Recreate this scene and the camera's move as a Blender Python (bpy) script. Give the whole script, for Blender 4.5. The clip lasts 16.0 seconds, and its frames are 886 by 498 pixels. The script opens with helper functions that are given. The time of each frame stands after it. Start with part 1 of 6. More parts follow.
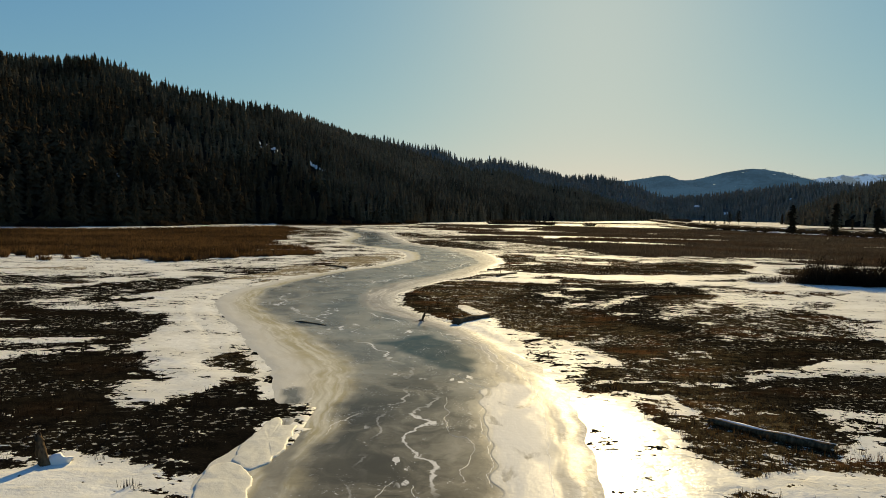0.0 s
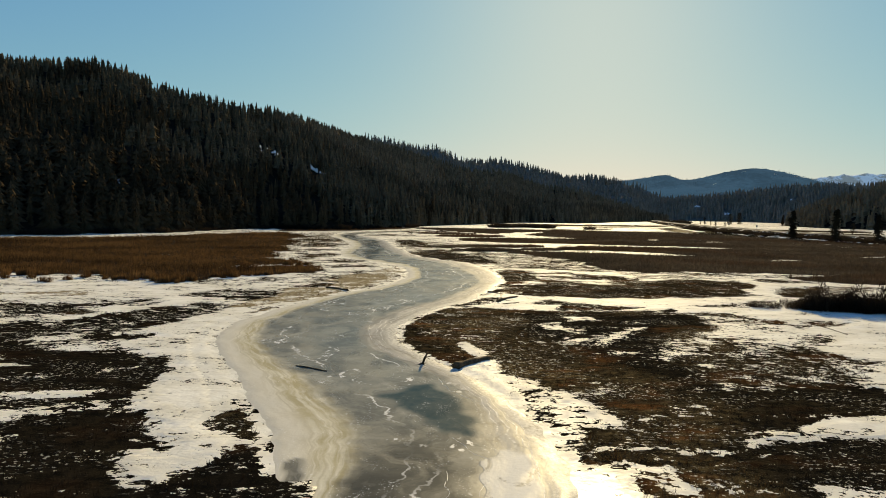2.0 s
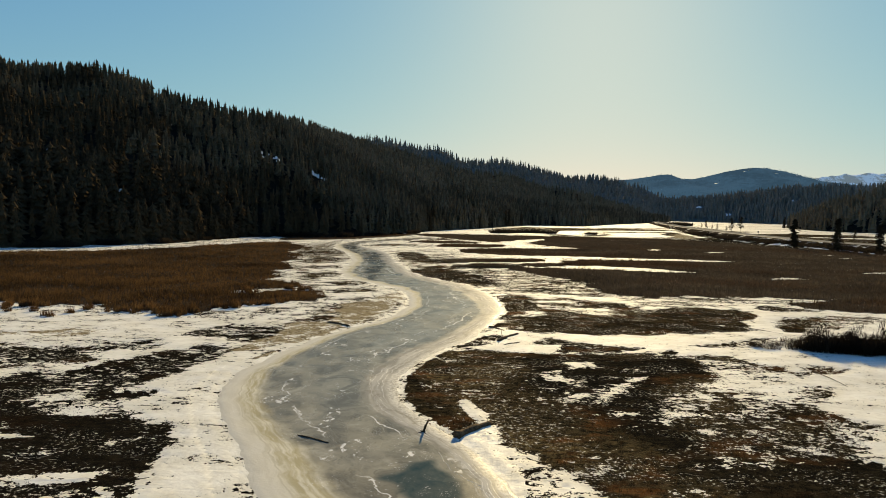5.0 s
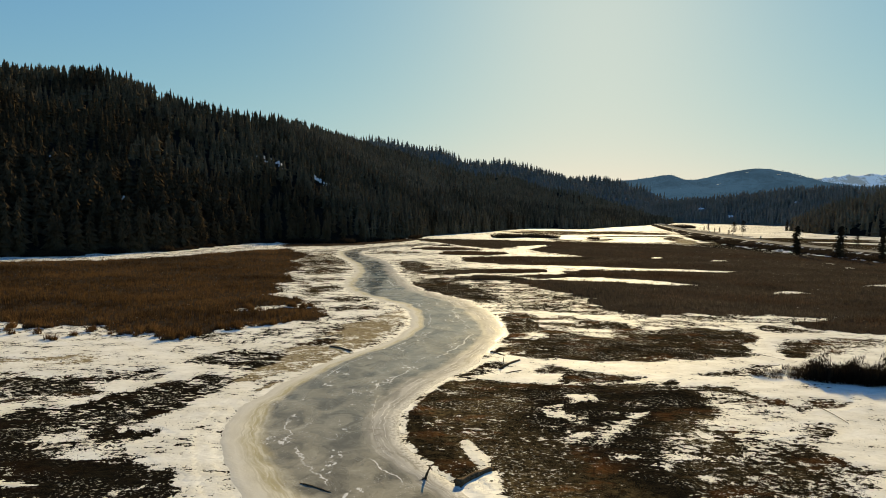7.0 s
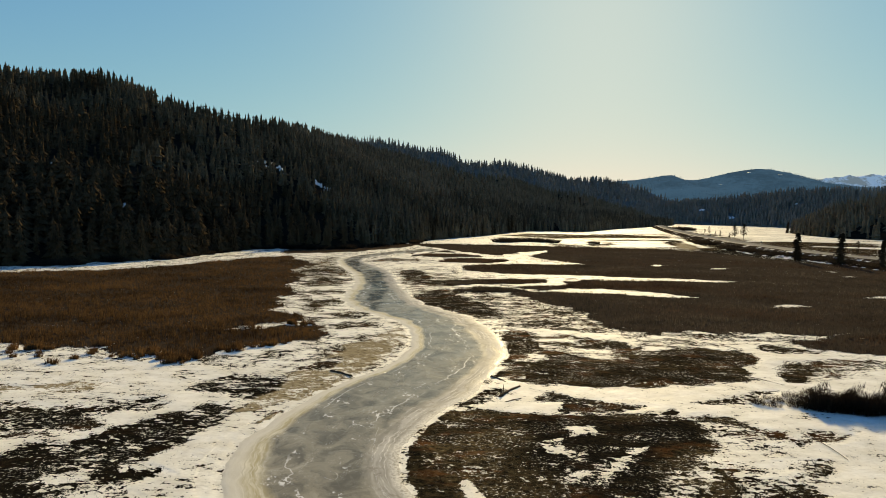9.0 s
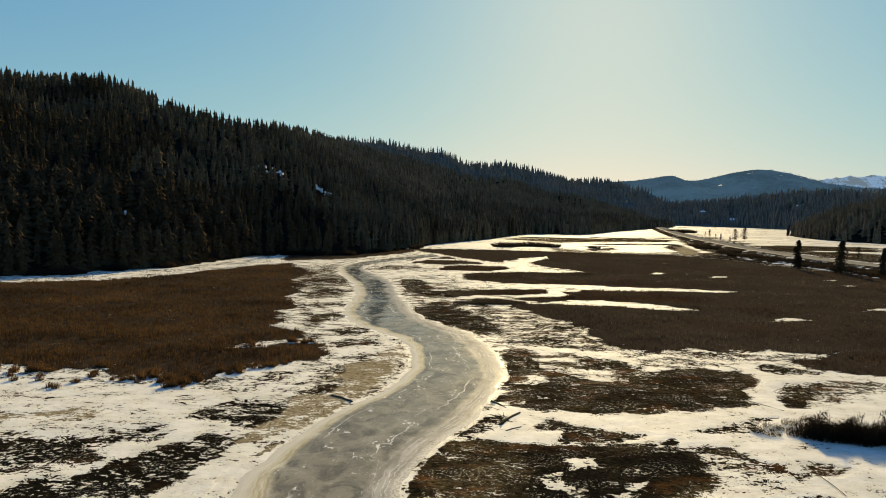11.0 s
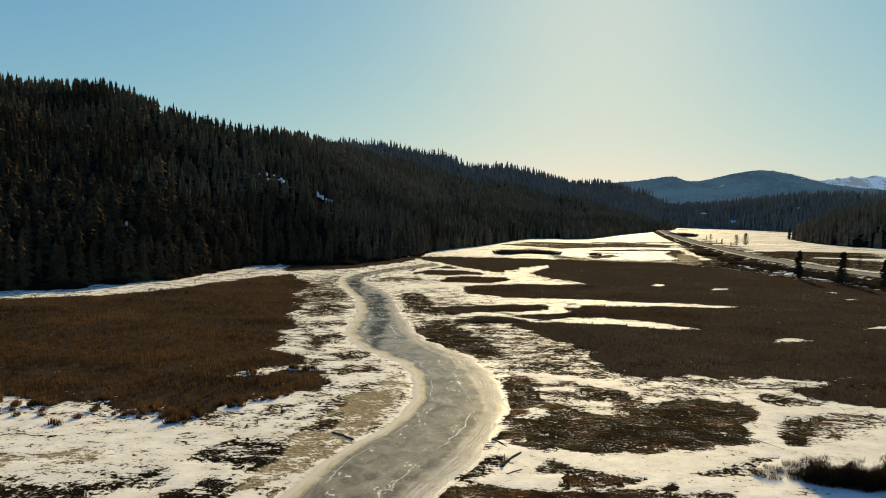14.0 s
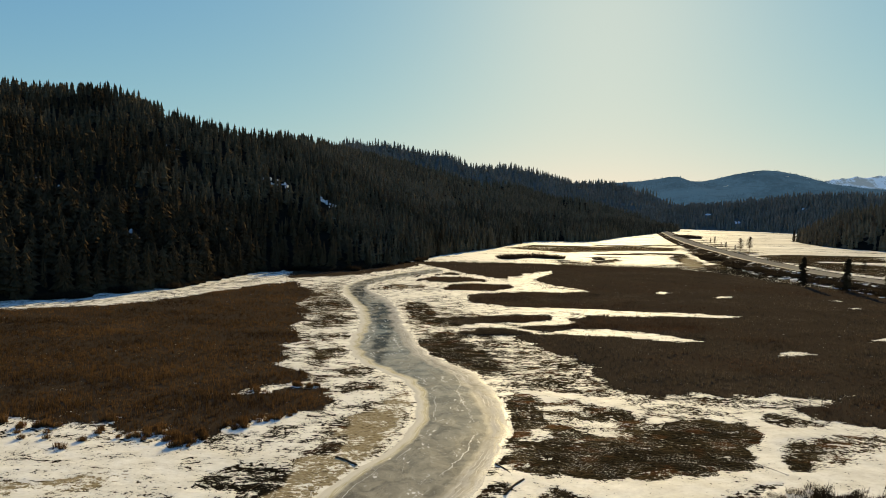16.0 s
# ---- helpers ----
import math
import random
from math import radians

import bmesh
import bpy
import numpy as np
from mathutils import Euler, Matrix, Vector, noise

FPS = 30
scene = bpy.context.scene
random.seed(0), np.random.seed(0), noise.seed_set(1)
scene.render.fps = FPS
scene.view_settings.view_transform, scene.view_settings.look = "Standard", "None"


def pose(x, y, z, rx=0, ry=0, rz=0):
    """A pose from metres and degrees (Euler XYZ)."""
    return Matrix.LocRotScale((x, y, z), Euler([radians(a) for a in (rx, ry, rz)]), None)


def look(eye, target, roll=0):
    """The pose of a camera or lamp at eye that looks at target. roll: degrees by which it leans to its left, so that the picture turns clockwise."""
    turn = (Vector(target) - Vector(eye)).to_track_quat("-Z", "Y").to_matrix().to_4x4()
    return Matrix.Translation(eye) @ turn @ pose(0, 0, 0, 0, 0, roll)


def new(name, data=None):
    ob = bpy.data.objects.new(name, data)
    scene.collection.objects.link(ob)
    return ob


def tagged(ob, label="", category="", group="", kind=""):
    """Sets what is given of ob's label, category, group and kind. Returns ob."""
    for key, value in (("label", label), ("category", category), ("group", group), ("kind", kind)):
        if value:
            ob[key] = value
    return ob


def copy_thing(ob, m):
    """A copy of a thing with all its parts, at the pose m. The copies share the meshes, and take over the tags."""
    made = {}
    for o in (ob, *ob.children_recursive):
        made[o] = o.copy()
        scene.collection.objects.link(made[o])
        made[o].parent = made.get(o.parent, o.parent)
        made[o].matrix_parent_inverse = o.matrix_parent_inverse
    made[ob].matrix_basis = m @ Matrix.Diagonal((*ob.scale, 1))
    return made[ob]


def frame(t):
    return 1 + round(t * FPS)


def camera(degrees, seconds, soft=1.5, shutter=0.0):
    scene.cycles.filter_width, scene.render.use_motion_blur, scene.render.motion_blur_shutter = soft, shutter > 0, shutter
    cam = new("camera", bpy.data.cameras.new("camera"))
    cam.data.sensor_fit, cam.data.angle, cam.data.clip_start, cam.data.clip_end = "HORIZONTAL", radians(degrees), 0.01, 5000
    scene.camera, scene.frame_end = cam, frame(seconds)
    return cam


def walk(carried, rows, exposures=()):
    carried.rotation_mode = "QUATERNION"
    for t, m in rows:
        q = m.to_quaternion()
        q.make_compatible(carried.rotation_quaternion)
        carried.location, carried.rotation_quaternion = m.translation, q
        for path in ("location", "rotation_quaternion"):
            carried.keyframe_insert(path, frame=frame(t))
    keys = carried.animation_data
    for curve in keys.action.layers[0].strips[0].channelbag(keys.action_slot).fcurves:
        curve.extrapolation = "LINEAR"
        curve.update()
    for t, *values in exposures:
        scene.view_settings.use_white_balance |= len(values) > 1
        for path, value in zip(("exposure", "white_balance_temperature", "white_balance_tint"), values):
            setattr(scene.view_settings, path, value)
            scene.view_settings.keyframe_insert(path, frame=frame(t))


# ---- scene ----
cam = camera(67.4, 16.0, 0.65)
# seconds, eye (m), pitch, roll and yaw (degrees) of a drone that climbs straight up
ROWS = [
    (0.0, 0.000, 0.000, 6.000, 86.86, -1.14, 0.00),
    (0.5, -0.018, 0.012, 6.630, 86.82, -1.15, 0.02),
    (1.0, -0.030, 0.048, 7.254, 86.81, -1.17, 0.02),
    (1.5, -0.042, 0.066, 7.842, 86.79, -1.17, 0.03),
    (2.0, -0.054, 0.084, 8.478, 86.77, -1.17, 0.04),
    (2.5, -0.066, 0.090, 9.120, 86.74, -1.18, 0.05),
    (3.0, -0.084, 0.096, 9.762, 86.72, -1.20, 0.06),
    (3.5, -0.096, 0.114, 10.416, 86.71, -1.22, 0.07),
    (4.0, -0.108, 0.126, 11.064, 86.69, -1.22, 0.08),
    (6.5, -0.150, 0.162, 14.394, 86.62, -1.28, 0.31),
    (7.0, -0.174, 0.168, 15.072, 86.63, -1.31, 0.34),
    (7.5, -0.192, 0.174, 15.744, 86.62, -1.32, 0.35),
    (8.0, -0.186, 0.180, 16.422, 86.61, -1.34, 0.38),
    (8.5, -0.204, 0.192, 17.100, 86.60, -1.35, 0.39),
    (9.0, -0.210, 0.198, 17.784, 86.60, -1.37, 0.40),
    (11.5, -0.276, 0.246, 21.192, 86.58, -1.44, 0.46),
    (12.0, -0.294, 0.264, 21.876, 86.57, -1.45, 0.47),
    (12.5, -0.318, 0.294, 22.560, 86.57, -1.45, 0.48),
    (13.0, -0.342, 0.300, 23.244, 86.57, -1.46, 0.50),
    (13.5, -0.366, 0.324, 23.934, 86.57, -1.48, 0.51),
    (14.0, -0.390, 0.342, 24.618, 86.57, -1.48, 0.53),
    (14.5, -0.408, 0.372, 25.302, 86.57, -1.48, 0.56),
    (15.0, -0.414, 0.402, 25.980, 86.55, -1.49, 0.59),
    (15.5, -0.420, 0.438, 26.658, 86.55, -1.48, 0.66),
    (16.0, -0.438, 0.486, 27.336, 86.54, -1.49, 0.84),
]
walk(cam, [(t, pose(x, y, z, rx, ry, rz)) for t, x, y, z, rx, ry, rz in ROWS], [(0.0, 0.03, 9350.0, 0.0), (1.0, 0.12, 9400.0, 0.0), (3.5, 0.25, 9450.0, 0.0), (16.0, 0.30, 9600.0, 0.0)])

# ---- sky and sun ----
SUN_EL, SUN_AZ = radians(20.0), radians(12.5)
world = bpy.data.worlds.new("winter_sky")
scene.world = world
world.use_nodes = True
wn, wl = world.node_tree.nodes, world.node_tree.links
sky = wn.new("ShaderNodeTexSky")
sky.sky_type = "NISHITA"
sky.sun_disc = False
sky.sun_elevation, sky.sun_rotation = SUN_EL, SUN_AZ
sky.altitude, sky.air_density, sky.dust_density, sky.ozone_density = 300, 1.1, 0.5, 3.0
wn["Background"].inputs["Strength"].default_value = 1.0
# thin haze evens the sky out: each channel c becomes gain * c / (1 + haze * c)
def sky_math(op, x, y):
    q = wn.new("ShaderNodeVectorMath")
    q.operation = op
    for socket, v in zip(q.inputs, (x, y)):
        if hasattr(v, "is_linked"):
            wl.new(v, socket)
        else:
            socket.default_value = v
    return q.outputs[0]


clear = sky_math("MULTIPLY", sky.outputs[0], (0.062, 0.062, 0.062))
veil = sky_math("ADD", sky_math("MULTIPLY", clear, (0.5, 2.0, 8.0)), (1, 1, 1))
hazed = sky_math("DIVIDE", sky_math("MULTIPLY", clear, (0.80, 1.85, 6.6)), veil)
wl.new(hazed, wn["Background"].inputs["Color"])
sun_data = bpy.data.lights.new("sun", "SUN")
sun_data.energy, sun_data.angle, sun_data.color = 5.0, radians(0.53), (1.0, 0.85, 0.62)
sun = new("sun", sun_data)
SUN_WAY = Vector((math.sin(SUN_AZ) * math.cos(SUN_EL), math.cos(SUN_AZ) * math.cos(SUN_EL), math.sin(SUN_EL)))
sun.matrix_world = look(SUN_WAY * 200, (0, 0, 0))


# ---- node helpers ----
class Mat:
    """A node material with one Principled shader and short ways to add nodes."""

    def __init__(self, name, rough=0.8):
        self.m = bpy.data.materials.new(name)
        self.m.use_nodes = True
        self.n, self.l = self.m.node_tree.nodes, self.m.node_tree.links
        self.b = self.n["Principled BSDF"]
        self.b.inputs["Roughness"].default_value = rough
        self.pos = self.n.new("ShaderNodeNewGeometry").outputs["Position"]

    def put(self, socket, value):
        if hasattr(value, "is_linked"):
            self.l.new(value, socket)
        elif isinstance(value, (tuple, list)) and len(value) == 3 and socket.type == "RGBA":
            socket.default_value = (*value, 1)
        else:
            socket.default_value = value

    def set(self, name, value):
        self.put(self.b.inputs[name], value)

    def attr(self, name):
        a = self.n.new("ShaderNodeAttribute")
        a.attribute_name = name
        return a.outputs["Fac"]

    def math(self, op, a, b=0.0, c=0.0, clamp=False):
        q = self.n.new("ShaderNodeMath")
        q.operation, q.use_clamp = op, clamp
        for i, v in enumerate((a, b, c)):
            self.put(q.inputs[i], v)
        return q.outputs[0]

    def vec(self, scale, shift=(0, 0, 0), turn=0.0):
        q = self.n.new("ShaderNodeMapping")
        q.inputs["Scale"].default_value = scale
        q.inputs["Location"].default_value = shift
        q.inputs["Rotation"].default_value = (0, 0, radians(turn))
        self.l.new(self.pos, q.inputs["Vector"])
        return q.outputs[0]

    def noise(self, scale, detail=4.0, rough=0.55, vector=None, warp=0.0):
        q = self.n.new("ShaderNodeTexNoise")
        q.inputs["Scale"].default_value = scale
        q.inputs["Detail"].default_value = detail
        q.inputs["Roughness"].default_value = rough
        q.inputs["Distortion"].default_value = warp
        self.l.new(vector or self.pos, q.inputs["Vector"])
        return q.outputs["Fac"]

    def voronoi(self, scale, feature="DISTANCE_TO_EDGE", vector=None):
        q = self.n.new("ShaderNodeTexVoronoi")
        q.feature = feature
        q.inputs["Scale"].default_value = scale
        self.l.new(vector or self.pos, q.inputs["Vector"])
        return q.outputs["Distance"]

    def step(self, value, lo, hi, a=0.0, b=1.0):
        q = self.n.new("ShaderNodeMapRange")
        q.interpolation_type = "SMOOTHSTEP"
        self.put(q.inputs["Value"], value)
        for k, v in (("From Min", lo), ("From Max", hi), ("To Min", a), ("To Max", b)):
            self.put(q.inputs[k], v)
        return q.outputs[0]

    def mix(self, fac, a, b):
        q = self.n.new("ShaderNodeMix")
        q.data_type = "RGBA"
        self.put(q.inputs[0], fac)
        self.put(q.inputs[6], a)
        self.put(q.inputs[7], b)
        return q.outputs[2]

    def mixf(self, fac, a, b):
        q = self.n.new("ShaderNodeMix")
        self.put(q.inputs[0], fac)
        self.put(q.inputs[2], a)
        self.put(q.inputs[3], b)
        return q.outputs[0]

    def bump(self, height, strength=0.5, distance=0.05):
        q = self.n.new("ShaderNodeBump")
        q.inputs["Strength"].default_value = strength
        q.inputs["Distance"].default_value = distance
        self.l.new(height, q.inputs["Height"])
        self.l.new(q.outputs[0], self.b.inputs["Normal"])

    def random(self):
        return self.n.new("ShaderNodeObjectInfo").outputs["Random"]

    def island(self):
        return self.n["Geometry"].outputs["Random Per Island"] if "Geometry" in self.n else self.n.new("ShaderNodeNewGeometry").outputs["Random Per Island"]


# ---- mesh helpers ----
def mesh_of(name, verts, faces, material, smooth=False, attrs=()):
    """A mesh from arrays: verts (n, 3) and faces (m, 3) or (m, 4)."""
    verts, faces = np.asarray(verts, np.float32), np.asarray(faces, np.int32)
    me = bpy.data.meshes.new(name)
    me.vertices.add(len(verts))
    me.vertices.foreach_set("co", verts.ravel())
    k = faces.shape[1]
    me.loops.add(faces.size)
    me.loops.foreach_set("vertex_index", faces.ravel())
    me.polygons.add(len(faces))
    me.polygons.foreach_set("loop_start", np.arange(0, faces.size, k, dtype=np.int32))
    me.polygons.foreach_set("use_smooth", np.full(len(faces), smooth))
    me.update(calc_edges=True)
    for key, values in attrs:
        a = me.attributes.new(key, "FLOAT", "POINT")
        a.data.foreach_set("value", np.asarray(values, np.float32).ravel())
    me.materials.append(material)
    return me


def grid_faces(nu, nv):
    i = np.arange(nu * nv).reshape(nu, nv)
    return np.stack([i[:-1, :-1], i[1:, :-1], i[1:, 1:], i[:-1, 1:]], -1).reshape(-1, 4)


def spline(points, n):
    """n places along a smooth line through the points (Catmull-Rom)."""
    p = np.asarray(points, float)
    p = np.vstack([2 * p[0] - p[1], p, 2 * p[-1] - p[-2]])
    u = np.linspace(0, len(p) - 3 - 1e-6, n)
    i, f = u.astype(int), (u % 1)[:, None]
    a, b, c, d = p[i], p[i + 1], p[i + 2], p[i + 3]
    return 0.5 * (2 * b + (c - a) * f + (2 * a - 5 * b + 4 * c - d) * f ** 2 + (3 * b - a - 3 * c + d) * f ** 3)


def inside(x, y, outline, reach=8.0):
    """Signed distance to an outline, positive inside, cut off at -reach."""
    o = np.asarray(outline, float)
    out = np.full(x.shape, -reach)
    near = (x > o[:, 0].min() - reach) & (x < o[:, 0].max() + reach) & (y > o[:, 1].min() - reach) & (y < o[:, 1].max() + reach)
    px, py = x[near], y[near]
    best, odd = np.full(px.shape, 1e9), np.zeros(px.shape, bool)
    for (ax, ay), (bx, by) in zip(o, np.roll(o, -1, 0)):
        dx, dy = bx - ax, by - ay
        f = np.clip(((px - ax) * dx + (py - ay) * dy) / (dx * dx + dy * dy + 1e-9), 0, 1)
        best = np.minimum(best, (px - ax - f * dx) ** 2 + (py - ay - f * dy) ** 2)
        if ay != by:
            odd ^= ((ay > py) != (by > py)) & (px < dx * (py - ay) / dy + ax)
    best = np.sqrt(best)
    out[near] = np.maximum(np.where(odd, best, -best), -reach)
    return out


def smooth(v, lo, hi):
    f = np.clip((v - lo) / (hi - lo), 0, 1)
    return f * f * (3 - 2 * f)


def waves(x, y, size, seed=0):
    """Soft unevenness of about that size, -1 to 1."""
    rng = np.random.RandomState(seed)
    out = np.zeros(np.shape(x))
    for k in range(9):
        a, s, ph = rng.uniform(0, 6.28), rng.uniform(0.6, 1.9), rng.uniform(0, 6.28)
        out = out + np.sin((x * math.cos(a) + y * math.sin(a)) * 6.28 * s / size + ph) / s
    return out / 4.5


def part(name, data, parent, label=""):
    ob = new(name, data)
    ob.parent = parent
    return tagged(ob, label=label)


# ---- plan ----
# creek: left bank, right bank, width of the pale shelf ice along each, from upstream down
CREEK_FAR = [
    (-7.8, 307.2, -2.4, 286.8, 1.8, 1.2), (-13.8, 294, -8.4, 280.2, 1.8, 1.2), (-25.2, 270.6, -21.6, 256.2, 1.8, 1.5),
    (-33.6, 246.6, -28.8, 234.6, 1.5, 1.2), (-36.6, 224.4, -28.2, 219.6, 1.8, 1.5), (-31.2, 201, -22.2, 204, 1.8, 1.8),
    (-27.6, 187.2, -17.4, 189, 1.8, 1.8), (-24, 175.8, -14.4, 174, 2.04, 2.04), (-21, 153, -11.4, 154.2, 1.92, 2.4),
    (-20.4, 136.2, -7.8, 135, 1.8, 2.1), (-18.6, 124.2, -4.56, 123.6, 1.92, 2.4), (-13.2, 112.8, -0.6, 117, 1.8, 3),
    (-7.56, 105.6, 3.6, 109.2, 1.56, 3.3), (-5.1, 97.8, 6, 99.6, 1.32, 3), (-4.32, 91.2, 6.96, 91.2, 1.2, 2.7),
    (-4.2, 84, 6.96, 84, 1.08, 2.16),
]
CREEK_NEAR = [
    (-6.18, 74.4, 5.4, 75.6, 0.96, 1.92), (-10.56, 65.4, 2.7, 65.4, 0.96, 2.4), (-13.32, 55.8, -1.5, 56.4, 1.2, 2.4),
    (-14.64, 49.2, -3.6, 49.2, 1.8, 1.92), (-14.4, 44.4, -3.6, 44.4, 2.16, 1.8), (-12.9, 39.6, -2.4, 40.2, 2.28, 1.56),
    (-10.2, 34.2, 0.3, 35.4, 2.52, 1.08), (-8.1, 29.4, 2.34, 30.3, 2.76, 0.96), (-6.3, 25.8, 3.36, 25.8, 2.88, 1.8),
    (-5.22, 22.5, 3.72, 22.2, 2.28, 2.16), (-4.56, 18.84, 3.6, 18.84, 1.68, 2.4), (-4.8, 16.2, 3.3, 16.2, 1.74, 2.16),
    (-4.98, 13.5, 3, 13.8, 1.86, 1.8), (-5.4, 7.2, 3, 7.2, 1.8, 1.8), (-7.2, -12, 1.2, -12, 1.8, 1.8), (-24, -54, -13.2, -57, 1.8, 1.8),
]
creek = spline(CREEK_FAR + CREEK_NEAR, 1100)
for k in (0, 2):
    bx, by = creek[:, k].copy(), creek[:, k + 1].copy()
    rough_bank = (0.16 + 0.5 * smooth(by, 70, 160)) * waves(bx, by, 5.5, 210 + k) + 0.09 * waves(bx, by, 1.7, 220 + k)
    creek[:, k] = bx + rough_bank
CREEK_OUT = np.vstack([creek[::4, 0:2], creek[::-4, 2:4]])

REED_LEFT = [
    (-138, 120), (-118.2, 144), (-110.4, 159.6), (-99.6, 164.4), (-88.8, 171.6), (-79.2, 184.8), (-70.8, 207), (-64.2, 226.2),
    (-55.8, 233.4), (-41.4, 202.8), (-43.8, 186), (-33.6, 156), (-36.6, 150), (-32.4, 134.4), (-29.4, 115.2), (-30.6, 112.2), (-23.4, 107.4),
    (-22.2, 102.6), (-28.2, 99.6), (-31.2, 93.6), (-25.2, 97.2), (-19.2, 97.8), (-16.8, 90.6), (-19.2, 87.6), (-25.2, 83.4), (-27.6, 79.8),
    (-31.2, 75), (-34.2, 78.6), (-38.4, 76.2), (-42, 81.6), (-48, 78.6), (-56.4, 81.6), (-66.6, 81), (-102, 76.8),
]
REED_RIGHT = [
    (-20.4, 343.2), (46.8, 344.4), (115.2, 339), (134.4, 300), (142.2, 267), (162.6, 249.6), (190.8, 226.2), (198, 120), (71.4, 84),
    (57, 86.4), (49.8, 90.6), (49.2, 94.2), (59.4, 99.6), (61.8, 103.2), (54, 100.8), (46.2, 101.4), (37.2, 101.4), (32.4, 98.4),
    (26.4, 102), (23.4, 109.8), (24.6, 120.6), (18, 132.6), (14.4, 142.8), (20.4, 150), (27, 157.2), (35.4, 166.2), (40.8, 174),
    (31.8, 185.4), (24, 187.8), (15, 192), (6.6, 193.8), (4.8, 208.2), (9, 217.8), (22.8, 223.8), (39.6, 228), (48, 229.2), (48, 232.8),
    (40.8, 243.6), (34.8, 255), (32.4, 263.4), (43.2, 293.4), (46.8, 306), (38.4, 300), (25.2, 276), (18.6, 264), (12, 272.4), (4.8, 288.6),
    (-1.8, 304.2), (-10.8, 321), (-20.4, 336),
]
REED_ISLE = [
    (-16.2, 250.8), (-13.2, 280.8), (-3, 291.6), (6, 273.6), (16.2, 260.4), (15, 252.6), (-2.4, 248.4),
]
REED_ISLET = [
    (-2.4, 231), (0, 240.6), (10.8, 246), (21.6, 243.6), (21.6, 233.4), (12, 225.6), (-1.2, 222),
]
REED_FAR = [
    (-61.2, 247.2), (-36.6, 267.6), (-15.6, 317.4), (-23.4, 342.6), (-52.2, 305.4), (-66.6, 278.4),
]
REED_STRIPS = [
    [(5.52, 212.8), (13.3, 221.8), (37.7, 221.2), (45.9, 224.4), (54.2, 212), (59.8, 194.8), (48.8, 190.6), (41.1, 192.4), (26.3, 191.8), (16.5, 192.2), (10.05, 194.4)],
    [(-0.56, 159.5), (7.31, 168.4), (14.7, 170.6), (23.5, 171.2), (25.5, 167.2), (18.3, 163.5), (9.68, 159.6), (2.8, 156.2)],
    [(29.3, 168.7), (36, 175.2), (50.8, 175.1), (64.2, 171.1), (55.4, 147.4), (49.3, 151.9), (40.3, 156.9), (35.1, 157.6), (29, 157.3), (29.2, 163.6)],
    [(19.3, 155.1), (27.3, 159.4), (29.4, 159.7), (25.1, 153.8), (20.7, 150.2)],
    [(2.01, 146), (6.62, 151.6), (13.1, 151.9), (18.5, 148.5), (12.6, 145.6), (6.3, 144)],
]
# frozen side channels and pools among the reeds: outlines
POOLS = [
    [(5.74, 189), (16.1, 187.7), (25.8, 188.4), (40.4, 189), (47.9, 187.2), (60.4, 186.4), (69.3, 185), (82.6, 181.5), (72.7, 177.9), (57.7, 178.1), (51.1, 176), (39.3, 176.8), (32.2, 179.3), (28.3, 178.6), (15.3, 178.2), (4.68, 178.3)],
    [(28.3, 178.6), (32.2, 179.3), (29.8, 169.7), (30, 163), (25.9, 159.1), (17.7, 158.6), (8.07, 154.7), (-1.15, 149.7), (-4.83, 145), (-4.99, 149.8), (6.96, 160), (18.2, 162.6), (25.1, 167.1)],
    [(13.2, 153.4), (20.5, 148.8), (28, 155.7), (34.7, 156), (38, 155.8), (45.7, 152.7), (51.1, 149.4), (56.2, 143.8), (48.8, 142.7), (41, 145.3), (35.1, 146.4), (27.9, 147.9), (20.1, 146.1)],
    [(17.6, 258.1), (23.8, 266), (33.9, 284.8), (46, 309.4), (44.7, 295.4), (34.6, 271), (28.2, 254.7), (31.2, 244.2), (36.8, 233.4), (44.9, 228.8), (38.3, 224.3), (25.1, 226), (19.8, 220.2), (5.55, 214.2), (-7.01, 207.3), (-18.5, 197.1), (-19.6, 208.8), (-1.85, 223), (15.4, 225.4), (22.7, 236.8), (20.9, 245.3), (10.46, 244.6), (-6.07, 238.8), (-16.2, 238.1), (10.78, 252.3)],
    [(-21.2, 248.2), (-13.6, 264.8), (-9.65, 282.5), (-2.59, 300.6), (-0.01, 287.8), (-7, 273.5), (9.56, 280.5), (19.2, 264.8), (17.3, 254), (4.57, 267.5), (-8.99, 263.8), (-18.2, 237.6)],
    [(65, 133.7), (69.8, 136.5), (73.9, 133.8), (68.2, 131), (64.6, 131.1)],
    [(95.6, 152), (107.2, 157.8), (102.7, 151.1), (94.5, 149.3)],
    [(70.3, 232.9), (77.8, 237.8), (74, 229), (68.8, 227.9)],
    [(89.4, 226.4), (97.5, 229.6), (94.4, 223.1), (87.6, 220.3)],
    [(120.4, 202.8), (131, 213.2), (125.8, 206.1), (115.9, 194.3)],
    [(127.6, 222.9), (132.1, 225.2), (126.4, 216.1), (124.8, 217)],
]
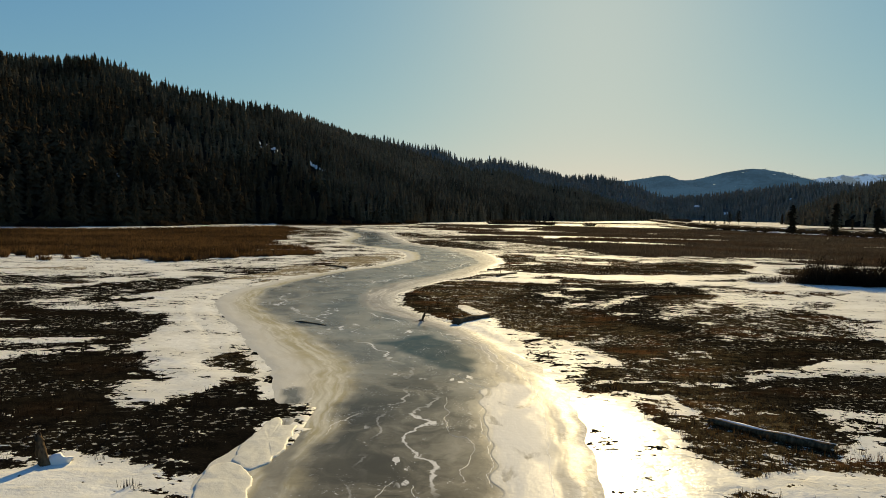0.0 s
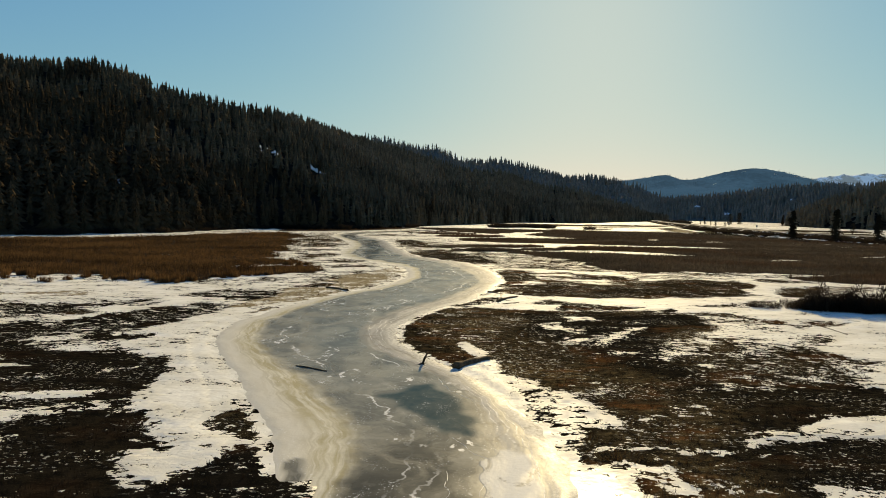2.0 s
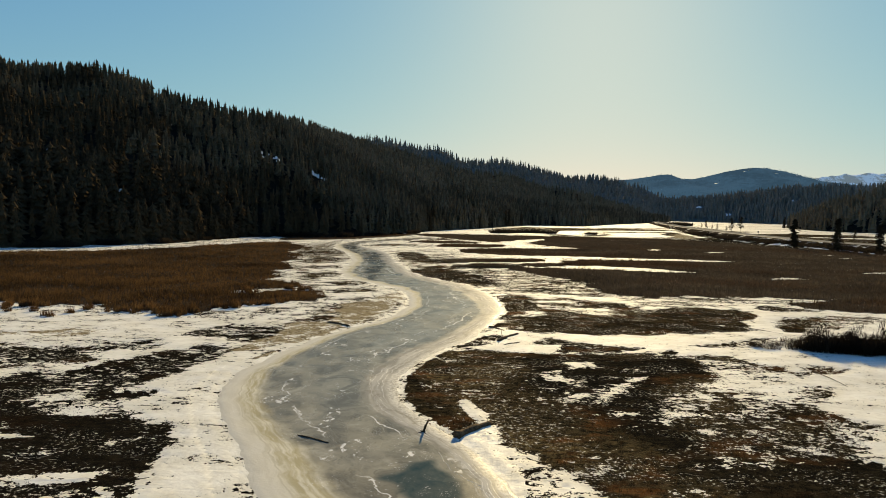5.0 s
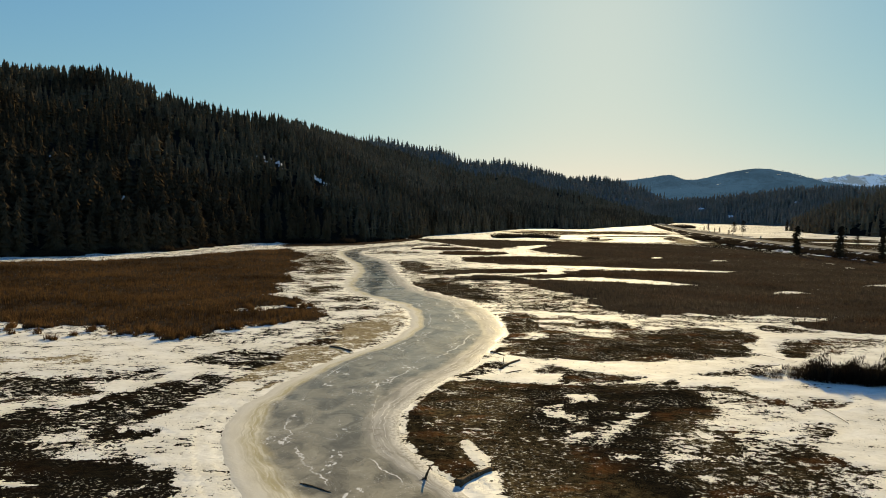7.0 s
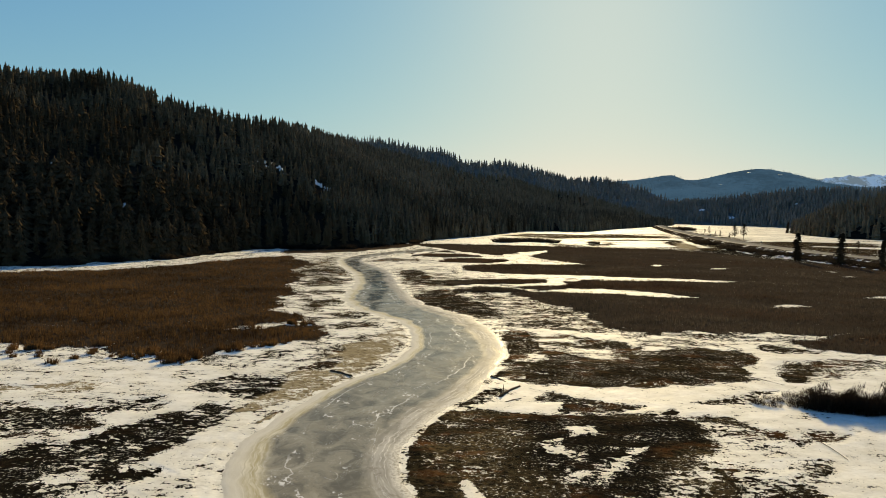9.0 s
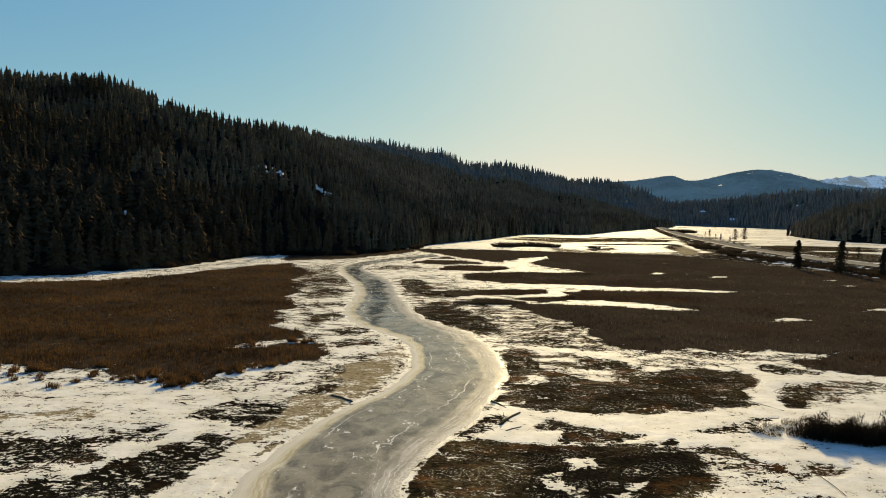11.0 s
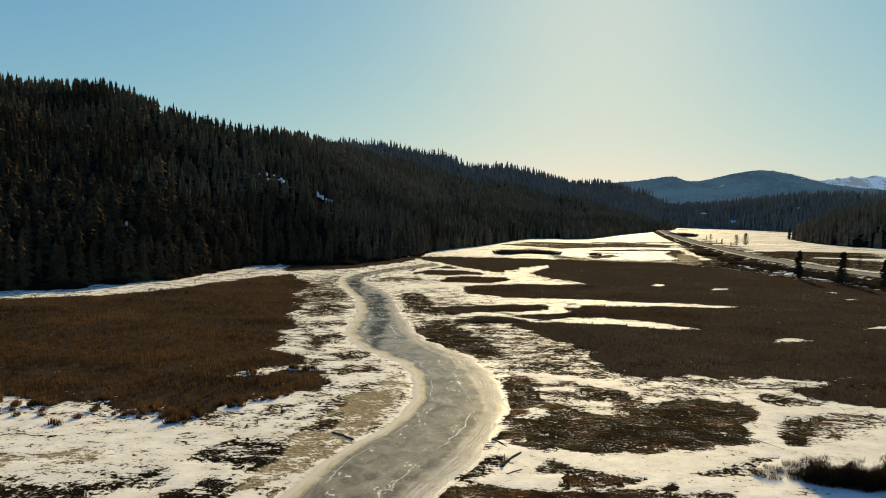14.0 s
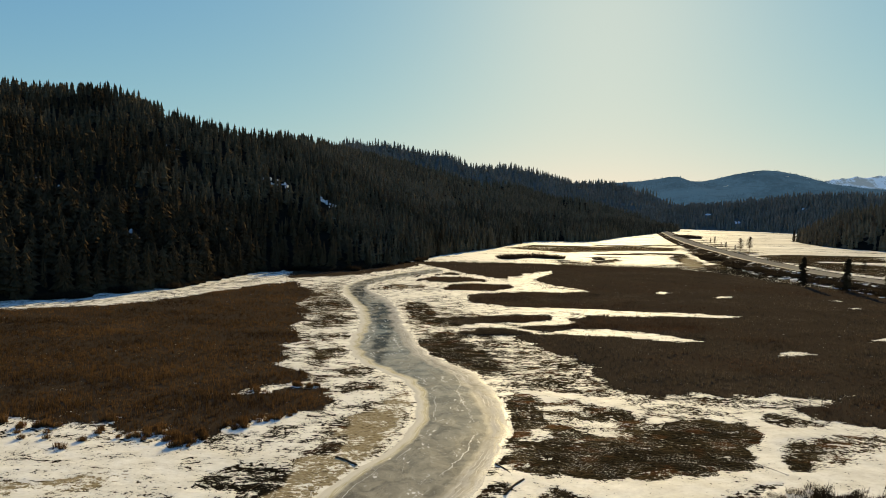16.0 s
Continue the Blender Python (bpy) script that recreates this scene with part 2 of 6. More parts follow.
# snow cover zones, later ones over earlier ones: cover from -1.3 (bare) to 1.3 (closed), softness in metres,
# kind of bare ground (0 black peat, 1 brown grass, 2 pale silt), outline
ZONES = [
    (-0.15, 4.8, 1, [(-49.2, 226.2), (-39, 228.6), (-28.2, 183.6), (-23.4, 135.6), (-21, 115.8), (-15, 108.6), (-12, 98.4), (-16.8, 97.8), (-22.2, 107.4), (-30, 135), (-33.6, 163.2)]),
    (-0.2, 4.8, 1, [(-14.4, 198), (-1.2, 183), (10.2, 170.4), (12, 141), (3.6, 146.4), (-1.8, 127.8), (-8.4, 144)]),
    (-0.6, 2.4, 1, [(-6.6, 138), (-1.2, 142.2), (3.6, 128.4), (9, 115.2), (10.8, 109.2), (6, 108), (0, 116.4)]),
    (-0.1, 3, 1, [(41.4, 83.4), (49.8, 85.2), (60, 84), (57, 74.4), (36.6, 71.4), (37.8, 76.8)]),
    (-0.4, 1.8, 1, [(42.6, 91.2), (48, 93), (48.6, 89.4), (42.6, 85.2), (40.8, 86.4)]),
    (-0.2, 3.6, 2, [(-11.4, 91.2), (-6.6, 94.8), (-5.4, 86.4), (-7.2, 75), (-9, 68.4), (-11.4, 63.6), (-14.4, 64.2), (-12.6, 73.2), (-14.4, 75.6), (-11.4, 85.2)]),
    (0.9, 0.6, None, [(-25.2, 49), (-23.3, 52.8), (-19.6, 61.3), (-17.2, 68.3), (-16.7, 68), (-19.1, 61.1), (-22.9, 52.6), (-24.8, 48.8)]),
    (0.2, 18, None, [(84.6, 500.4), (166.2, 561.6), (170.4, 503.4), (140.4, 448.8), (105.6, 445.8), (75.6, 445.2)]),
    (-0.1, 8.4, 1, [(260.4, 700.8), (264, 407.4), (222.6, 342.6), (200.4, 394.8), (228.6, 600)]),
    (-0.05, 8.4, 1, [(225.6, 534), (325.2, 502.2), (282, 435), (219, 478.8)]),
    (-0.2, 18, 1, [(425.4, 655.2), (328.2, 648), (330.6, 739.2), (421.2, 831), (463.2, 784.2)]),
    (-1.3, 12, 0.06, [(115.2, 339), (134.4, 300), (142.2, 267), (162.6, 249.6), (190.8, 226.2), (198, 120), (252, 60), (252, 252), (198, 288), (180, 384), (192, 498), (240, 738), (222, 720), (168, 474), (141, 378)]),
    (-0.15, 6, 1, [(144, 288), (159, 255), (180, 240), (186, 264), (168, 300)]),
    (-0.25, 3.6, 0.6, [(12.6, 141), (18, 131.4), (24, 119.4), (23.4, 109.8), (26.4, 102), (32.4, 98.4), (46.2, 101.4), (38.4, 90), (29.4, 88.8), (21, 93), (13.8, 99.6), (9, 100.8), (7.8, 115.2)]),
    (-1.3, 1.2, 0.35, [(-12, 178.8), (-12, 189.6), (-7.2, 190.2), (-5.4, 177), (-5.4, 162.6), (-10.8, 168)]),
    (-1.3, 1.8, 0.35, [(-6.6, 135.6), (-2.4, 145.8), (0, 140.4), (3, 129.6), (7.2, 123.6), (10.2, 117), (11.4, 112.8), (7.8, 113.4), (3, 116.4), (-2.4, 124.2), (-6, 130.2)]),
    (-0.6, 1.8, 1, [(3, 149.4), (9, 151.8), (15.6, 150), (15, 146.4), (3.6, 144.6)]),
    (-0.8, 1.8, 1, [(-27, 223.2), (-19.2, 238.8), (-7.8, 232.8), (-10.2, 227.4), (-24, 219.6)]),
    (-0.35, 3, 1, [(-42.6, 192), (-43.8, 227.4), (-39.6, 237.6), (-31.8, 200.4), (-27.6, 178.2), (-28.2, 163.8), (-35.4, 162.6)]),
    (-0.35, 2.4, 1, [(-34.2, 154.8), (-25.8, 164.4), (-24.6, 152.4), (-32.4, 147.6)]),
    (-0.4, 2.4, 1, [(-29.4, 135), (-23.4, 130.2), (-18.6, 115.8), (-20.4, 109.8), (-24.6, 115.2)]),
    (-0.1, 3.6, 2, [(-41.4, 59.4), (-40.8, 61.8), (-38.4, 63.6), (-36, 65.4), (-31.8, 64.8), (-30.6, 63.6), (-34.8, 61.8), (-37.8, 58.8)]),
    (-1.5, 1.2, 0.35, [(-6, 162.6), (-1.8, 167.4), (7.2, 169.2), (17.4, 174), (25.8, 174.6), (26.4, 169.2), (23.4, 163.2), (11.4, 160.2), (-1.8, 156), (-5.4, 156.6)]),
    (-1.5, 1.2, 0.35, [(14.4, 155.4), (19.2, 159.6), (28.8, 160.8), (28.2, 154.8), (18.6, 151.8)]),
    (-0.12, 1.8, 2, [(-16.6, 68.2), (-14.7, 72.5), (-12.5, 83.4), (-9.6, 92.4), (-7.02, 98.4), (-5.88, 91.6), (-6.6, 83.2), (-8.82, 74.4), (-11.16, 67.2), (-13.2, 62.4), (-15, 59.8), (-17.2, 58.2), (-18.5, 60), (-17.3, 64.5)]),
    (1.0, 1.2, None, [(-70, 8), (-70, 73), (-48, 74), (-34, 72), (-24, 71), (-18.6, 69), (-17.8, 58), (-15.6, 55), (-15.2, 47), (-13.2, 40), (-9.4, 32), (-6.8, 26), (-5.4, 22), (-5.1, 13), (-6, 8)]),
    (1.25, 1.2, None, [(3.4, 8), (3.8, 18), (3.6, 26), (2.2, 32), (0, 36), (-3, 42), (-3.5, 48), (-1.5, 56), (2.7, 65), (5.5, 75), (7, 85), (7, 92), (12, 100), (30, 97), (40, 95), (62, 84), (70, 8)]),
    # right side, middle distance
    (-0.8, 1.4, 0.9, [(7.78, 95.7), (9.36, 99.7), (11.74, 98), (13.8, 94.7), (17.4, 96.9), (21.7, 93.9), (24.6, 92.5), (25, 88.5), (28.2, 91.3), (32.8, 93.4), (31.7, 89.2), (34.8, 88.3), (39, 87.6), (39.8, 84.3), (37.5, 81), (35.5, 77.9), (35.1, 75), (32.7, 71.7), (27.6, 69.7), (22.7, 67.5), (18, 67.1), (14.7, 67.9), (10.05, 68.2), (6.55, 68.5), (6.36, 73.4), (6.49, 79.2), (6.75, 87.4)]),
    (-1.2, 0.8, 0.5, [(10.07, 77.9), (17.6, 78.6), (22.1, 80.2), (29.3, 85.5), (34.6, 87.7), (38.8, 87), (39.1, 83.7), (35.3, 77.9), (34.8, 75), (32.2, 72.1), (27.2, 70.1), (18.2, 67.8), (12.4, 68.4), (8.44, 69.6)]),
    (0.5, 1.2, None, [(9.54, 82.1), (12.8, 85.4), (12.5, 80.1), (9.11, 78.2)]),
    (0.45, 1.2, None, [(12.6, 89), (15.7, 86.9), (21.8, 86.1), (19.9, 81), (15.6, 82.4), (12.6, 86)]),
    (0.4, 0.9, None, [(12.1, 91.1), (16.9, 94), (19.1, 92.9), (18.7, 90.9), (13, 89.3)]),
    (0.45, 1.1, None, [(23.7, 85.7), (27.7, 89.7), (31.3, 91), (30.9, 87.9), (26.5, 85.7)]),
    (0.1, 1.5, None, [(26, 97.9), (35.7, 94.8), (39.3, 90), (31.7, 88), (26.4, 90.5)]),
    (-0.6, 0.8, 0.6, [(8.28, 63.5), (10.68, 64.8), (11.61, 63.7), (10.4, 61.3), (8.73, 60.8), (8.09, 61.9)]),
    (-0.9, 0.8, 0.5, [(11.47, 62.9), (14.6, 62.4), (16.4, 61.1), (19.1, 61.3), (17.1, 59.7), (13.7, 58.5), (11.08, 57.9), (9.98, 58.7), (10.54, 60.6)]),
    (-0.4, 0.8, 0.3, [(0.08, 59.1), (0.61, 61.3), (2.27, 63.8), (3.46, 65.6), (6.34, 66.1), (6.95, 63.8), (4.83, 61.2), (2.14, 59.5)]),
    (-0.9, 0.6, 0.3, [(2.38, 67.2), (3.68, 70.1), (4.71, 72.2), (4.58, 75.5), (5.86, 75.1), (6.59, 72.4), (4.83, 69.3), (4.39, 67)]),
    (-1.0, 0.5, 0.2, [(20.3, 60.2), (21.6, 61), (20.8, 58.2), (19.6, 58.5)]),
    (-0.2, 0.8, 0.4, [(23.2, 62.3), (25.7, 63.3), (27.7, 64.2), (30.4, 65.3), (28.7, 62.8), (25.6, 61.8)]),
    (-0.6, 0.5, 0.3, [(30, 65.7), (31.9, 67.4), (35.2, 68.2), (33.1, 66.3), (30.3, 65.1)]),
    (-0.75, 1.0, 0.5, [(38.5, 77.5), (42, 81.7), (47.2, 83.5), (52.3, 82.4), (46.8, 79), (41, 73.5), (38.9, 70.7), (36.7, 71.1), (37.3, 74.2)]),
    (-0.05, 1.6, 0.8, [(47.1, 83.2), (55.5, 83.3), (52.7, 79.1), (46.2, 75.8), (41, 72.8)]),
    (-0.7, 0.9, 0.4, [(41.9, 89.7), (45.1, 92.5), (47.4, 90.9), (49.5, 87.5), (44.8, 85.6), (41.6, 86.7)]),
    (-0.3, 1.2, 0.6, [(40.2, 96), (45.4, 98.3), (50.7, 97.1), (47.8, 94.8), (40.9, 93.7)]),
    (-0.5, 0.8, 0.6, [(15.3, 55), (19.5, 56.3), (21.2, 58.2), (23.6, 59.2), (25.6, 58), (25.5, 55.5), (28.3, 54.5), (28.1, 52.3), (24.9, 53.2), (21.9, 54.9), (19.3, 54.1)]),
    (-0.35, 0.9, 0.5, [(27.8, 52.5), (31.2, 55.6), (32.5, 54.5), (35, 55.5), (34, 53.8), (30.5, 51.8), (27.4, 51)]),
    # right peninsula
    (-1.15, 0.9, 1.0, [(-3.57, 44.9), (-4.13, 49.1), (-3.11, 53.2), (-1.14, 56.9), (0.83, 58.4), (4.37, 58.8), (8.67, 57.3), (10.77, 58), (16, 58.8), (18.5, 57.3), (21.5, 56.2), (21.5, 51.6), (20.7, 46.5), (19, 41.8), (15.8, 39.1), (13.8, 35.8), (13.9, 32.4), (15.9, 32.5), (18.9, 34.3), (19.7, 32.7), (18.5, 29.7), (19.4, 28.5), (19.1, 28), (14.9, 26.5), (7.23, 26.1), (7.08, 27.3), (6.52, 29.1), (5.82, 30.7), (4.91, 31.8), (4.28, 33.4), (2.9, 34.2), (2.78, 36.6), (2.12, 36), (0.58, 37.5), (-0.72, 37.9), (-2.15, 40.2)]),
    (-1.3, 2.0, 0.12, [(7.27, 57.9), (10.77, 58), (18.5, 57.3), (21.5, 56.2), (21.1, 51.5), (16.8, 49.2), (14.6, 36.9), (14.9, 33.2), (18.9, 34.3), (19.7, 32.7), (18.5, 29.7), (17.7, 28.4), (15.3, 27.1), (12.7, 28.2), (11.38, 30.7), (10.52, 36.1), (7.91, 42.3), (6.1, 48.3)]),
    (-1.3, 0.8, 0.35, [(-3.03, 42.7), (-3.77, 47.4), (-3.2, 51.1), (-0.93, 47.6), (0.62, 40.4), (1.83, 36.5), (0.26, 37.8), (-1.41, 39)]),
    (1.1, 0.35, None, [(0.85, 43.8), (1.76, 43.1), (2.98, 39.3), (3.27, 38), (2.8, 36.9), (1.8, 35.8), (2.25, 38.5), (1.33, 40.8)]),
    (0.9, 0.35, None, [(0.71, 35.4), (2.88, 38), (3.52, 36.1), (2.48, 34.4), (1.15, 34.8)]),
    (0.4, 0.7, None, [(10.19, 54.8), (12.5, 54.9), (12.7, 52.7), (10.13, 52.1)]),
    (0.3, 0.6, None, [(7.2, 50.2), (8.93, 51.5), (8.78, 49.4), (10.25, 48.3), (9.62, 47.2), (7.78, 48.4)]),
    (0.35, 0.8, None, [(11.21, 45.4), (13.3, 48.9), (15.4, 50.2), (14.1, 47.3), (12.3, 45.2), (11.05, 43.2), (8.03, 43), (8.77, 44.9)]),
    (0.35, 1.2, None, [(12.9, 42), (13.9, 44.1), (16.4, 45.9), (19.5, 48.6), (21.6, 49.7), (21.2, 46.6), (18.4, 43.1), (16.3, 42.2), (14.4, 40), (13.3, 39), (12.9, 40.7)]),
    (0.45, 1.2, None, [(22.3, 57), (23.9, 54.9), (25.7, 53), (27.1, 51.1), (25.6, 47.5), (21.1, 43.3), (18.9, 42.5), (20.9, 46.2), (21.6, 50.6), (21, 53.5)]),
    (-0.35, 1.2, 0.5, [(18.3, 41.1), (25.3, 46.3), (25, 42.3), (26.4, 39), (23.4, 34.4), (20.1, 33.4), (17.4, 32.6), (14.9, 32), (14.3, 34.8), (14.2, 36.9)]),
    (-0.15, 0.9, 0.5, [(25.6, 48.3), (28.6, 48.6), (26.2, 43.7), (24.6, 43.6)]),
    (0.3, 0.5, None, [(11.7, 32.8), (13.1, 32.3), (12.5, 31.5), (11.65, 32.2)]),
    (0.3, 0.5, None, [(14.1, 33.3), (15, 31.9), (13.9, 31.6)]),
    (0.35, 0.4, None, [(10.45, 41.5), (12.6, 41.1), (12.5, 40.5), (10.7, 40.4)]),
    # right, close
    (-1.2, 0.7, 0.8, [(5.75, 25.5), (7.36, 26.7), (12.4, 27.6), (15.4, 27.9), (20.8, 30.7), (16.9, 22.7), (10.28, 13.6), (6.34, 13.6), (6.74, 14.8), (6.71, 16), (6.37, 16.9), (6.7, 18.3), (6.38, 19.3), (6.59, 21.7), (5.9, 22.7), (4.91, 22.6), (5.24, 24.2)]),
    (-1.4, 1.2, 0.15, [(14, 31.4), (22.8, 33.7), (16.9, 22.7), (12.8, 17.1), (10.59, 17.4), (11.3, 21), (10.27, 23.8)]),
    (0.25, 0.5, None, [(3.39, 32.9), (4.93, 31.8), (6.06, 29.3), (7.28, 26.3), (5.81, 25.8), (5.07, 24.3), (4.32, 22.6), (4.19, 26.9)]),
    (-0.9, 0.35, 0.9, [(5.11, 23.1), (5.65, 23.3), (5.44, 22.3), (4.93, 22.2)]),
    (0.3, 0.4, None, [(6.3, 22.7), (7.66, 22.1), (7.96, 19.9), (6.91, 19.8), (6.48, 20.7)]),
    (-0.7, 0.35, 0.9, [(6.12, 19.8), (7.05, 20.3), (7.12, 19.5), (6.3, 19)]),
    (0.9, 0.4, None, [(11.7, 25.6), (12.2, 26.2), (13.6, 26.2), (15.7, 27.3), (19.4, 28.7), (21, 28.4), (19.1, 25.7), (15.5, 25), (13.6, 24.7), (11.92, 24.2), (11.38, 24.2)]),
    (0.2, 0.35, None, [(5.65, 24.1), (7.7, 24), (10.24, 23.7), (7.55, 23.6), (5.52, 23.6)]),
    (0.7, 0.35, None, [(13.6, 23.2), (14.8, 23.8), (14.5, 23.2), (13.4, 22.8)]),
    (0.0, 0.5, None, [(12.3, 20.5), (15.6, 21), (14.2, 19), (11.87, 19)]),
    (0.15, 0.4, None, [(10.03, 16.9), (12.3, 18), (13.4, 18), (12.8, 17.1), (9.83, 16.3)]),
    (0.75, 0.35, None, [(7.85, 14.9), (9.07, 15.7), (10.05, 16), (11.39, 15.2), (10.28, 13.6), (7.6, 14)]),
    (0.9, 0.35, None, [(6.57, 16), (6.9, 15.4), (7.17, 14.9), (7.78, 14.7), (7.74, 14.4), (6.92, 14.3), (6.53, 14.7)]),
    (-0.8, 0.35, 0.5, [(7.81, 19.5), (8.71, 19.3), (9.56, 18.3), (9.97, 17.3), (10.13, 16.8), (9.19, 17), (8.15, 18), (7.46, 18.8)]),
    (-0.8, 0.35, 0.9, [(5.11, 14.7), (5.58, 14.9), (5.36, 14.5), (5.06, 14.4)]),
    (-0.6, 0.35, 0.9, [(5.26, 15.5), (5.76, 15.6), (5.46, 15.1), (5.19, 15.1)]),
    # left, middle distance
    (-0.5, 0.8, 0.06, [(-25.5, 66.1), (-22.6, 67.7), (-17.1, 68.8), (-15.8, 67.1), (-17.4, 65.8), (-19.3, 62.7), (-19.1, 60.2), (-20.6, 61.7), (-23.7, 61.4), (-25.6, 62), (-24.8, 64.3)]),
    (-0.95, 0.5, 0.06, [(-19, 59.8), (-18.8, 62.7), (-16.9, 65.8), (-16.2, 67.1), (-17.2, 62.9), (-17.6, 60.4)]),
    (-0.45, 0.7, 0.06, [(-27.1, 56.3), (-24.7, 58.7), (-24.1, 59.9), (-24.4, 56.7), (-26, 55)]),
    (-0.95, 0.8, 0.06, [(-27, 48.9), (-26, 51.1), (-24.8, 52.4), (-22.2, 56.2), (-21.4, 58.1), (-18.8, 60.2), (-19.1, 57.2), (-20.1, 53.9), (-19, 50.3), (-19.8, 47), (-21, 45.1), (-23.1, 47.1), (-25.6, 47.1)]),
    (-0.75, 1.0, 0.06, [(-35.5, 45.2), (-31.4, 46.1), (-30.2, 48), (-27.1, 47.6), (-25.3, 46.5), (-25.6, 44.2), (-22.1, 43.4), (-18.8, 43.6), (-17.8, 42.7), (-21, 41.3), (-19.7, 39.3), (-17.6, 37.8), (-15.5, 35.7), (-27.6, 35)]),
    (1.0, 0.5, None, [(-33.2, 42.1), (-27.6, 42.6), (-27.4, 41.1), (-31.9, 40.5)]),
    (0.35, 0.5, None, [(-25.8, 39.8), (-25, 43.2), (-24.2, 46), (-20.8, 44.7), (-20, 44.1), (-21.8, 42.9), (-24.6, 41.2)]),
    (-0.5, 1.8, 0.3, [(-44, 56), (-35.7, 56.8), (-32.4, 57.1), (-27.4, 59), (-27.4, 54.1), (-27.9, 50.7), (-32.6, 47.8), (-36.9, 46.9)]),
    (-0.45, 0.8, 0.06, [(-36.4, 49.6), (-35.1, 51.5), (-32.6, 54.9), (-29.1, 57.4), (-25.6, 60.8), (-24.9, 62.1), (-26.6, 57.4), (-29.3, 53.3), (-33, 48.5), (-35, 47.7)]),
    (0.8, 0.4, None, [(-28.1, 50.2), (-25, 54), (-22.9, 57.9), (-22.7, 56.9), (-24.6, 53), (-27.2, 49.3)]),
    (-0.35, 0.8, 0.1, [(-25.2, 63.8), (-21.9, 69), (-18.4, 69.4), (-22.1, 66), (-24.1, 63.1)]),
    (-0.15, 1.6, 2, [(-45.7, 62.4), (-39.9, 63.5), (-36.1, 64.5), (-32.9, 64.9), (-34.2, 62), (-38.1, 60.6), (-43.1, 58.9)]),
    (-0.45, 0.5, 2, [(-17.9, 58), (-17.2, 61), (-14.9, 64.4), (-11.32, 69.9), (-9.81, 67.8), (-11.95, 60.9), (-14.7, 59.4), (-16.5, 56.7), (-18.6, 55.7)]),
    (-0.9, 0.35, 2, [(-15.7, 53.2), (-15.2, 55.5), (-14.1, 57.1), (-14.1, 55.1), (-15.1, 53.4)]),
    (0.9, 0.35, None, [(-20.6, 58.5), (-19.3, 62.7), (-17, 67.5), (-16.5, 67.1), (-18.6, 61.9), (-19.8, 57.9)]),
    (-0.3, 0.5, 0.3, [(-16.6, 71.7), (-14.7, 74.9), (-12.7, 78.3), (-10.04, 78.6), (-12.2, 75.2), (-15.2, 71.3)]),
    # left, close
    (-1.3, 0.8, 0.06, [(-31.5, 43.8), (-28.3, 46), (-23.8, 42.1), (-22.5, 45.3), (-20.3, 38.8), (-17.9, 36), (-15.5, 36.2), (-14.2, 34.5), (-14.3, 32), (-14.8, 29.8), (-13.4, 27.4), (-11.34, 25.5), (-10.79, 23.7), (-10.47, 22.2), (-10.01, 20.8), (-8.91, 20), (-7.97, 20.6), (-7.21, 21), (-7.07, 21.7), (-6.65, 22.9), (-5.94, 23.1), (-5.41, 21.8), (-5.34, 20.8), (-4.91, 20.2), (-4.63, 19.1), (-5.39, 18.5), (-5.78, 17.8), (-5.08, 16.5), (-4.92, 15.5), (-5.31, 14.4), (-5.97, 14.5), (-6.52, 14.9), (-7.68, 15.4), (-8.45, 15.8), (-8.92, 15.7), (-9.23, 15.3), (-11.15, 15.4)]),
    (-0.6, 0.8, 0.06, [(-27.8, 47.1), (-25.9, 52.1), (-22.8, 55.4), (-18.3, 56.2), (-19, 49.3), (-21.3, 46.8), (-23.4, 43.3)]),
    (-0.5, 0.7, 0.06, [(-21.7, 63.1), (-16.6, 69), (-16.6, 64.3), (-19.4, 59.6)]),
    (1.0, 0.4, None, [(-25.5, 35.4), (-22.2, 35), (-21.2, 34.4), (-23.9, 33.2)]),
    (0.6, 0.35, None, [(-21, 29.1), (-18.4, 29.8), (-15.9, 29.7), (-15.8, 29.2), (-17.7, 28.7), (-20, 27.7)]),
    (0.4, 0.5, None, [(-19, 26.4), (-16.3, 27.9), (-14.1, 28.4), (-14.1, 27.4), (-16, 25.9), (-17.7, 24.5)]),
    (0.2, 0.4, None, [(-17.1, 23.7), (-15.4, 24.2), (-14.9, 23.4), (-16.6, 22.9)]),
    (0.0, 1.2, None, [(-27.4, 44.5), (-22.8, 42.3), (-19.4, 39), (-21.5, 38), (-24.3, 38.3)]),
    (-1.1, 0.35, 0.5, [(-9.47, 25.7), (-9.24, 26.9), (-8.34, 27.8), (-7.32, 26.7), (-6.6, 25.4), (-6.6, 24.1), (-7.54, 24.4), (-8.81, 25.1)]),
    (0.6, 0.35, None, [(-7.16, 21.7), (-6.79, 21.7), (-6.68, 21.2), (-6.99, 21.2)]),
    (0.3, 0.35, None, [(-6.31, 17.7), (-6.38, 18.6), (-5.99, 18.6), (-5.84, 18), (-5.99, 17.4)]),
    (-0.7, 0.35, 0.06, [(-11.38, 24.1), (-9.54, 23.2), (-9.36, 22.3), (-10.56, 22.8)]),
    (-0.5, 0.35, 0.06, [(-10.33, 15.4), (-9.97, 15.6), (-9.55, 15.4), (-9.64, 14.9), (-9.93, 14.8)]),
    (-1.0, 0.35, 0.06, [(-6.88, 13.9), (-6.43, 14.1), (-6.06, 13.8), (-6.6, 13.6)]),
    # far flat
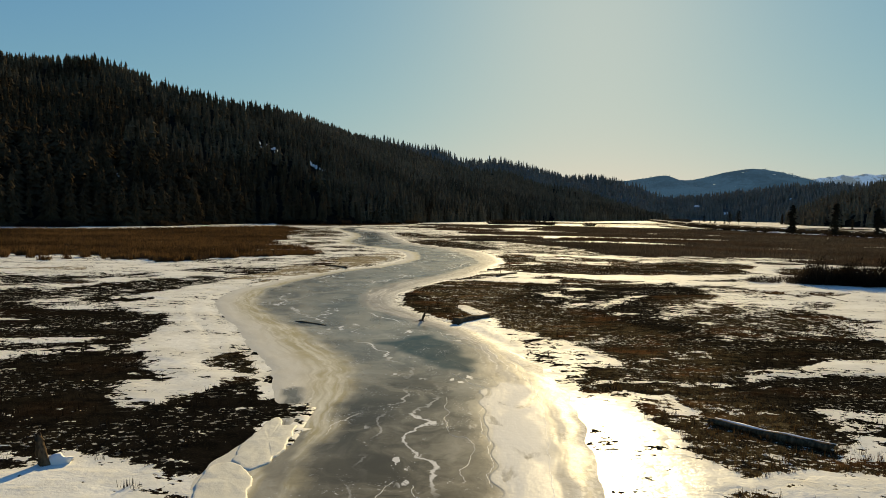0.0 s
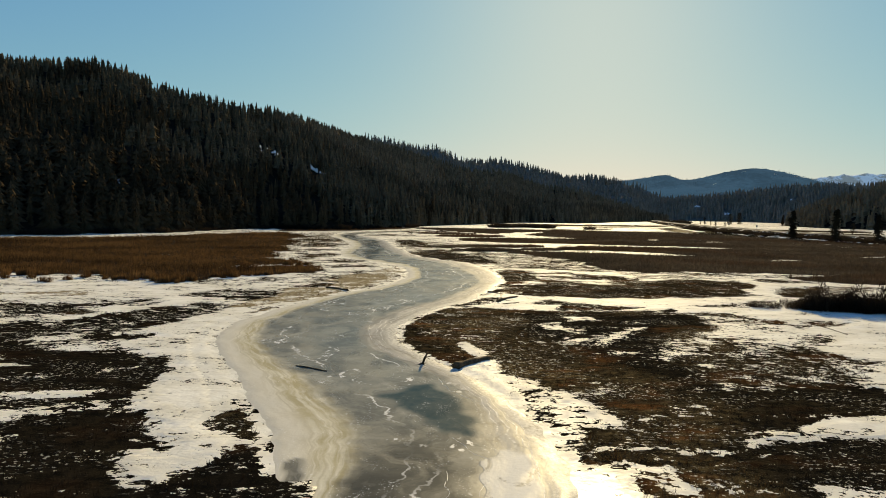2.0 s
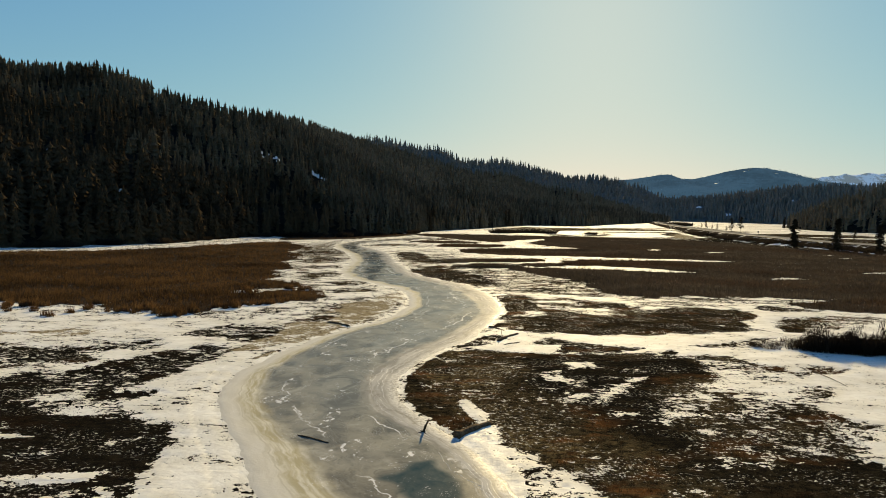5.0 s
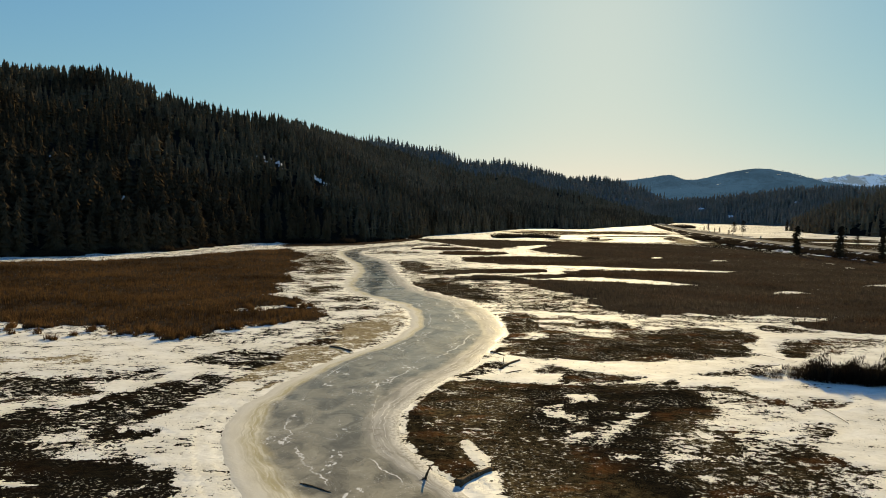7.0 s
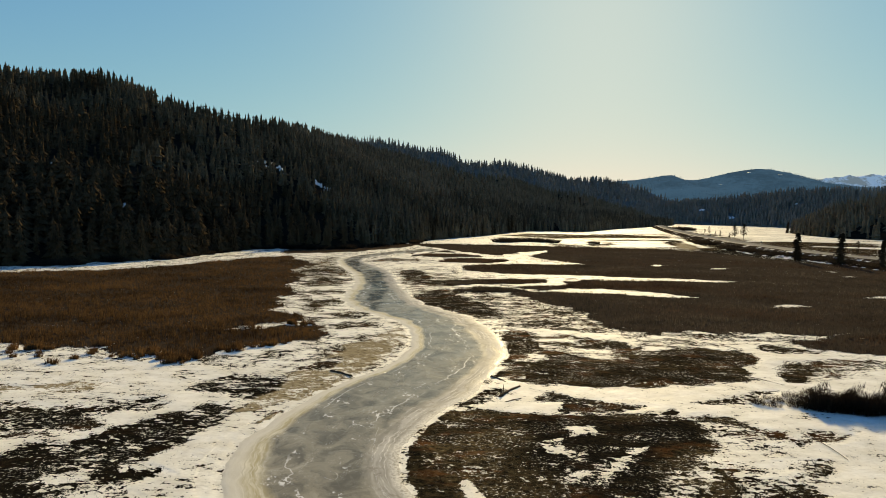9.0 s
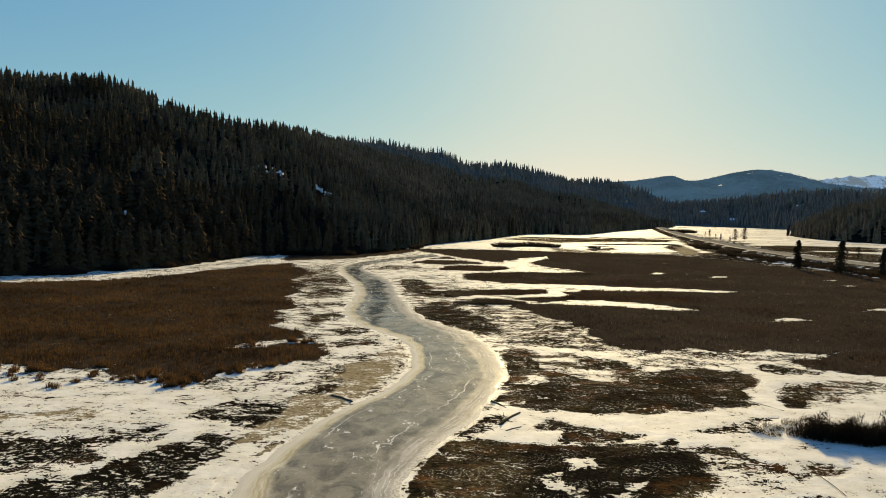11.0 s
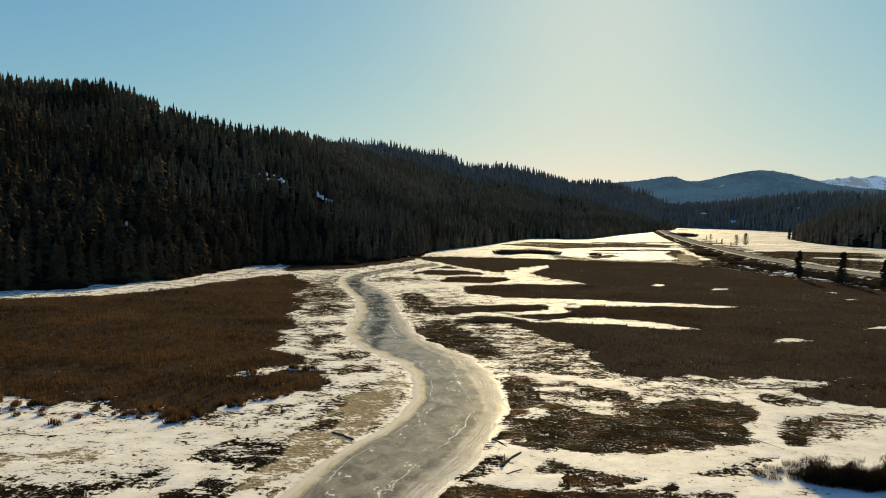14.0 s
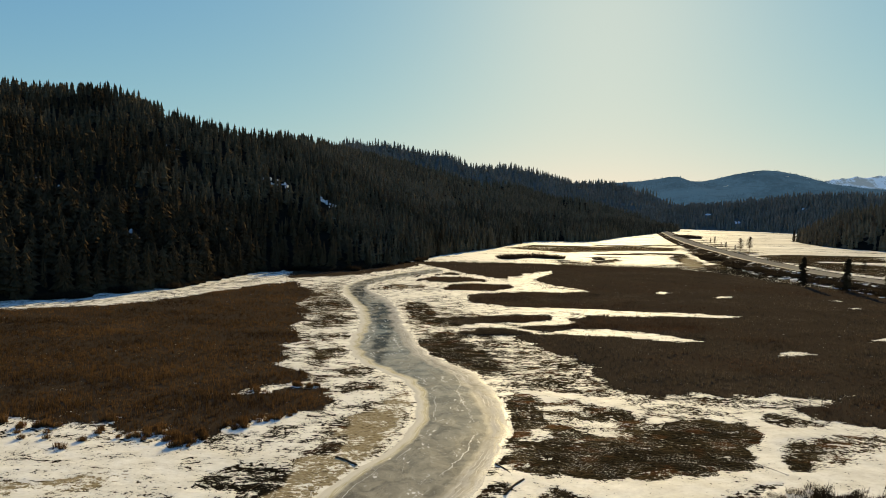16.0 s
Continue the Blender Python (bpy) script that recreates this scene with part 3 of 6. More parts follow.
    (0.75, 6, None, [(-13.4, 388.8), (32.9, 557.2), (57.8, 685.3), (166, 785.2), (215.9, 982.9), (336.9, 1078.1), (239.7, 727.1), (185.4, 509.8), (154.1, 404.5), (122.7, 362), (63.3, 372.9), (31.4, 369.9)]),
    (-0.9, 6, 1.0, [(37, 485.9), (68.5, 539.7), (113.6, 536.8), (155.4, 556.6), (187.5, 547.2), (162.9, 493.6), (122.8, 483.2), (76.5, 451.4), (59.6, 468.9)]),
    (-0.9, 2, 0.5, [(121.7, 575.1), (155.4, 573.8), (202.5, 606.1), (198.1, 585.6), (150.1, 554.1), (117.5, 555.3)]),
    (-0.8, 3, 0.6, [(79.2, 424.8), (97.6, 442.8), (153.5, 477.1), (167, 459), (147, 456.8), (103, 434.1)]),
    (-0.35, 4, 0.8, [(59.6, 379.9), (78.3, 354.9), (105.8, 356.6), (139.8, 375), (128.5, 336.9), (80.7, 316.7), (54.9, 340.2)]),
    (-0.8, 3, 0.4, [(137.3, 426.6), (162.7, 468.8), (150, 412.1), (133.2, 392.9)]),
    (-1.0, 6, 0.7, [(190.2, 548.4), (181.9, 488.7), (158.1, 373.4), (134.9, 338.8), (144.8, 388.6), (165, 469.7)]),
    (-0.8, 3, 0.4, [(76.9, 377.6), (97.9, 398), (100.3, 381.6), (80.1, 362.9)]),
    (0.45, 5, None, [(444.4, 1224.4), (616.8, 1180.1), (423.5, 654.3), (364.8, 563.3), (248.8, 490.8), (241.6, 571.8), (286.7, 754.1)]),
    (-0.6, 6, 0.8, [(439.8, 965.2), (482.5, 953.5), (382, 780.5), (364, 798.6)]),
    (-1.7, 6, 0.5, [(223.6, 481), (358.6, 553.7), (315.5, 487.1), (243.5, 450.3)]),
    (-1.7, 5, 0.5, [(212.1, 411.3), (289.5, 446.8), (264.1, 407.4), (210.1, 382.4)]),
    # banks upstream
    (0.8, 1.5, None, [(-29.6, 144.5), (-20.9, 153.1), (-17.1, 125.7), (-10.13, 109), (-8.31, 98.9), (-12.2, 89.9), (-19.4, 94.6), (-20.9, 111.6)]),
    (-0.75, 2.0, 0.5, [(-41.5, 186.5), (-33.6, 196.5), (-28.7, 189.1), (-28.4, 175.2), (-36.3, 169.8), (-40.6, 175.9)]),
    (-0.65, 2.0, 0.5, [(-34.8, 162.9), (-28.7, 168.4), (-23.4, 163.1), (-26, 152.2), (-31.2, 149.2)]),
    (-0.4, 1.6, 0.5, [(-31.3, 140.9), (-22.1, 144.3), (-20.3, 137.6), (-24.9, 132.7), (-29, 133.3)]),
    (-0.6, 1.4, 0.5, [(-26.1, 124.5), (-19.7, 130.1), (-19.3, 120.5), (-23.6, 115.1)]),
    (-0.7, 1.2, 0.5, [(-19.8, 109.4), (-15.4, 113.5), (-12.9, 110.6), (-14.4, 106.3), (-18.2, 106.9)]),
    (-0.6, 1.2, 0.5, [(-17.2, 100.8), (-12.4, 104.7), (-9.99, 100.3), (-13.2, 97.4), (-16, 96.2)]),
    (-0.3, 1.2, 0.5, [(-17.1, 83.3), (-11.52, 85), (-12.5, 81.5), (-16.1, 80.2)]),
    (-1.0, 1.0, 2, [(-12.9, 85.3), (-8.23, 89), (-6.91, 84.3), (-8.28, 76.9), (-9.76, 73.1), (-11.76, 72.9), (-12.1, 78.5)]),
    (-0.5, 0.9, 2, [(-16.7, 70.5), (-13.6, 72.8), (-12.3, 69.6), (-13.3, 65.1), (-15.7, 64.6)]),
    (-0.7, 0.8, 0.2, [(-14.9, 72.7), (-13.3, 74.2), (-12.6, 73.4), (-14.1, 71.7)]),
    (-1.0, 1.8, 0.4, [(-13.1, 181.1), (-9.92, 195.2), (-6.33, 187.8), (-4.63, 168.1), (-5.98, 158.6), (-9.59, 162.1)]),
    (-1.2, 1.6, 0.4, [(-4.76, 162.9), (0.12, 160.4), (11.5, 166.5), (14, 158.8), (2.74, 152.4), (-2.53, 155.3)]),
    (-1.3, 1.6, 0.3, [(-7.01, 134.7), (-2.29, 142.1), (4.98, 134.2), (7.54, 119.4), (10.14, 110.6), (4.99, 112.4), (-0.84, 117.9), (-5.38, 124.3)]),
    (-0.7, 1.6, 0.4, [(-1.11, 145.5), (8.87, 145.7), (10.02, 140.8), (0.15, 138.7)]),
    (-0.4, 1.5, 0.6, [(4.82, 136.4), (11.85, 141.1), (11.13, 132.2), (5.7, 129.4)]),
    # snowy field beyond the road
    (0.8, 5, None, [(425.8, 1198.5), (496.9, 1163.6), (546, 1067.6), (418.1, 814.4), (424.5, 712.1), (376.4, 575.9), (322.2, 492.7), (284.2, 490.1), (254.7, 497.1), (223.8, 484.6), (245.7, 542.3), (278.2, 706.7), (334.5, 941.2)]),
    (-1.0, 4, 0.5, [(216, 463.6), (245.4, 463.5), (302.8, 463), (198.4, 302.9), (203.5, 340.5), (202.6, 382.5), (199.1, 415.7)]),
    (0.9, 2, None, [(229.4, 426.5), (277.8, 424.6), (266.7, 407.6), (227.6, 416.5)]),
    (0.7, 2, None, [(196.6, 351.5), (203.7, 331.4), (208.7, 318.6), (202.4, 309), (194.9, 326)]),
    (-0.5, 3, 1, [(410.7, 693.9), (423.8, 689.5), (373.6, 607.6), (356.8, 600.1)]),
    (0.1, 4, 0.5, [(396.4, 884.1), (421.5, 882.1), (392.9, 815), (369.7, 816.7)]),
    (-1.3, 0.35, 0, [(-7.66, 16.2), (-7.05, 17.1), (-5.53, 17.9), (-5.1, 16), (-5.15, 15.3), (-5.55, 15), (-6.84, 15.3), (-7.37, 15.7)]),
    (-0.9, 3, 2, [(152.7, 444.4), (153.4, 423.4), (138, 361.4), (123, 342.3), (128.3, 377.8)]),
    (1.0, 2, None, [(182.5, 553.5), (184.2, 545.9), (148.9, 380.7), (140.4, 366)]),
    (-1.3, 0.2, 0, [(-7.85, 15.5), (-6.53, 14.8), (-5.73, 14.5), (-5.15, 14.4), (-4.91, 15.1), (-4.82, 16.1), (-5.17, 17.3), (-5.02, 18.7), (-4.84, 20.2), (-5.75, 23.2), (-7.38, 21.7), (-8.69, 19.3), (-9.85, 17.6)]),
]

# ---- materials ----
def ground_material(name):
    """Frozen marsh: bare peat and dead grass with snow lying over it as the cover field says."""
    m = Mat(name, 0.9)
    cover, warm, reed = m.attr("cover"), m.attr("warm"), m.attr("reed")
    big = m.noise(0.45, 6, 0.62, m.vec((0.7, 1, 1)))
    mid = m.noise(2.0, 5, 0.62, m.vec((0.8, 1.05, 1), (3, 5, 0)), 0.3)
    fine = m.noise(6.5, 4, 0.6)
    rag = m.math("ADD", m.math("MULTIPLY", m.math("SUBTRACT", big, 0.5), 4.8), m.math("MULTIPLY", m.math("SUBTRACT", mid, 0.5), 5.4))
    rag = m.math("ADD", rag, m.math("MULTIPLY", m.math("SUBTRACT", fine, 0.5), 2.8))
    huge = m.noise(0.16, 3, 0.5, m.vec((0.55, 1, 1), (9, 4, 0), 12))
    rag = m.math("ADD", rag, m.math("MULTIPLY", m.math("SUBTRACT", huge, 0.5), 1.7))
    streak = m.noise(1.1, 5, 0.68, m.vec((0.38, 1.15, 1), (4, 2, 0), 8), 0.4)
    rag = m.math("ADD", rag, m.math("MULTIPLY", m.math("SUBTRACT", streak, 0.5), 1.7))
    where = m.n.new("ShaderNodeSeparateXYZ")
    m.l.new(m.pos, where.inputs[0])
    vast = m.math("MULTIPLY", m.math("SUBTRACT", m.noise(0.055, 6, 0.68, m.vec((0.28, 1, 1), (7, 1, 0)), 0.6), 0.5), m.step(where.outputs[1], 300, 420, 0.6, 5.5))
    rag = m.math("ADD", m.math("MULTIPLY", rag, m.step(where.outputs[1], 280, 420, 1.0, 0.45)), vast)
    level = m.math("ADD", m.math("MULTIPLY", cover, 0.86), rag)
    crumb = m.math("MULTIPLY", m.step(m.noise(5.5, 3, 0.65, m.vec((0.75, 1, 1), (1, 6, 0))), 0.59, 0.62), m.step(m.noise(0.35, 4, 0.6, m.vec((0.5, 1, 1), (5, 5, 0))), 0.46, 0.58))
    crumb = m.math("MULTIPLY", crumb, m.math("MULTIPLY", m.math("SUBTRACT", 1.0, reed), m.mixf(m.math("MINIMUM", warm, 1.0), 0.45, 1.0)))
    snow = m.math("MAXIMUM", m.step(level, -0.03, 0.06), m.math("MULTIPLY", crumb, 0.9))
    peat = m.mix(m.step(mid, 0.35, 0.65), (0.0045, 0.0043, 0.0036), (0.0115, 0.0095, 0.007))
    grass = m.mix(m.step(mid, 0.4, 0.62), (0.021, 0.0155, 0.0085), (0.118, 0.084, 0.037))
    straw = m.step(m.noise(0.16, 4, 0.6), 0.42, 0.62)
    bare = m.mix(m.math("MULTIPLY", m.math("MINIMUM", warm, 1.0), m.mixf(straw, 0.3, 1.0)), peat, grass)
    rust = m.math("MULTIPLY", m.step(m.noise(0.3, 5, 0.65, m.vec((0.6, 1, 1), (2, 8, 0))), 0.52, 0.66), m.math("MINIMUM", warm, 1.0))
    bare = m.mix(m.math("MULTIPLY", rust, 0.6), bare, m.mix(mid, (0.08, 0.027, 0.007), (0.28, 0.105, 0.030)))
    speck = m.step(m.noise(22, 3, 0.6), 0.56, 0.66)
    silt = m.mix(mid, (0.22, 0.17, 0.095), (0.42, 0.345, 0.21))
    silt = m.mix(m.step(m.noise(3.4, 5, 0.7, m.vec((0.45, 1.1, 1), (6, 3, 0), 20)), 0.53, 0.62), silt, (0.085, 0.060, 0.030))
    bare = m.mix(m.math("MULTIPLY", speck, m.mixf(m.math("MINIMUM", warm, 1.0), 0.06, 0.55)), bare, (0.30, 0.235, 0.12))
    bare = m.mix(m.step(warm, 1.05, 2.0), bare, silt)
    bare = m.mix(reed, bare, (0.048, 0.036, 0.024))
    crust = m.mix(m.step(big, 0.35, 0.7), (0.74, 0.70, 0.575), (0.90, 0.868, 0.75))
    crust = m.mix(m.math("MULTIPLY", m.step(mid, 0.5, 0.68), 0.22), crust, (0.46, 0.42, 0.32))
    crust = m.mix(m.math("MULTIPLY", m.step(huge, 0.5, 0.66), 0.15), crust, (0.50, 0.46, 0.36))
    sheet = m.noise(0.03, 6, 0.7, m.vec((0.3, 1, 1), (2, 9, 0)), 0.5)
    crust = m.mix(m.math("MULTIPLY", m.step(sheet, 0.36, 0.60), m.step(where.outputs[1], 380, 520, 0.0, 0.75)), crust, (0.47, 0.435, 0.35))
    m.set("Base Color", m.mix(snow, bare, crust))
    m.set("Roughness", m.mixf(snow, 0.9, m.mixf(m.attr("icy"), m.step(mid, 0.3, 0.7, 0.55, 0.8), m.step(mid, 0.3, 0.7, 0.2, 0.32))))
    m.set("Specular IOR Level", m.math("MULTIPLY", snow, m.mixf(m.attr("icy"), 0.03, 0.18)))
    h = m.math("ADD", m.math("MULTIPLY", snow, 0.5), m.math("MULTIPLY", mid, m.mixf(snow, 0.25, 0.9)))
    h = m.math("ADD", h, m.math("MULTIPLY", fine, m.mixf(snow, 0.08, 0.3)))
    m.bump(h, 0.6, 0.08)
    return m.m


def ice_material():
    """Grey creek ice, wet and clouded, with pale rough shelves along the banks."""
    m = Mat("creek_ice", 0.2)
    m.set("Specular IOR Level", 0.38)
    sl, sr, melt = m.attr("shelf_left"), m.attr("shelf_right"), m.attr("melt")
    big = m.noise(0.22, 5, 0.6, m.vec((1, 0.55, 1), (0, 0, 0), -15), 0.8)
    mid = m.noise(0.9, 6, 0.62, m.vec((1, 0.6, 1), (7, 2, 0), -15), 0.5)
    fine = m.noise(6, 4, 0.6)
    flow = m.n.new("ShaderNodeCombineXYZ")
    m.put(flow.inputs[0], m.math("MULTIPLY", m.math("MINIMUM", sl, sr), 2.2))
    m.put(flow.inputs[1], m.math("MULTIPLY", m.attr("flow"), 0.16))
    streak = m.noise(2.4, 5, 0.6, flow.outputs[0], 0.5)
    terrace = m.n.new("ShaderNodeCombineXYZ")
    m.put(terrace.inputs[0], m.math("MULTIPLY", sr, 2.6))
    m.put(terrace.inputs[1], m.math("MULTIPLY", m.attr("flow"), 0.22))
    wob = m.math("MULTIPLY", m.math("SUBTRACT", m.noise(0.5, 5, 0.6), 0.5), 0.9)
    left = m.math("MULTIPLY", m.step(m.math("ADD", sl, wob), 0.65, 1.25, 1, 0), m.math("SUBTRACT", 1.0, m.attr("bay")))
    right = m.math("MAXIMUM", m.step(m.math("ADD", sr, wob), 0.6, 1.3, 1, 0), m.step(m.attr("rime"), 0.35, 0.6))
    drift = m.n.new("ShaderNodeTexNoise")
    drift.inputs["Scale"].default_value = 0.4
    drift.inputs["Detail"].default_value = 4
    m.l.new(m.pos, drift.inputs["Vector"])
    swirl = m.n.new("ShaderNodeVectorMath")
    swirl.operation = "MULTIPLY_ADD"
    m.l.new(drift.outputs["Color"], swirl.inputs[0])
    swirl.inputs[1].default_value = (3.2, 3.2, 0)
    m.l.new(m.vec((0.9, 0.75, 1), (2, 1, 0), -10), swirl.inputs[2])
    smoke = m.noise(0.42, 7, 0.62, swirl.outputs[0], 0.4)
    wisp = m.noise(1.5, 5, 0.6, swirl.outputs[0], 0.8)
    ice = m.mix(m.step(smoke, 0.34, 0.58), (0.142, 0.126, 0.091), (0.295, 0.264, 0.19))
    ice = m.mix(m.math("MULTIPLY", m.step(smoke, 0.55, 0.70), 0.6), ice, (0.46, 0.425, 0.33))
    ice = m.mix(m.math("MULTIPLY", m.step(wisp, 0.58, 0.70), 0.28), ice, (0.42, 0.395, 0.31))
    ice = m.mix(m.math("MULTIPLY", m.step(wisp, 0.42, 0.31), 0.35), ice, (0.055, 0.054, 0.044))
    ice = m.mix(m.math("MULTIPLY", m.step(streak, 0.56, 0.68), 0.2), ice, (0.40, 0.37, 0.29))
    ice = m.mix(m.math("MULTIPLY", m.attr("wet"), m.step(smoke, 0.62, 0.45, 0.3, 0.95)), ice, (0.026, 0.025, 0.020))
    ice = m.mix(m.math("MULTIPLY", m.step(fine, 0.5, 0.7), 0.12), ice, (0.04, 0.038, 0.03))
    ice = m.mix(m.math("MULTIPLY", melt, m.step(mid, 0.3, 0.6, 0.95, 0.75)), ice, (0.014, 0.050, 0.058))
    yellow = m.mix(m.step(streak, 0.36, 0.64), (0.43, 0.375, 0.225), (0.65, 0.605, 0.46))
    yellow = m.mix(m.step(sl, 0.1, 0.6, 0.8, 0), yellow, (0.68, 0.64, 0.53))
    bow = m.math("ADD", sl, m.math("MULTIPLY", wob, 0.2))
    for at, wide in ((0.34, 0.03), (0.55, 0.04), (0.72, 0.03), (0.9, 0.05)):
        rib = m.step(m.math("ABSOLUTE", m.math("SUBTRACT", bow, at)), 0.0, wide, 1, 0)
        yellow = m.mix(m.math("MULTIPLY", rib, m.step(streak, 0.42, 0.6, 0.0, 0.28)), yellow, (0.27, 0.215, 0.10))
        lip = m.step(m.math("ABSOLUTE", m.math("SUBTRACT", bow, at + 1.6 * wide)), 0.0, wide * 0.8, 1, 0)
        yellow = m.mix(m.math("MULTIPLY", lip, m.step(mid, 0.45, 0.58, 0.0, 0.5)), yellow, (0.76, 0.72, 0.60))
    lines = m.noise(1.0, 4, 0.55, terrace.outputs[0], 0.5)
    grit = m.step(m.noise(5, 4, 0.7, m.vec((1, 0.8, 1), (3, 3, 0))), 0.42, 0.58)
    pale = m.mix(m.step(lines, 0.30, 0.66), (0.27, 0.255, 0.215), (0.47, 0.45, 0.39))
    pale = m.mix(m.math("MULTIPLY", m.step(wisp, 0.47, 0.36), 0.45), pale, (0.17, 0.15, 0.11))
    bend = m.math("ADD", sr, m.math("MULTIPLY", wob, 0.3))
    for at, wide in ((0.28, 0.03), (0.47, 0.045), (0.7, 0.04), (0.98, 0.07)):
        ridge = m.step(m.math("ABSOLUTE", m.math("SUBTRACT", bend, at)), 0.0, wide, 1, 0)
        pale = m.mix(m.math("MULTIPLY", ridge, m.math("MULTIPLY", m.step(big, 0.46, 0.58), m.mixf(grit, 0.1, 1.0))), pale, (0.80, 0.775, 0.69))
    # cream rime crust, whitened further in place of the sun's glint on it
    rime = m.attr("rime")
    pale = m.mix(m.math("MULTIPLY", rime, m.step(mid, 0.34, 0.42)), pale, m.mix(lines, (0.66, 0.63, 0.54), (0.82, 0.80, 0.72)))
    pale = m.mix(m.math("MULTIPLY", m.step(sr, 0.0, 0.2, 0.7, 0), grit), pale, (0.68, 0.66, 0.59))
    col = m.mix(left, ice, yellow)
    col = m.mix(right, col, pale)
    crack_at = m.vec((1, 0.45, 1), (4, 1, 0), 12)
    warp = m.n.new("ShaderNodeVectorMath")
    warp.operation = "ADD"
    q = m.n.new("ShaderNodeTexNoise")
    q.inputs["Scale"].default_value = 0.7
    q.inputs["Detail"].default_value = 5
    m.l.new(m.pos, q.inputs["Vector"])
    m.l.new(crack_at, warp.inputs[0])
    m.l.new(q.outputs["Color"], warp.inputs[1])
    cell = m.voronoi(0.16, "DISTANCE_TO_EDGE", warp.outputs[0])
    crack = m.math("MULTIPLY", m.step(cell, 0.002, 0.009, 1, 0), m.step(big, 0.60, 0.70))
    flake = m.math("MULTIPLY", m.step(m.noise(14, 3, 0.6), 0.60, 0.68), m.step(mid, 0.52, 0.66))
    patch = m.math("MULTIPLY", m.step(m.noise(0.55, 3, 0.5, m.vec((1, 0.6, 1), (11, 3, 0))), 0.58, 0.64), m.step(m.noise(2.6, 4, 0.6, m.vec((1, 0.55, 1), (8, 2, 0), 30)), 0.555, 0.585))
    middle = m.math("ADD", m.math("MINIMUM", sl, sr), m.math("MULTIPLY", wob, 1.3))
    seam = m.math("MULTIPLY", m.step(m.math("ABSOLUTE", m.math("SUBTRACT", middle, 1.75)), 0.012, 0.04, 1, 0), m.step(m.noise(0.09, 3, 0.5, m.vec((1, 1, 1), (3, 14, 0))), 0.5, 0.56))
    patch = m.math("MULTIPLY", m.math("MAXIMUM", patch, seam), m.math("SUBTRACT", 1.0, m.math("MAXIMUM", left, right)))
    white = m.math("MAXIMUM", m.math("MAXIMUM", crack, flake), m.math("MULTIPLY", patch, 0.75))
    col = m.mix(white, col, (0.85, 0.84, 0.80))
    m.set("Base Color", col)
    shelf = m.math("MAXIMUM", left, right)
    rough = m.mixf(shelf, m.step(big, 0.3, 0.7, 0.22, 0.30), m.step(lines, 0.4, 0.6, 0.45, 0.62))
    m.set("Roughness", m.mixf(white, rough, 0.5))
    m.set("Specular IOR Level", m.math("MULTIPLY", m.mixf(shelf, 0.065, m.step(sr, 0.15, 0.6, 0.035, 0.02)), m.math("SUBTRACT", 1.0, m.math("MULTIPLY", m.math("MAXIMUM", melt, m.attr("wet")), 0.8))))
    h = m.math("ADD", m.math("MULTIPLY", m.math("ADD", mid, lines), m.mixf(shelf, 0.03, 0.4)), m.math("MULTIPLY", fine, m.mixf(shelf, 0.05, 0.3)))
    m.bump(h, 0.5, 0.06)
    return m.m


def needle_material(name, dark, light, haze_color=None, glow=0.0):
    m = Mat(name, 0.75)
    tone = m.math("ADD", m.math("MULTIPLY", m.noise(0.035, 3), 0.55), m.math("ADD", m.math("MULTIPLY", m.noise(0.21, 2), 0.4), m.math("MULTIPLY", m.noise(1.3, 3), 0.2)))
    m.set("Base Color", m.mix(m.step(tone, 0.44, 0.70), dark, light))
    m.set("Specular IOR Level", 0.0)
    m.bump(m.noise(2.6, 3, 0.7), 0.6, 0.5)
    # haze in front of far trees, painted as an uneven glow of the needles
    if haze_color:
        m.set("Emission Color", haze_color)
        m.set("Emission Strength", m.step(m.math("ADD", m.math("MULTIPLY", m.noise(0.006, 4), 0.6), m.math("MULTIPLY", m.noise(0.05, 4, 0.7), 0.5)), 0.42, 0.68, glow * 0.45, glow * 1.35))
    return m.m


def floor_material(name, haze_color=None, glow=0.0, snowy=0.70, dark=(0.008, 0.008, 0.006), light=(0.026, 0.021, 0.014)):
    """Forest floor with old snow in the gaps, and haze as emission where given."""
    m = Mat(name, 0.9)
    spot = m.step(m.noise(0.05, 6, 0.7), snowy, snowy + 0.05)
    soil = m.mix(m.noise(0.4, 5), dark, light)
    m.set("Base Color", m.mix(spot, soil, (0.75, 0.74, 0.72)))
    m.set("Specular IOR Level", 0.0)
    # haze in front of the far floor, painted as emission
    if haze_color:
        m.set("Emission Color", haze_color)
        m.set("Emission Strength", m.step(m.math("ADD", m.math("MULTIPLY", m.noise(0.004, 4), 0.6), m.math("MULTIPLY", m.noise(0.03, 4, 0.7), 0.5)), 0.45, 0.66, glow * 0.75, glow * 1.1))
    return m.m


def bark_material(name, dark, light):
    m = Mat(name, 0.85)
    g = m.noise(9, 5, 0.65, m.vec((1, 1, 0.25)))
    m.set("Base Color", m.mix(m.step(g, 0.35, 0.68), dark, light))
    m.set("Specular IOR Level", 0.03)
    m.bump(g, 0.7, 0.03)
    return m.m


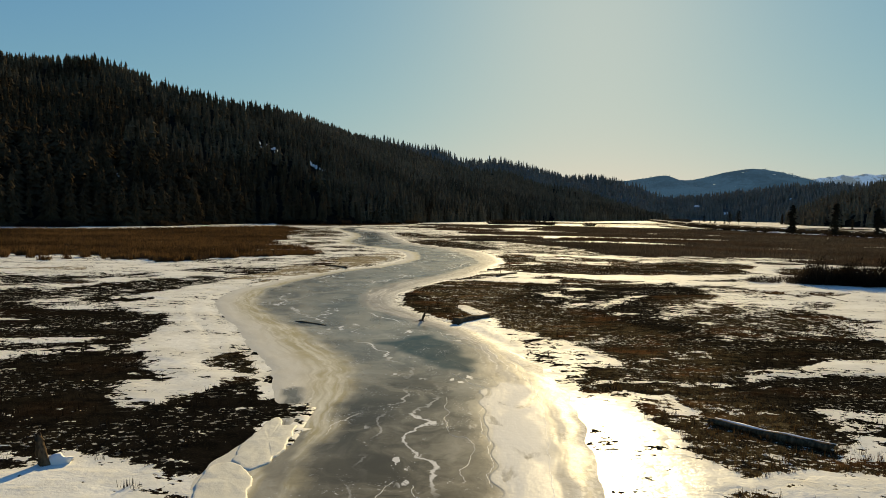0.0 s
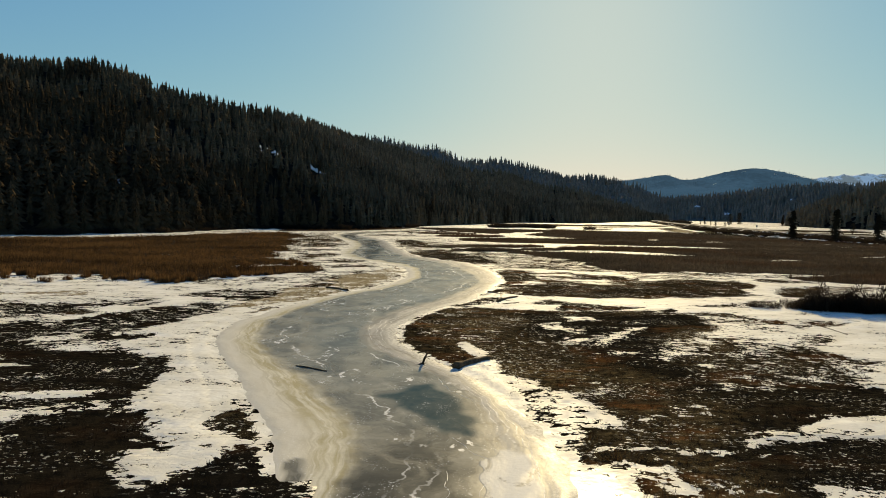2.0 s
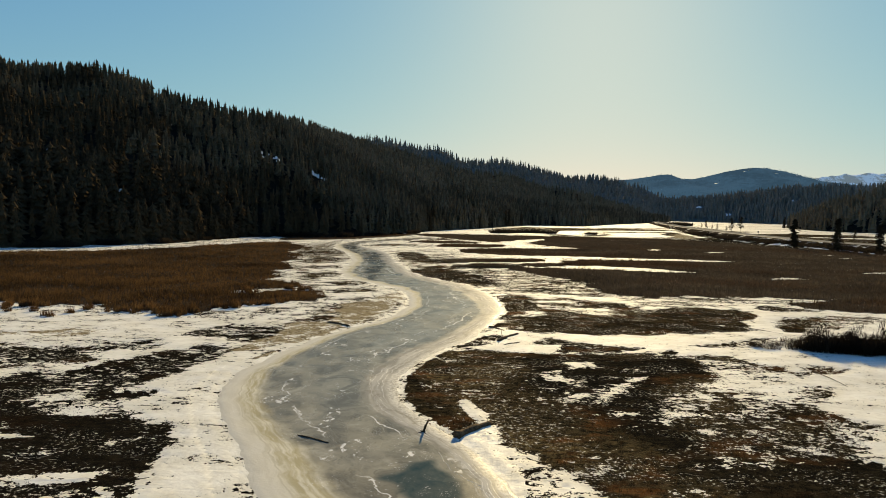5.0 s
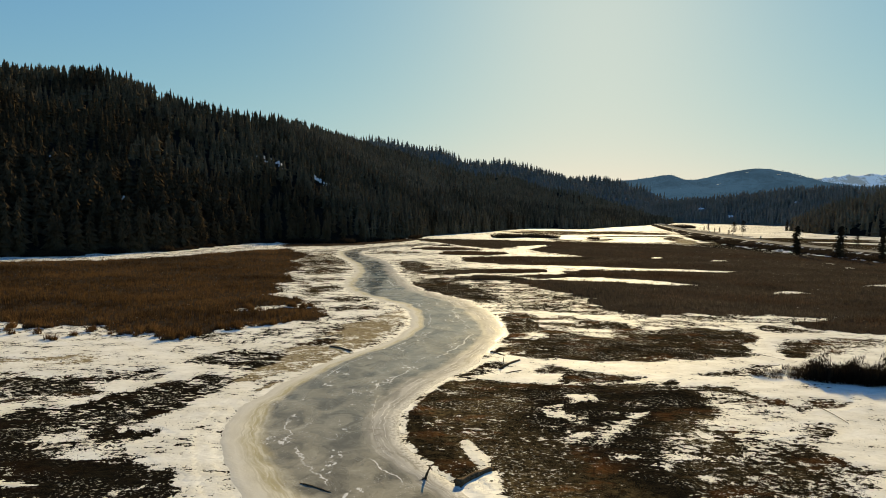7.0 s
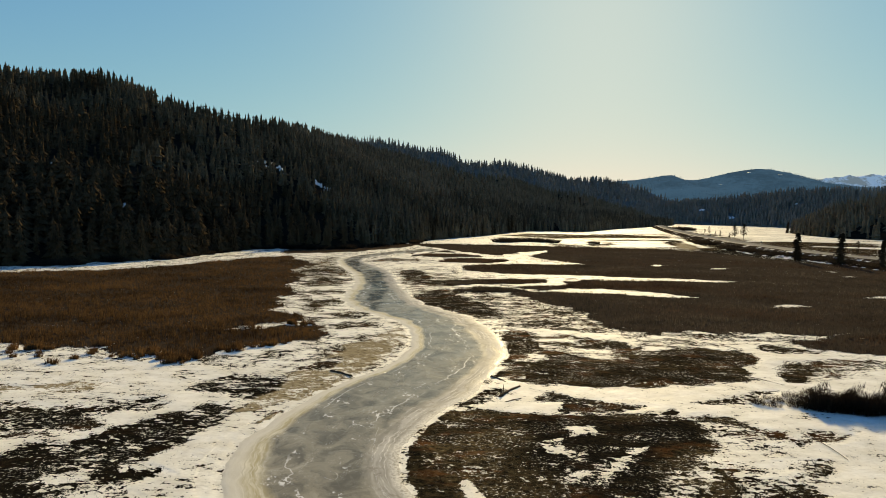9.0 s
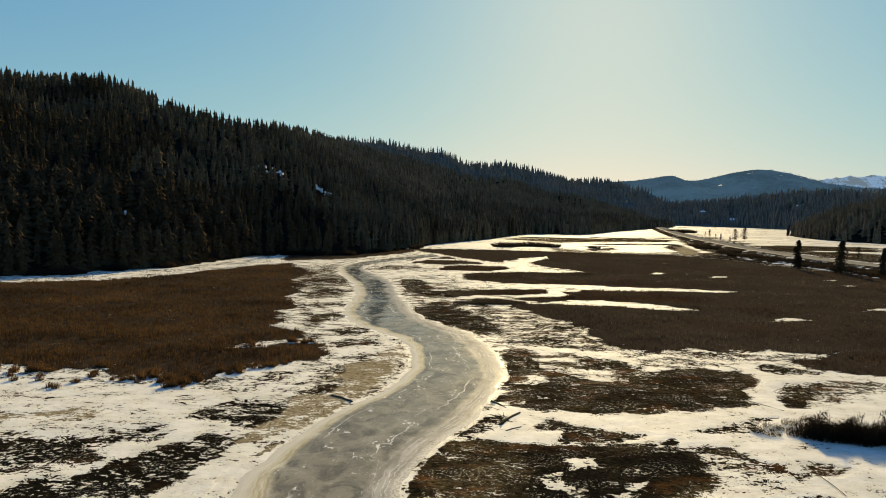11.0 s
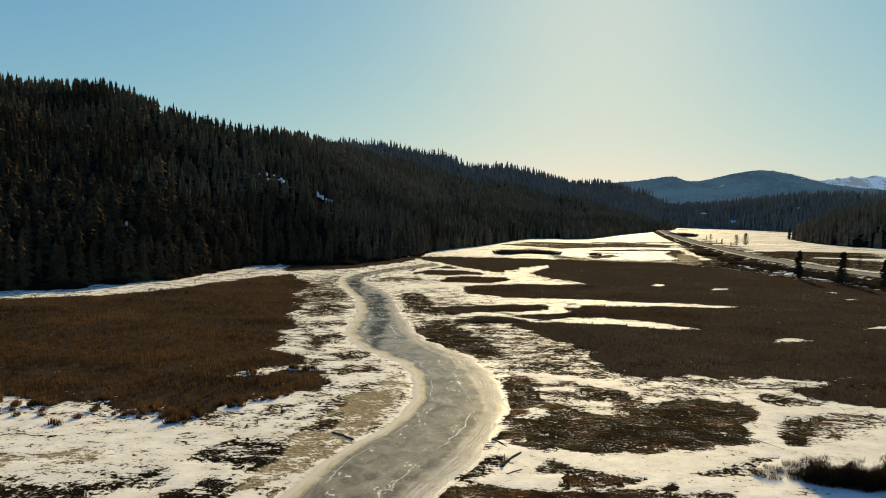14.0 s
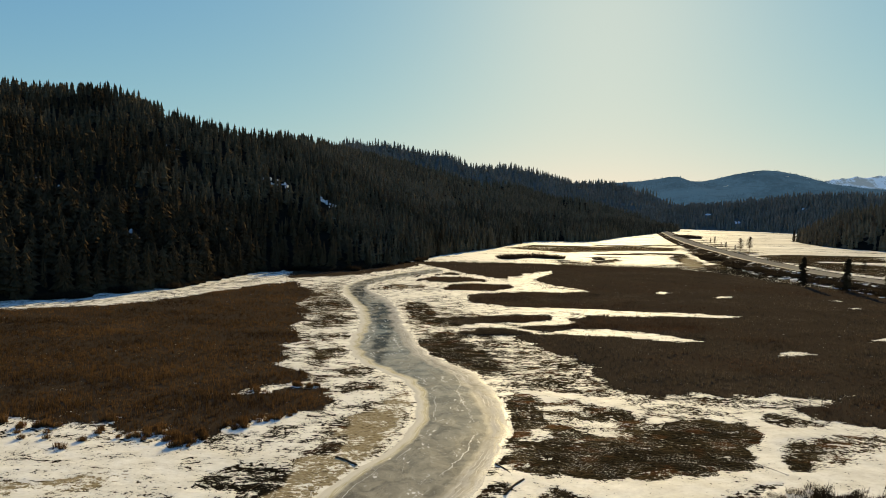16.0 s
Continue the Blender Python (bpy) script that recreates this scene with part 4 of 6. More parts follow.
def reed_material(name, dark, light, rust=None):
    m = Mat(name, 0.7)
    tone = m.math("ADD", m.math("ADD", m.math("MULTIPLY", m.noise(0.06, 4, 0.6), 0.75), m.math("MULTIPLY", m.noise(0.55, 5, 0.7), 0.45)), m.math("MULTIPLY", m.island(), 0.25))
    col = m.mix(m.step(tone, 0.55, 0.92), dark, light)
    if rust:
        stand = m.math("ADD", m.math("MULTIPLY", m.noise(0.035, 4, 0.6, m.vec((0.4, 1, 1), (5, 2, 0)), 0.4), 0.8), m.math("MULTIPLY", m.noise(0.3, 4, 0.7), 0.2))
        col = m.mix(m.math("MULTIPLY", m.step(stand, 0.44, 0.60), 0.8), col, m.mix(m.step(tone, 0.6, 0.9), tuple(0.4 * c for c in rust), rust))
    m.set("Base Color", col)
    m.set("Specular IOR Level", 0.0)
    thin = m.n.new("ShaderNodeBsdfTranslucent")
    m.l.new(col, thin.inputs["Color"])
    both = m.n.new("ShaderNodeMixShader")
    both.inputs[0].default_value = 0.35
    m.l.new(m.b.outputs[0], both.inputs[1])
    m.l.new(thin.outputs[0], both.inputs[2])
    m.l.new(both.outputs[0], m.n["Material Output"].inputs["Surface"])
    return m.m


def asphalt_material():
    m = Mat("road_asphalt", 0.85)
    g = m.noise(0.5, 6, 0.6)
    m.set("Base Color", m.mix(m.step(g, 0.35, 0.7), (0.20, 0.185, 0.15), (0.29, 0.27, 0.215)))
    m.set("Specular IOR Level", 0.0)
    return m.m


def rock_material():
    m = Mat("riprap_stone", 0.8)
    g = m.noise(1.2, 6, 0.65)
    m.set("Base Color", m.mix(g, (0.06, 0.055, 0.05), (0.20, 0.19, 0.17)))
    m.bump(g, 0.6, 0.1)
    return m.m


def snow_material(name="packed_snow", dark=(0.70, 0.68, 0.63), light=(0.86, 0.85, 0.82)):
    m = Mat(name, 0.6)
    g = m.noise(1.5, 5, 0.6)
    m.set("Base Color", m.mix(g, dark, light))
    m.bump(g, 0.5, 0.08)
    return m.m


def bank_material():
    """Brown earth and dead grass of a road bank with old snow in patches."""
    m = Mat("bank_earth", 0.9)
    earth = m.mix(m.step(m.noise(0.6, 6, 0.65), 0.35, 0.65), (0.015, 0.012, 0.009), (0.065, 0.050, 0.031))
    old = m.step(m.math("ADD", m.math("MULTIPLY", m.noise(0.07, 4, 0.6), 0.6), m.math("MULTIPLY", m.noise(0.45, 5, 0.65), 0.5)), 0.62, 0.66)
    m.set("Base Color", m.mix(old, earth, (0.74, 0.70, 0.60)))
    m.set("Specular IOR Level", 0.0)
    m.bump(m.noise(0.9, 5, 0.65), 0.7, 0.3)
    return m.m


M_GROUND = ground_material("marsh_ground")
M_ICE = ice_material()
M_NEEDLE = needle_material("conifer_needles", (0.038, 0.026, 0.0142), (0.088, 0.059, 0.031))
# the same needles made paler, to paint in haze over the farther slope
M_NEEDLE_SLOPE = needle_material("hazed_slope_needles", (0.078, 0.058, 0.033), (0.15, 0.11, 0.063))
# far lighter than real needles: valley haze is put into the base colour
M_NEEDLE_MID = needle_material("hazed_mid_needles", (0.175, 0.155, 0.122), (0.26, 0.232, 0.185))
# paler still, with the haze over the hill's end and spur painted in
M_NEEDLE_SPUR = needle_material("hazed_spur_needles", (0.125, 0.095, 0.055), (0.225, 0.168, 0.10))
# near-black needles whose blue is all emitted haze
M_NEEDLE_FAR = needle_material("haze_glow_needles", (0.003, 0.006, 0.008), (0.008, 0.012, 0.014), (0.029, 0.076, 0.160), 0.92)
M_FLOOR = floor_material("forest_floor")
# soil lightened to match, haze again in the base colour
M_FLOOR_MID = floor_material("hazed_mid_floor", dark=(0.12, 0.117, 0.098), light=(0.18, 0.176, 0.148))
# the same emitted blue haze for the floor between the trees
M_FLOOR_FAR = floor_material("haze_glow_floor", (0.029, 0.076, 0.160), 0.92, 0.68)
M_BARK = bark_material("conifer_bark", (0.02, 0.015, 0.012), (0.08, 0.06, 0.045))
M_DRIFT = bark_material("driftwood", (0.050, 0.033, 0.018), (0.17, 0.11, 0.062))
M_REED = reed_material("dry_reed", (0.024, 0.0155, 0.0085), (0.155, 0.086, 0.037))
M_REED_DARK = reed_material("dark_reed", (0.034, 0.029, 0.0225), (0.126, 0.100, 0.074), (0.105, 0.058, 0.034))
M_STRAW = reed_material("pale_straw", (0.06, 0.032, 0.014), (0.21, 0.115, 0.05))
M_ROAD = asphalt_material()
M_ROCK = rock_material()
M_BANK = bank_material()
M_SNOW = snow_material()
M_CREAM = snow_material("cream_snow", (0.60, 0.555, 0.42), (0.74, 0.70, 0.57))


# ---- ground ----
def axis(lo, hi, step, far_lo, far_hi, grow=1.035, grow_lo=1.035):
    core = list(np.arange(lo, hi, step))
    a, d = hi, step
    while a < far_hi:
        core.append(a)
        d *= grow
        a += d
    a, d = lo, step
    while a > far_lo:
        d *= grow_lo
        a -= d
        core.insert(0, a)
    return np.array(core)


def fields(x, y):
    """Bed height, snow cover, grass warmth and reed density of the marsh at (x, y)."""
    ice = inside(x, y, CREEK_OUT, 10)
    wob = waves(x, y, 9, 3) * 0.9 + waves(x, y, 3.1, 4) * 0.45
    reed = np.zeros(x.shape)
    for bed in (REED_LEFT, REED_RIGHT, REED_FAR, REED_ISLE, REED_ISLET, *REED_STRIPS):
        reed = np.maximum(reed, smooth(inside(x, y, bed) + wob * 1.5, -1.2, 1.4))
    cover = np.full(x.shape, 0.66) + waves(x, y, 14, 8) * 0.25
    cover = cover + smooth(y, 330, 420) * (0.8 * waves(x * 0.25, y, 34, 9) + 0.6 * waves(x * 0.3, y, 13, 10) + 0.25)
    warm = np.zeros(x.shape)
    for value, soft, kind, outline in ZONES:
        f = smooth(inside(x, y, outline) + wob * min(1, 0.2 + soft * 0.45), -soft * 0.8, soft * 0.8)
        cover = cover * (1 - f) + value * f
        if kind is not None:
            warm = warm * (1 - f) + f * kind
    cover = cover * (1 - reed) - 1.9 * reed
    for outline in POOLS:
        f = smooth(inside(x, y, outline) + wob * 0.6, -0.6, 0.8)
        cover, reed = cover * (1 - f) + 0.95 * f, reed * (1 - f)
    bare_bank = (x < 0) * (1 - smooth(y, 19.5, 22.5))  # black peat reaches the ice at the near bend
    shore = smooth(ice, -0.9, -0.2) * (1 - bare_bank)
    cover = cover * (1 - shore) + np.maximum(cover, 0.7) * shore
    z = waves(x, y, 17, 1) * 0.05 + waves(x, y, 5, 2) * 0.025 + np.clip(cover, -0.5, 1) * 0.02
    z = z * smooth(-ice, 0.4, 1.8) - 0.03 * smooth(ice, -0.8, -0.3) * (1 - bare_bank) - 0.5 * smooth(ice, -0.1, 1.0)
    return z, cover, warm, reed, ice


gx = axis(-45, 45, 0.25, -3600, 3600, 1.05, 1.05)
gy = axis(10, 90, 0.25, -1500, 4300, 1.026, 1.25)
GX, GY = np.meshgrid(gx, gy, indexing="ij")
gz, cover, warm, reed, ice_d = (a.reshape(GX.shape) for a in fields(GX.ravel(), GY.ravel()))
verts = np.stack([GX, GY, gz], -1).reshape(-1, 3)
icy = smooth(ice_d, -4.5, -0.5) * (0.25 + 0.75 * (1 - smooth(GY, 18, 23)) * (GX > 0))
tags = [("cover", cover), ("warm", warm), ("reed", reed), ("icy", icy)]
ground = new("ground", mesh_of("ground", verts, grid_faces(len(gx), len(gy)), M_GROUND, True, tags))
tagged(ground, "frozen marsh of dark peat and brown grass patched with snow", "ground", kind="structure")

# snow lying on the marsh, a crust some centimetres thick with torn edges
ix = np.where((gx > -70) & (gx < 70))[0]
iy = np.where((gy > 8) & (gy < 140))[0]
sx, sy = GX[np.ix_(ix, iy)], GY[np.ix_(ix, iy)]
sc, sz = cover[np.ix_(ix, iy)], gz[np.ix_(ix, iy)]
torn = sc + 0.6 * waves(sx * 0.6, sy, 2.3, 11) + 0.5 * waves(sx * 0.6, sy, 0.9, 12)
sz = sz + np.clip((torn - 0.1) * 0.05, -0.03, 0.014) - 0.09 * smooth(ice_d[np.ix_(ix, iy)], -1.7, -0.9)
faces = grid_faces(len(ix), len(iy))
faces = faces[(torn.ravel()[faces].min(1) > -0.15) & (ice_d[np.ix_(ix, iy)].ravel()[faces].max(1) < -0.5)]
rim_at = np.bincount(faces.ravel(), minlength=sz.size).reshape(sz.shape) < 4
sz = np.where(rim_at, gz[np.ix_(ix, iy)] - 0.05, sz)  # the edge of the crust goes down into the ground
used, faces = np.unique(faces, return_inverse=True)
snow = new("snow_cover", mesh_of("snow_cover", np.stack([sx, sy, sz], -1).reshape(-1, 3)[used], faces.reshape(-1, 4), M_GROUND, True,
                                 [("cover", sc.ravel()[used]), ("warm", warm[np.ix_(ix, iy)].ravel()[used]), ("reed", reed[np.ix_(ix, iy)].ravel()[used]), ("icy", icy[np.ix_(ix, iy)].ravel()[used])]))
tagged(snow, "thin wind-crusted snow with ragged melting edges on the marsh", "snow", kind="stuff")

# ---- creek ice ----
NV = 56
cu = np.linspace(0, 1, NV)
left, right = creek[:, None, 0:2], creek[:, None, 2:4]
span = np.linalg.norm(right - left, axis=2)
cross = (cu[None, :] * (span + 1.8) - 0.9) / span
cxy = left + (right - left) * cross[:, :, None]
d_left, d_right = cross * span, (1 - cross) * span
rim = smooth(np.minimum(d_left, d_right), -0.9, -0.1)
shelf_l, shelf_r = d_left / creek[:, None, 4], d_right / creek[:, None, 5]
cz = -0.03 + 0.022 * (1 - smooth(shelf_l, 0.1, 1.15)) + 0.022 * (1 - smooth(shelf_r, 0.1, 1.05)) + 0.012 * waves(cxy[..., 0], cxy[..., 1], 4, 21)
cz = cz * rim - 0.07 * (1 - rim)
MELT = [(-15.9, 150, 2.0, 9), (-8.4, 109.2, 1.8, 3.6)]
melt = np.zeros(cz.shape)
for ex, ey, ew, eh in MELT:
    r = np.hypot((cxy[..., 0] - ex) / ew, (cxy[..., 1] - ey) / eh) + 0.25 * waves(cxy[..., 0], cxy[..., 1], 2.5, 22)
    melt = np.maximum(melt, 0.4 * (1 - smooth(r, 0.4, 1.2)))
MELT_POOL = [(-2.7, 30), (-1.26, 32.3), (-0.42, 32.5), (0.9, 29.4), (1.44, 26.5), (1.26, 24.9), (0, 25.4), (-2.04, 29.2)]
pool = inside(cxy[..., 0].ravel(), cxy[..., 1].ravel(), MELT_POOL).reshape(cz.shape)
melt = np.maximum(melt, smooth(pool + 0.25 * waves(cxy[..., 0], cxy[..., 1], 1.5, 23), -0.3, 0.35))
RIME = [[(1.35, 22), (2.2, 23.4), (3.2, 23), (3.1, 18.3), (2.6, 13), (1.2, 12), (1.3, 16.4)]]
rime = np.zeros(cz.shape)
for outline in RIME:
    d = inside(cxy[..., 0].ravel(), cxy[..., 1].ravel(), outline).reshape(cz.shape)
    rime = np.maximum(rime, smooth(d + 0.2 * waves(cxy[..., 0], cxy[..., 1], 1.6, 25), -0.25, 0.3))
WET = [
    [(-32.4, 207.9), (-32, 226.1), (-20.8, 241.8), (-27.6, 214.4), (-26.9, 196.3), (-21.3, 175.5), (-21.7, 169.1), (-27.4, 188.2)],
    [(-23, 189.4), (-16.1, 187.6), (-11.65, 160), (-12.6, 147.3), (-16.5, 148.7), (-20.5, 164.9)],
    [(-16.6, 140.8), (-12.6, 147.3), (-12.4, 131.8), (-11.85, 115.7), (-13.3, 115.4), (-15.2, 126.8)],
]
wet = np.zeros(cz.shape)
for outline in WET:
    d = inside(cxy[..., 0].ravel(), cxy[..., 1].ravel(), outline).reshape(cz.shape)
    wet = np.maximum(wet, smooth(d + 0.7 * waves(cxy[..., 0], cxy[..., 1], 5, 24), -0.8, 0.9))
# thin clear ice over dark water, where the creek is nearest the shore
d = inside(cxy[..., 0].ravel(), cxy[..., 1].ravel(), [(-3.4, 8), (-3.2, 20), (-2.2, 25), (-0.4, 26), (1, 22), (1.2, 8)]).reshape(cz.shape)
wet = np.maximum(wet, 0.6 * smooth(d + 0.5 * waves(cxy[..., 0], cxy[..., 1], 3, 26), -0.8, 1.2))
BAYS = [
    [(-5.23, 21.8), (-4.79, 22.6), (-4.29, 20.5), (-4.18, 19.1), (-4.21, 18.2), (-4.45, 18.2), (-4.73, 19.1), (-4.95, 20.5)],
    [(-4.26, 15.7), (-3.91, 16.4), (-3.91, 17.6), (-3.58, 17.9), (-3.5, 15.8), (-3.37, 14.1), (-3.33, 13), (-3.89, 13), (-3.92, 14.1)],
]
bay = np.zeros(cz.shape)
for outline in BAYS:
    d = inside(cxy[..., 0].ravel(), cxy[..., 1].ravel(), outline).reshape(cz.shape)
    bay = np.maximum(bay, smooth(d + 0.08 * waves(cxy[..., 0], cxy[..., 1], 1.2, 27), -0.12, 0.12))
mids = (creek[:, 0:2] + creek[:, 2:4]) / 2
along_creek = np.repeat(np.concatenate([[0], np.cumsum(np.linalg.norm(np.diff(mids, axis=0), axis=1))])[:, None], NV, 1)
creek_ice = new("creek_ice", mesh_of("creek_ice", np.dstack([cxy, cz]).reshape(-1, 3), grid_faces(len(creek), NV), M_ICE, True,
                                     [("flow", along_creek), ("shelf_left", shelf_l), ("shelf_right", shelf_r), ("melt", melt), ("wet", wet), ("rime", rime), ("bay", bay)]))
tagged(creek_ice, "winding frozen creek of wet grey ice with cream shelf ice", "ice", kind="structure")


# ---- conifers ----
def crown_arrays(tiers, arms, seed, wide=0.17, low=0.08, leaf=0.5, core=True):
    """Drooping boughs in tiers round a dense core, for a tree of height 1: triangles."""
    rng = np.random.RandomState(seed)
    v, f = [], []
    for k in range(tiers):
        z = low + (0.96 - low) * (k + rng.uniform(-0.3, 0.3)) / tiers
        r = wide * (1 - z) ** 0.55 * rng.uniform(0.6, 1.2)
        for a in range(arms):
            t = 6.283 * (a + rng.uniform(-0.35, 0.35)) / arms + k * 1.3
            rr, droop = r * rng.uniform(0.55, 1.25), rng.uniform(0.0, 0.35)
            c, s, w = math.cos(t), math.sin(t), rr * leaf * rng.uniform(0.8, 1.24)
            zz = z + rng.uniform(-0.025, 0.025)
            tip = (rr * c, rr * s, zz - (0.65 + droop) * rr)
            p = (0.55 * rr * c - w * s, 0.55 * rr * s + w * c, zz - 0.75 * rr)
            q = (0.55 * rr * c + w * s, 0.55 * rr * s - w * c, zz - 0.75 * rr)
            n = len(v)
            v += [(0, 0, zz + 0.035), p, tip, q]
            f += [(n, n + 1, n + 2), (n, n + 2, n + 3)]
    n = len(v)
    for k, z in enumerate((low, 0.45, 0.85) if core else ()):
        for a in range(4):
            rr, t = wide * 0.5 * (1 - z) ** 0.75 * rng.uniform(0.6, 1.2), 1.5708 * a + k * 0.6
            v.append((rr * math.cos(t), rr * math.sin(t), z + rng.uniform(-0.05, 0.05)))
            if k:
                b, c = n + 4 * k, n + 4 * (k - 1)
                f += [(c + a, c + (a + 1) % 4, b + a), (c + (a + 1) % 4, b + (a + 1) % 4, b + a)]
    if core:
        v.append((0, 0, 1.0))
        f += [(n + 8 + a, n + 8 + (a + 1) % 4, n + 12) for a in range(4)]
    return np.array(v), np.array(f)


def trunk_mesh(name, material, radius=0.012, top=0.9, sides=7):
    a = np.arange(sides) * 6.283 / sides
    rings = [(0.0, 1.5), (0.03, 1.0), (0.3, 0.8), (top, 0.15)]
    v = np.concatenate([np.stack([np.cos(a) * radius * w, np.sin(a) * radius * w, np.full(sides, z)], 1) for z, w in rings])
    f = [(r * sides + i, r * sides + (i + 1) % sides, (r + 1) * sides + (i + 1) % sides, (r + 1) * sides + i) for r in range(len(rings) - 1) for i in range(sides)]
    return mesh_of(name, v, f, material, True)


def planted(name, places, heights, templates, material, seed, girth=(0.8, 1.3)):
    """One mesh of many trees: templates scaled, turned and set at the places."""
    rng = np.random.RandomState(seed)
    vs, fs, n = [], [], 0
    pick = rng.randint(0, len(templates), len(places))
    for k, (tv, tf) in enumerate(templates):
        sel = np.where(pick == k)[0]
        a, w = rng.uniform(0, 6.283, len(sel)), rng.uniform(*girth, len(sel))
        h = heights[sel]
        c, s = np.cos(a)[:, None], np.sin(a)[:, None]
        x = (tv[None, :, 0] * c - tv[None, :, 1] * s) * (h * w)[:, None] + places[sel, 0:1]
        y = (tv[None, :, 0] * s + tv[None, :, 1] * c) * (h * w)[:, None] + places[sel, 1:2]
        z = tv[None, :, 2] * h[:, None] + places[sel, 2:3]
        vs.append(np.stack([x, y, z], -1).reshape(-1, 3))
        fs.append((tf[None] + (np.arange(len(sel)) * len(tv))[:, None, None]).reshape(-1, 3) + n)
        n += len(sel) * len(tv)
    return mesh_of(name, np.vstack(vs), np.vstack(fs), material)


def loft(foot, ridge, nu, nv, back, rough, seed, bulge=0.85):
    """Hillside from a foot line up to a ridge line (x, y, z) and a way down behind it: an (nu, nv, 3) grid and v at the ridge."""
    lo, hi = spline(foot, nu), spline(ridge, nu)
    v = np.linspace(0, 1.45, nv)
    xy = lo[:, None, :2] + (hi[:, None, :2] - lo[:, None, :2]) * v[None, :, None]
    up = np.where(v < 1, np.clip(v, 0, 1) ** bulge, 1 - (v - 1) * back)
    z = hi[:, None, 2] * up[None, :] - 1.0 * (v < 0.01)[None, :]
    z = z + rough * waves(xy[..., 0], xy[..., 1], 110, seed) * smooth(v, 0.02, 0.3)[None, :] + 0.5 * rough * waves(xy[..., 0], xy[..., 1], 37, seed + 1) * smooth(v, 0.02, 0.2)[None, :]
    return np.dstack([xy, z])


def on_grid(g, u, v):
    nu, nv = g.shape[:2]
    a, b = u * (nu - 1), v * (nv - 1)
    i, j = np.minimum(a.astype(int), nu - 2), np.minimum(b.astype(int), nv - 2)
    fa, fb = (a - i)[:, None], (b - j)[:, None]
    return (g[i, j] * (1 - fa) + g[i + 1, j] * fa) * (1 - fb) + (g[i, j + 1] * (1 - fa) + g[i + 1, j + 1] * fa) * fb


def scatter(g, n, seed, thin=None, v_max=0.80, u_min=0.0):
    """n places on a lofted hill, evenly by area, thinned by distance."""
    rng = np.random.RandomState(seed)
    du = np.linalg.norm(np.diff(g[..., :2], axis=0)[:, :-1], axis=2)
    dv = np.linalg.norm(np.diff(g[..., :2], axis=1)[:-1], axis=2)
    area = du * dv
    if thin:
        area = area / np.maximum(thin, np.hypot(g[:-1, :-1, 0], g[:-1, :-1, 1])) ** 1.2
    area[:, int(v_max * area.shape[1]):] = 0
    area[:int(u_min * area.shape[0])] = 0
    cell = rng.choice(area.size, n, p=(area / area.sum()).ravel())
    i, j = np.unravel_index(cell, area.shape)
    p = on_grid(g, (i + rng.rand(n)) / (g.shape[0] - 1), (j + rng.rand(n)) / (g.shape[1] - 1))
    open_at = np.zeros(n, bool)
    for x, y, r in GLADES:
        open_at |= (np.abs(p[:, 0] - x) < r * 1.3) & (p[:, 1] < y + r) & (p[:, 1] > y - r * (3.0 if 1000 < y < 2000 else 1.8))
    for x, y, length, half in GAPS:
        down = (p[:, 0] - x) * 0.45 - (p[:, 1] - y) * 0.89
        open_at |= (down > -3) & (down < length) & (np.abs((p[:, 0] - x) * 0.89 + (p[:, 1] - y) * 0.45) < half)
    return p[~open_at]


# gaps in the woods, where snow shows; long ones run downhill: place, length, half width
GAPS = [(-112.6, 228.7, 17, 4.0), (-91.4, 359.1, 22, 4.5), (-70.2, 360.7, 20, 4.0)]
NEAR_GLADES = [(-158.4, 256.6, 1.5), (-112.6, 228.7, 3.2), (-108.5, 231, 2.4), (-91.4, 359.1, 3.4), (-70.2, 360.7, 3.0), (-66, 363, 1.6), (-149.4, 359.7, 1.4), (-97, 352.4, 2.2), (-103, 354, 1.5)]
GLADES = NEAR_GLADES + [(526, 1382, 10), (556, 1308, 8), (659, 1260, 7), (1931, 4003, 20), (1637, 4026, 16), (1889, 4176, 16), (1990, 4020, 14), (2050, 3990, 15)]
FAR_TREES = [crown_arrays(8, 4, s, w, 0.05, 0.42) for s, w in enumerate((0.20, 0.24, 0.28, 0.22, 0.26, 0.18))]
FINE_TREES = [crown_arrays(15, 7, s, 0.25, 0.04, 0.36) for s in range(30, 35)]
MID_TREES = [crown_arrays(6, 4, s, 0.22, 0.03, 0.5) for s in range(10, 14)]
TINY_TREES = [crown_arrays(3, 4, s, 0.2, core=False) for s in range(20, 23)]

# wooded hill that runs along the marsh
HILL_FOOT = [(-210, -120), (-162, 90), (-118.2, 171), (-90.6, 211.8), (-84, 245.4), (-71.4, 277.2), (-48.6, 283.8), (-27.6, 319.8), (-6.6, 391.2), (28.2, 474.6), (70.8, 597), (127.8, 627.6), (196.2, 772.2), (300, 972), (372, 1110)]
HILL_RIDGE = [(-480, 0, 114), (-384, 360, 111.6), (-291.6, 451.2, 100.5), (-228, 444, 95.6), (-179.4, 425.4, 80.4), (-135, 433.2, 70.6), (-114, 540, 75.2), (-65.4, 750, 75.0), (-4.2, 840, 64.6), (72, 900, 57.6), (151.2, 1020, 48), (234, 1080, 37.2), (305.4, 1140, 25.2), (364.2, 1176, 7.2), (408, 1200, 2.4)]
hill = loft(HILL_FOOT, HILL_RIDGE, 160, 60, 1.1, 2.4, 31)
hill_ob = new("hillside", mesh_of("hillside", hill.reshape(-1, 3), grid_faces(160, 60), M_FLOOR, True))
tagged(hill_ob, "steep forest floor of a hill with thin snow spots", "hill", kind="structure")
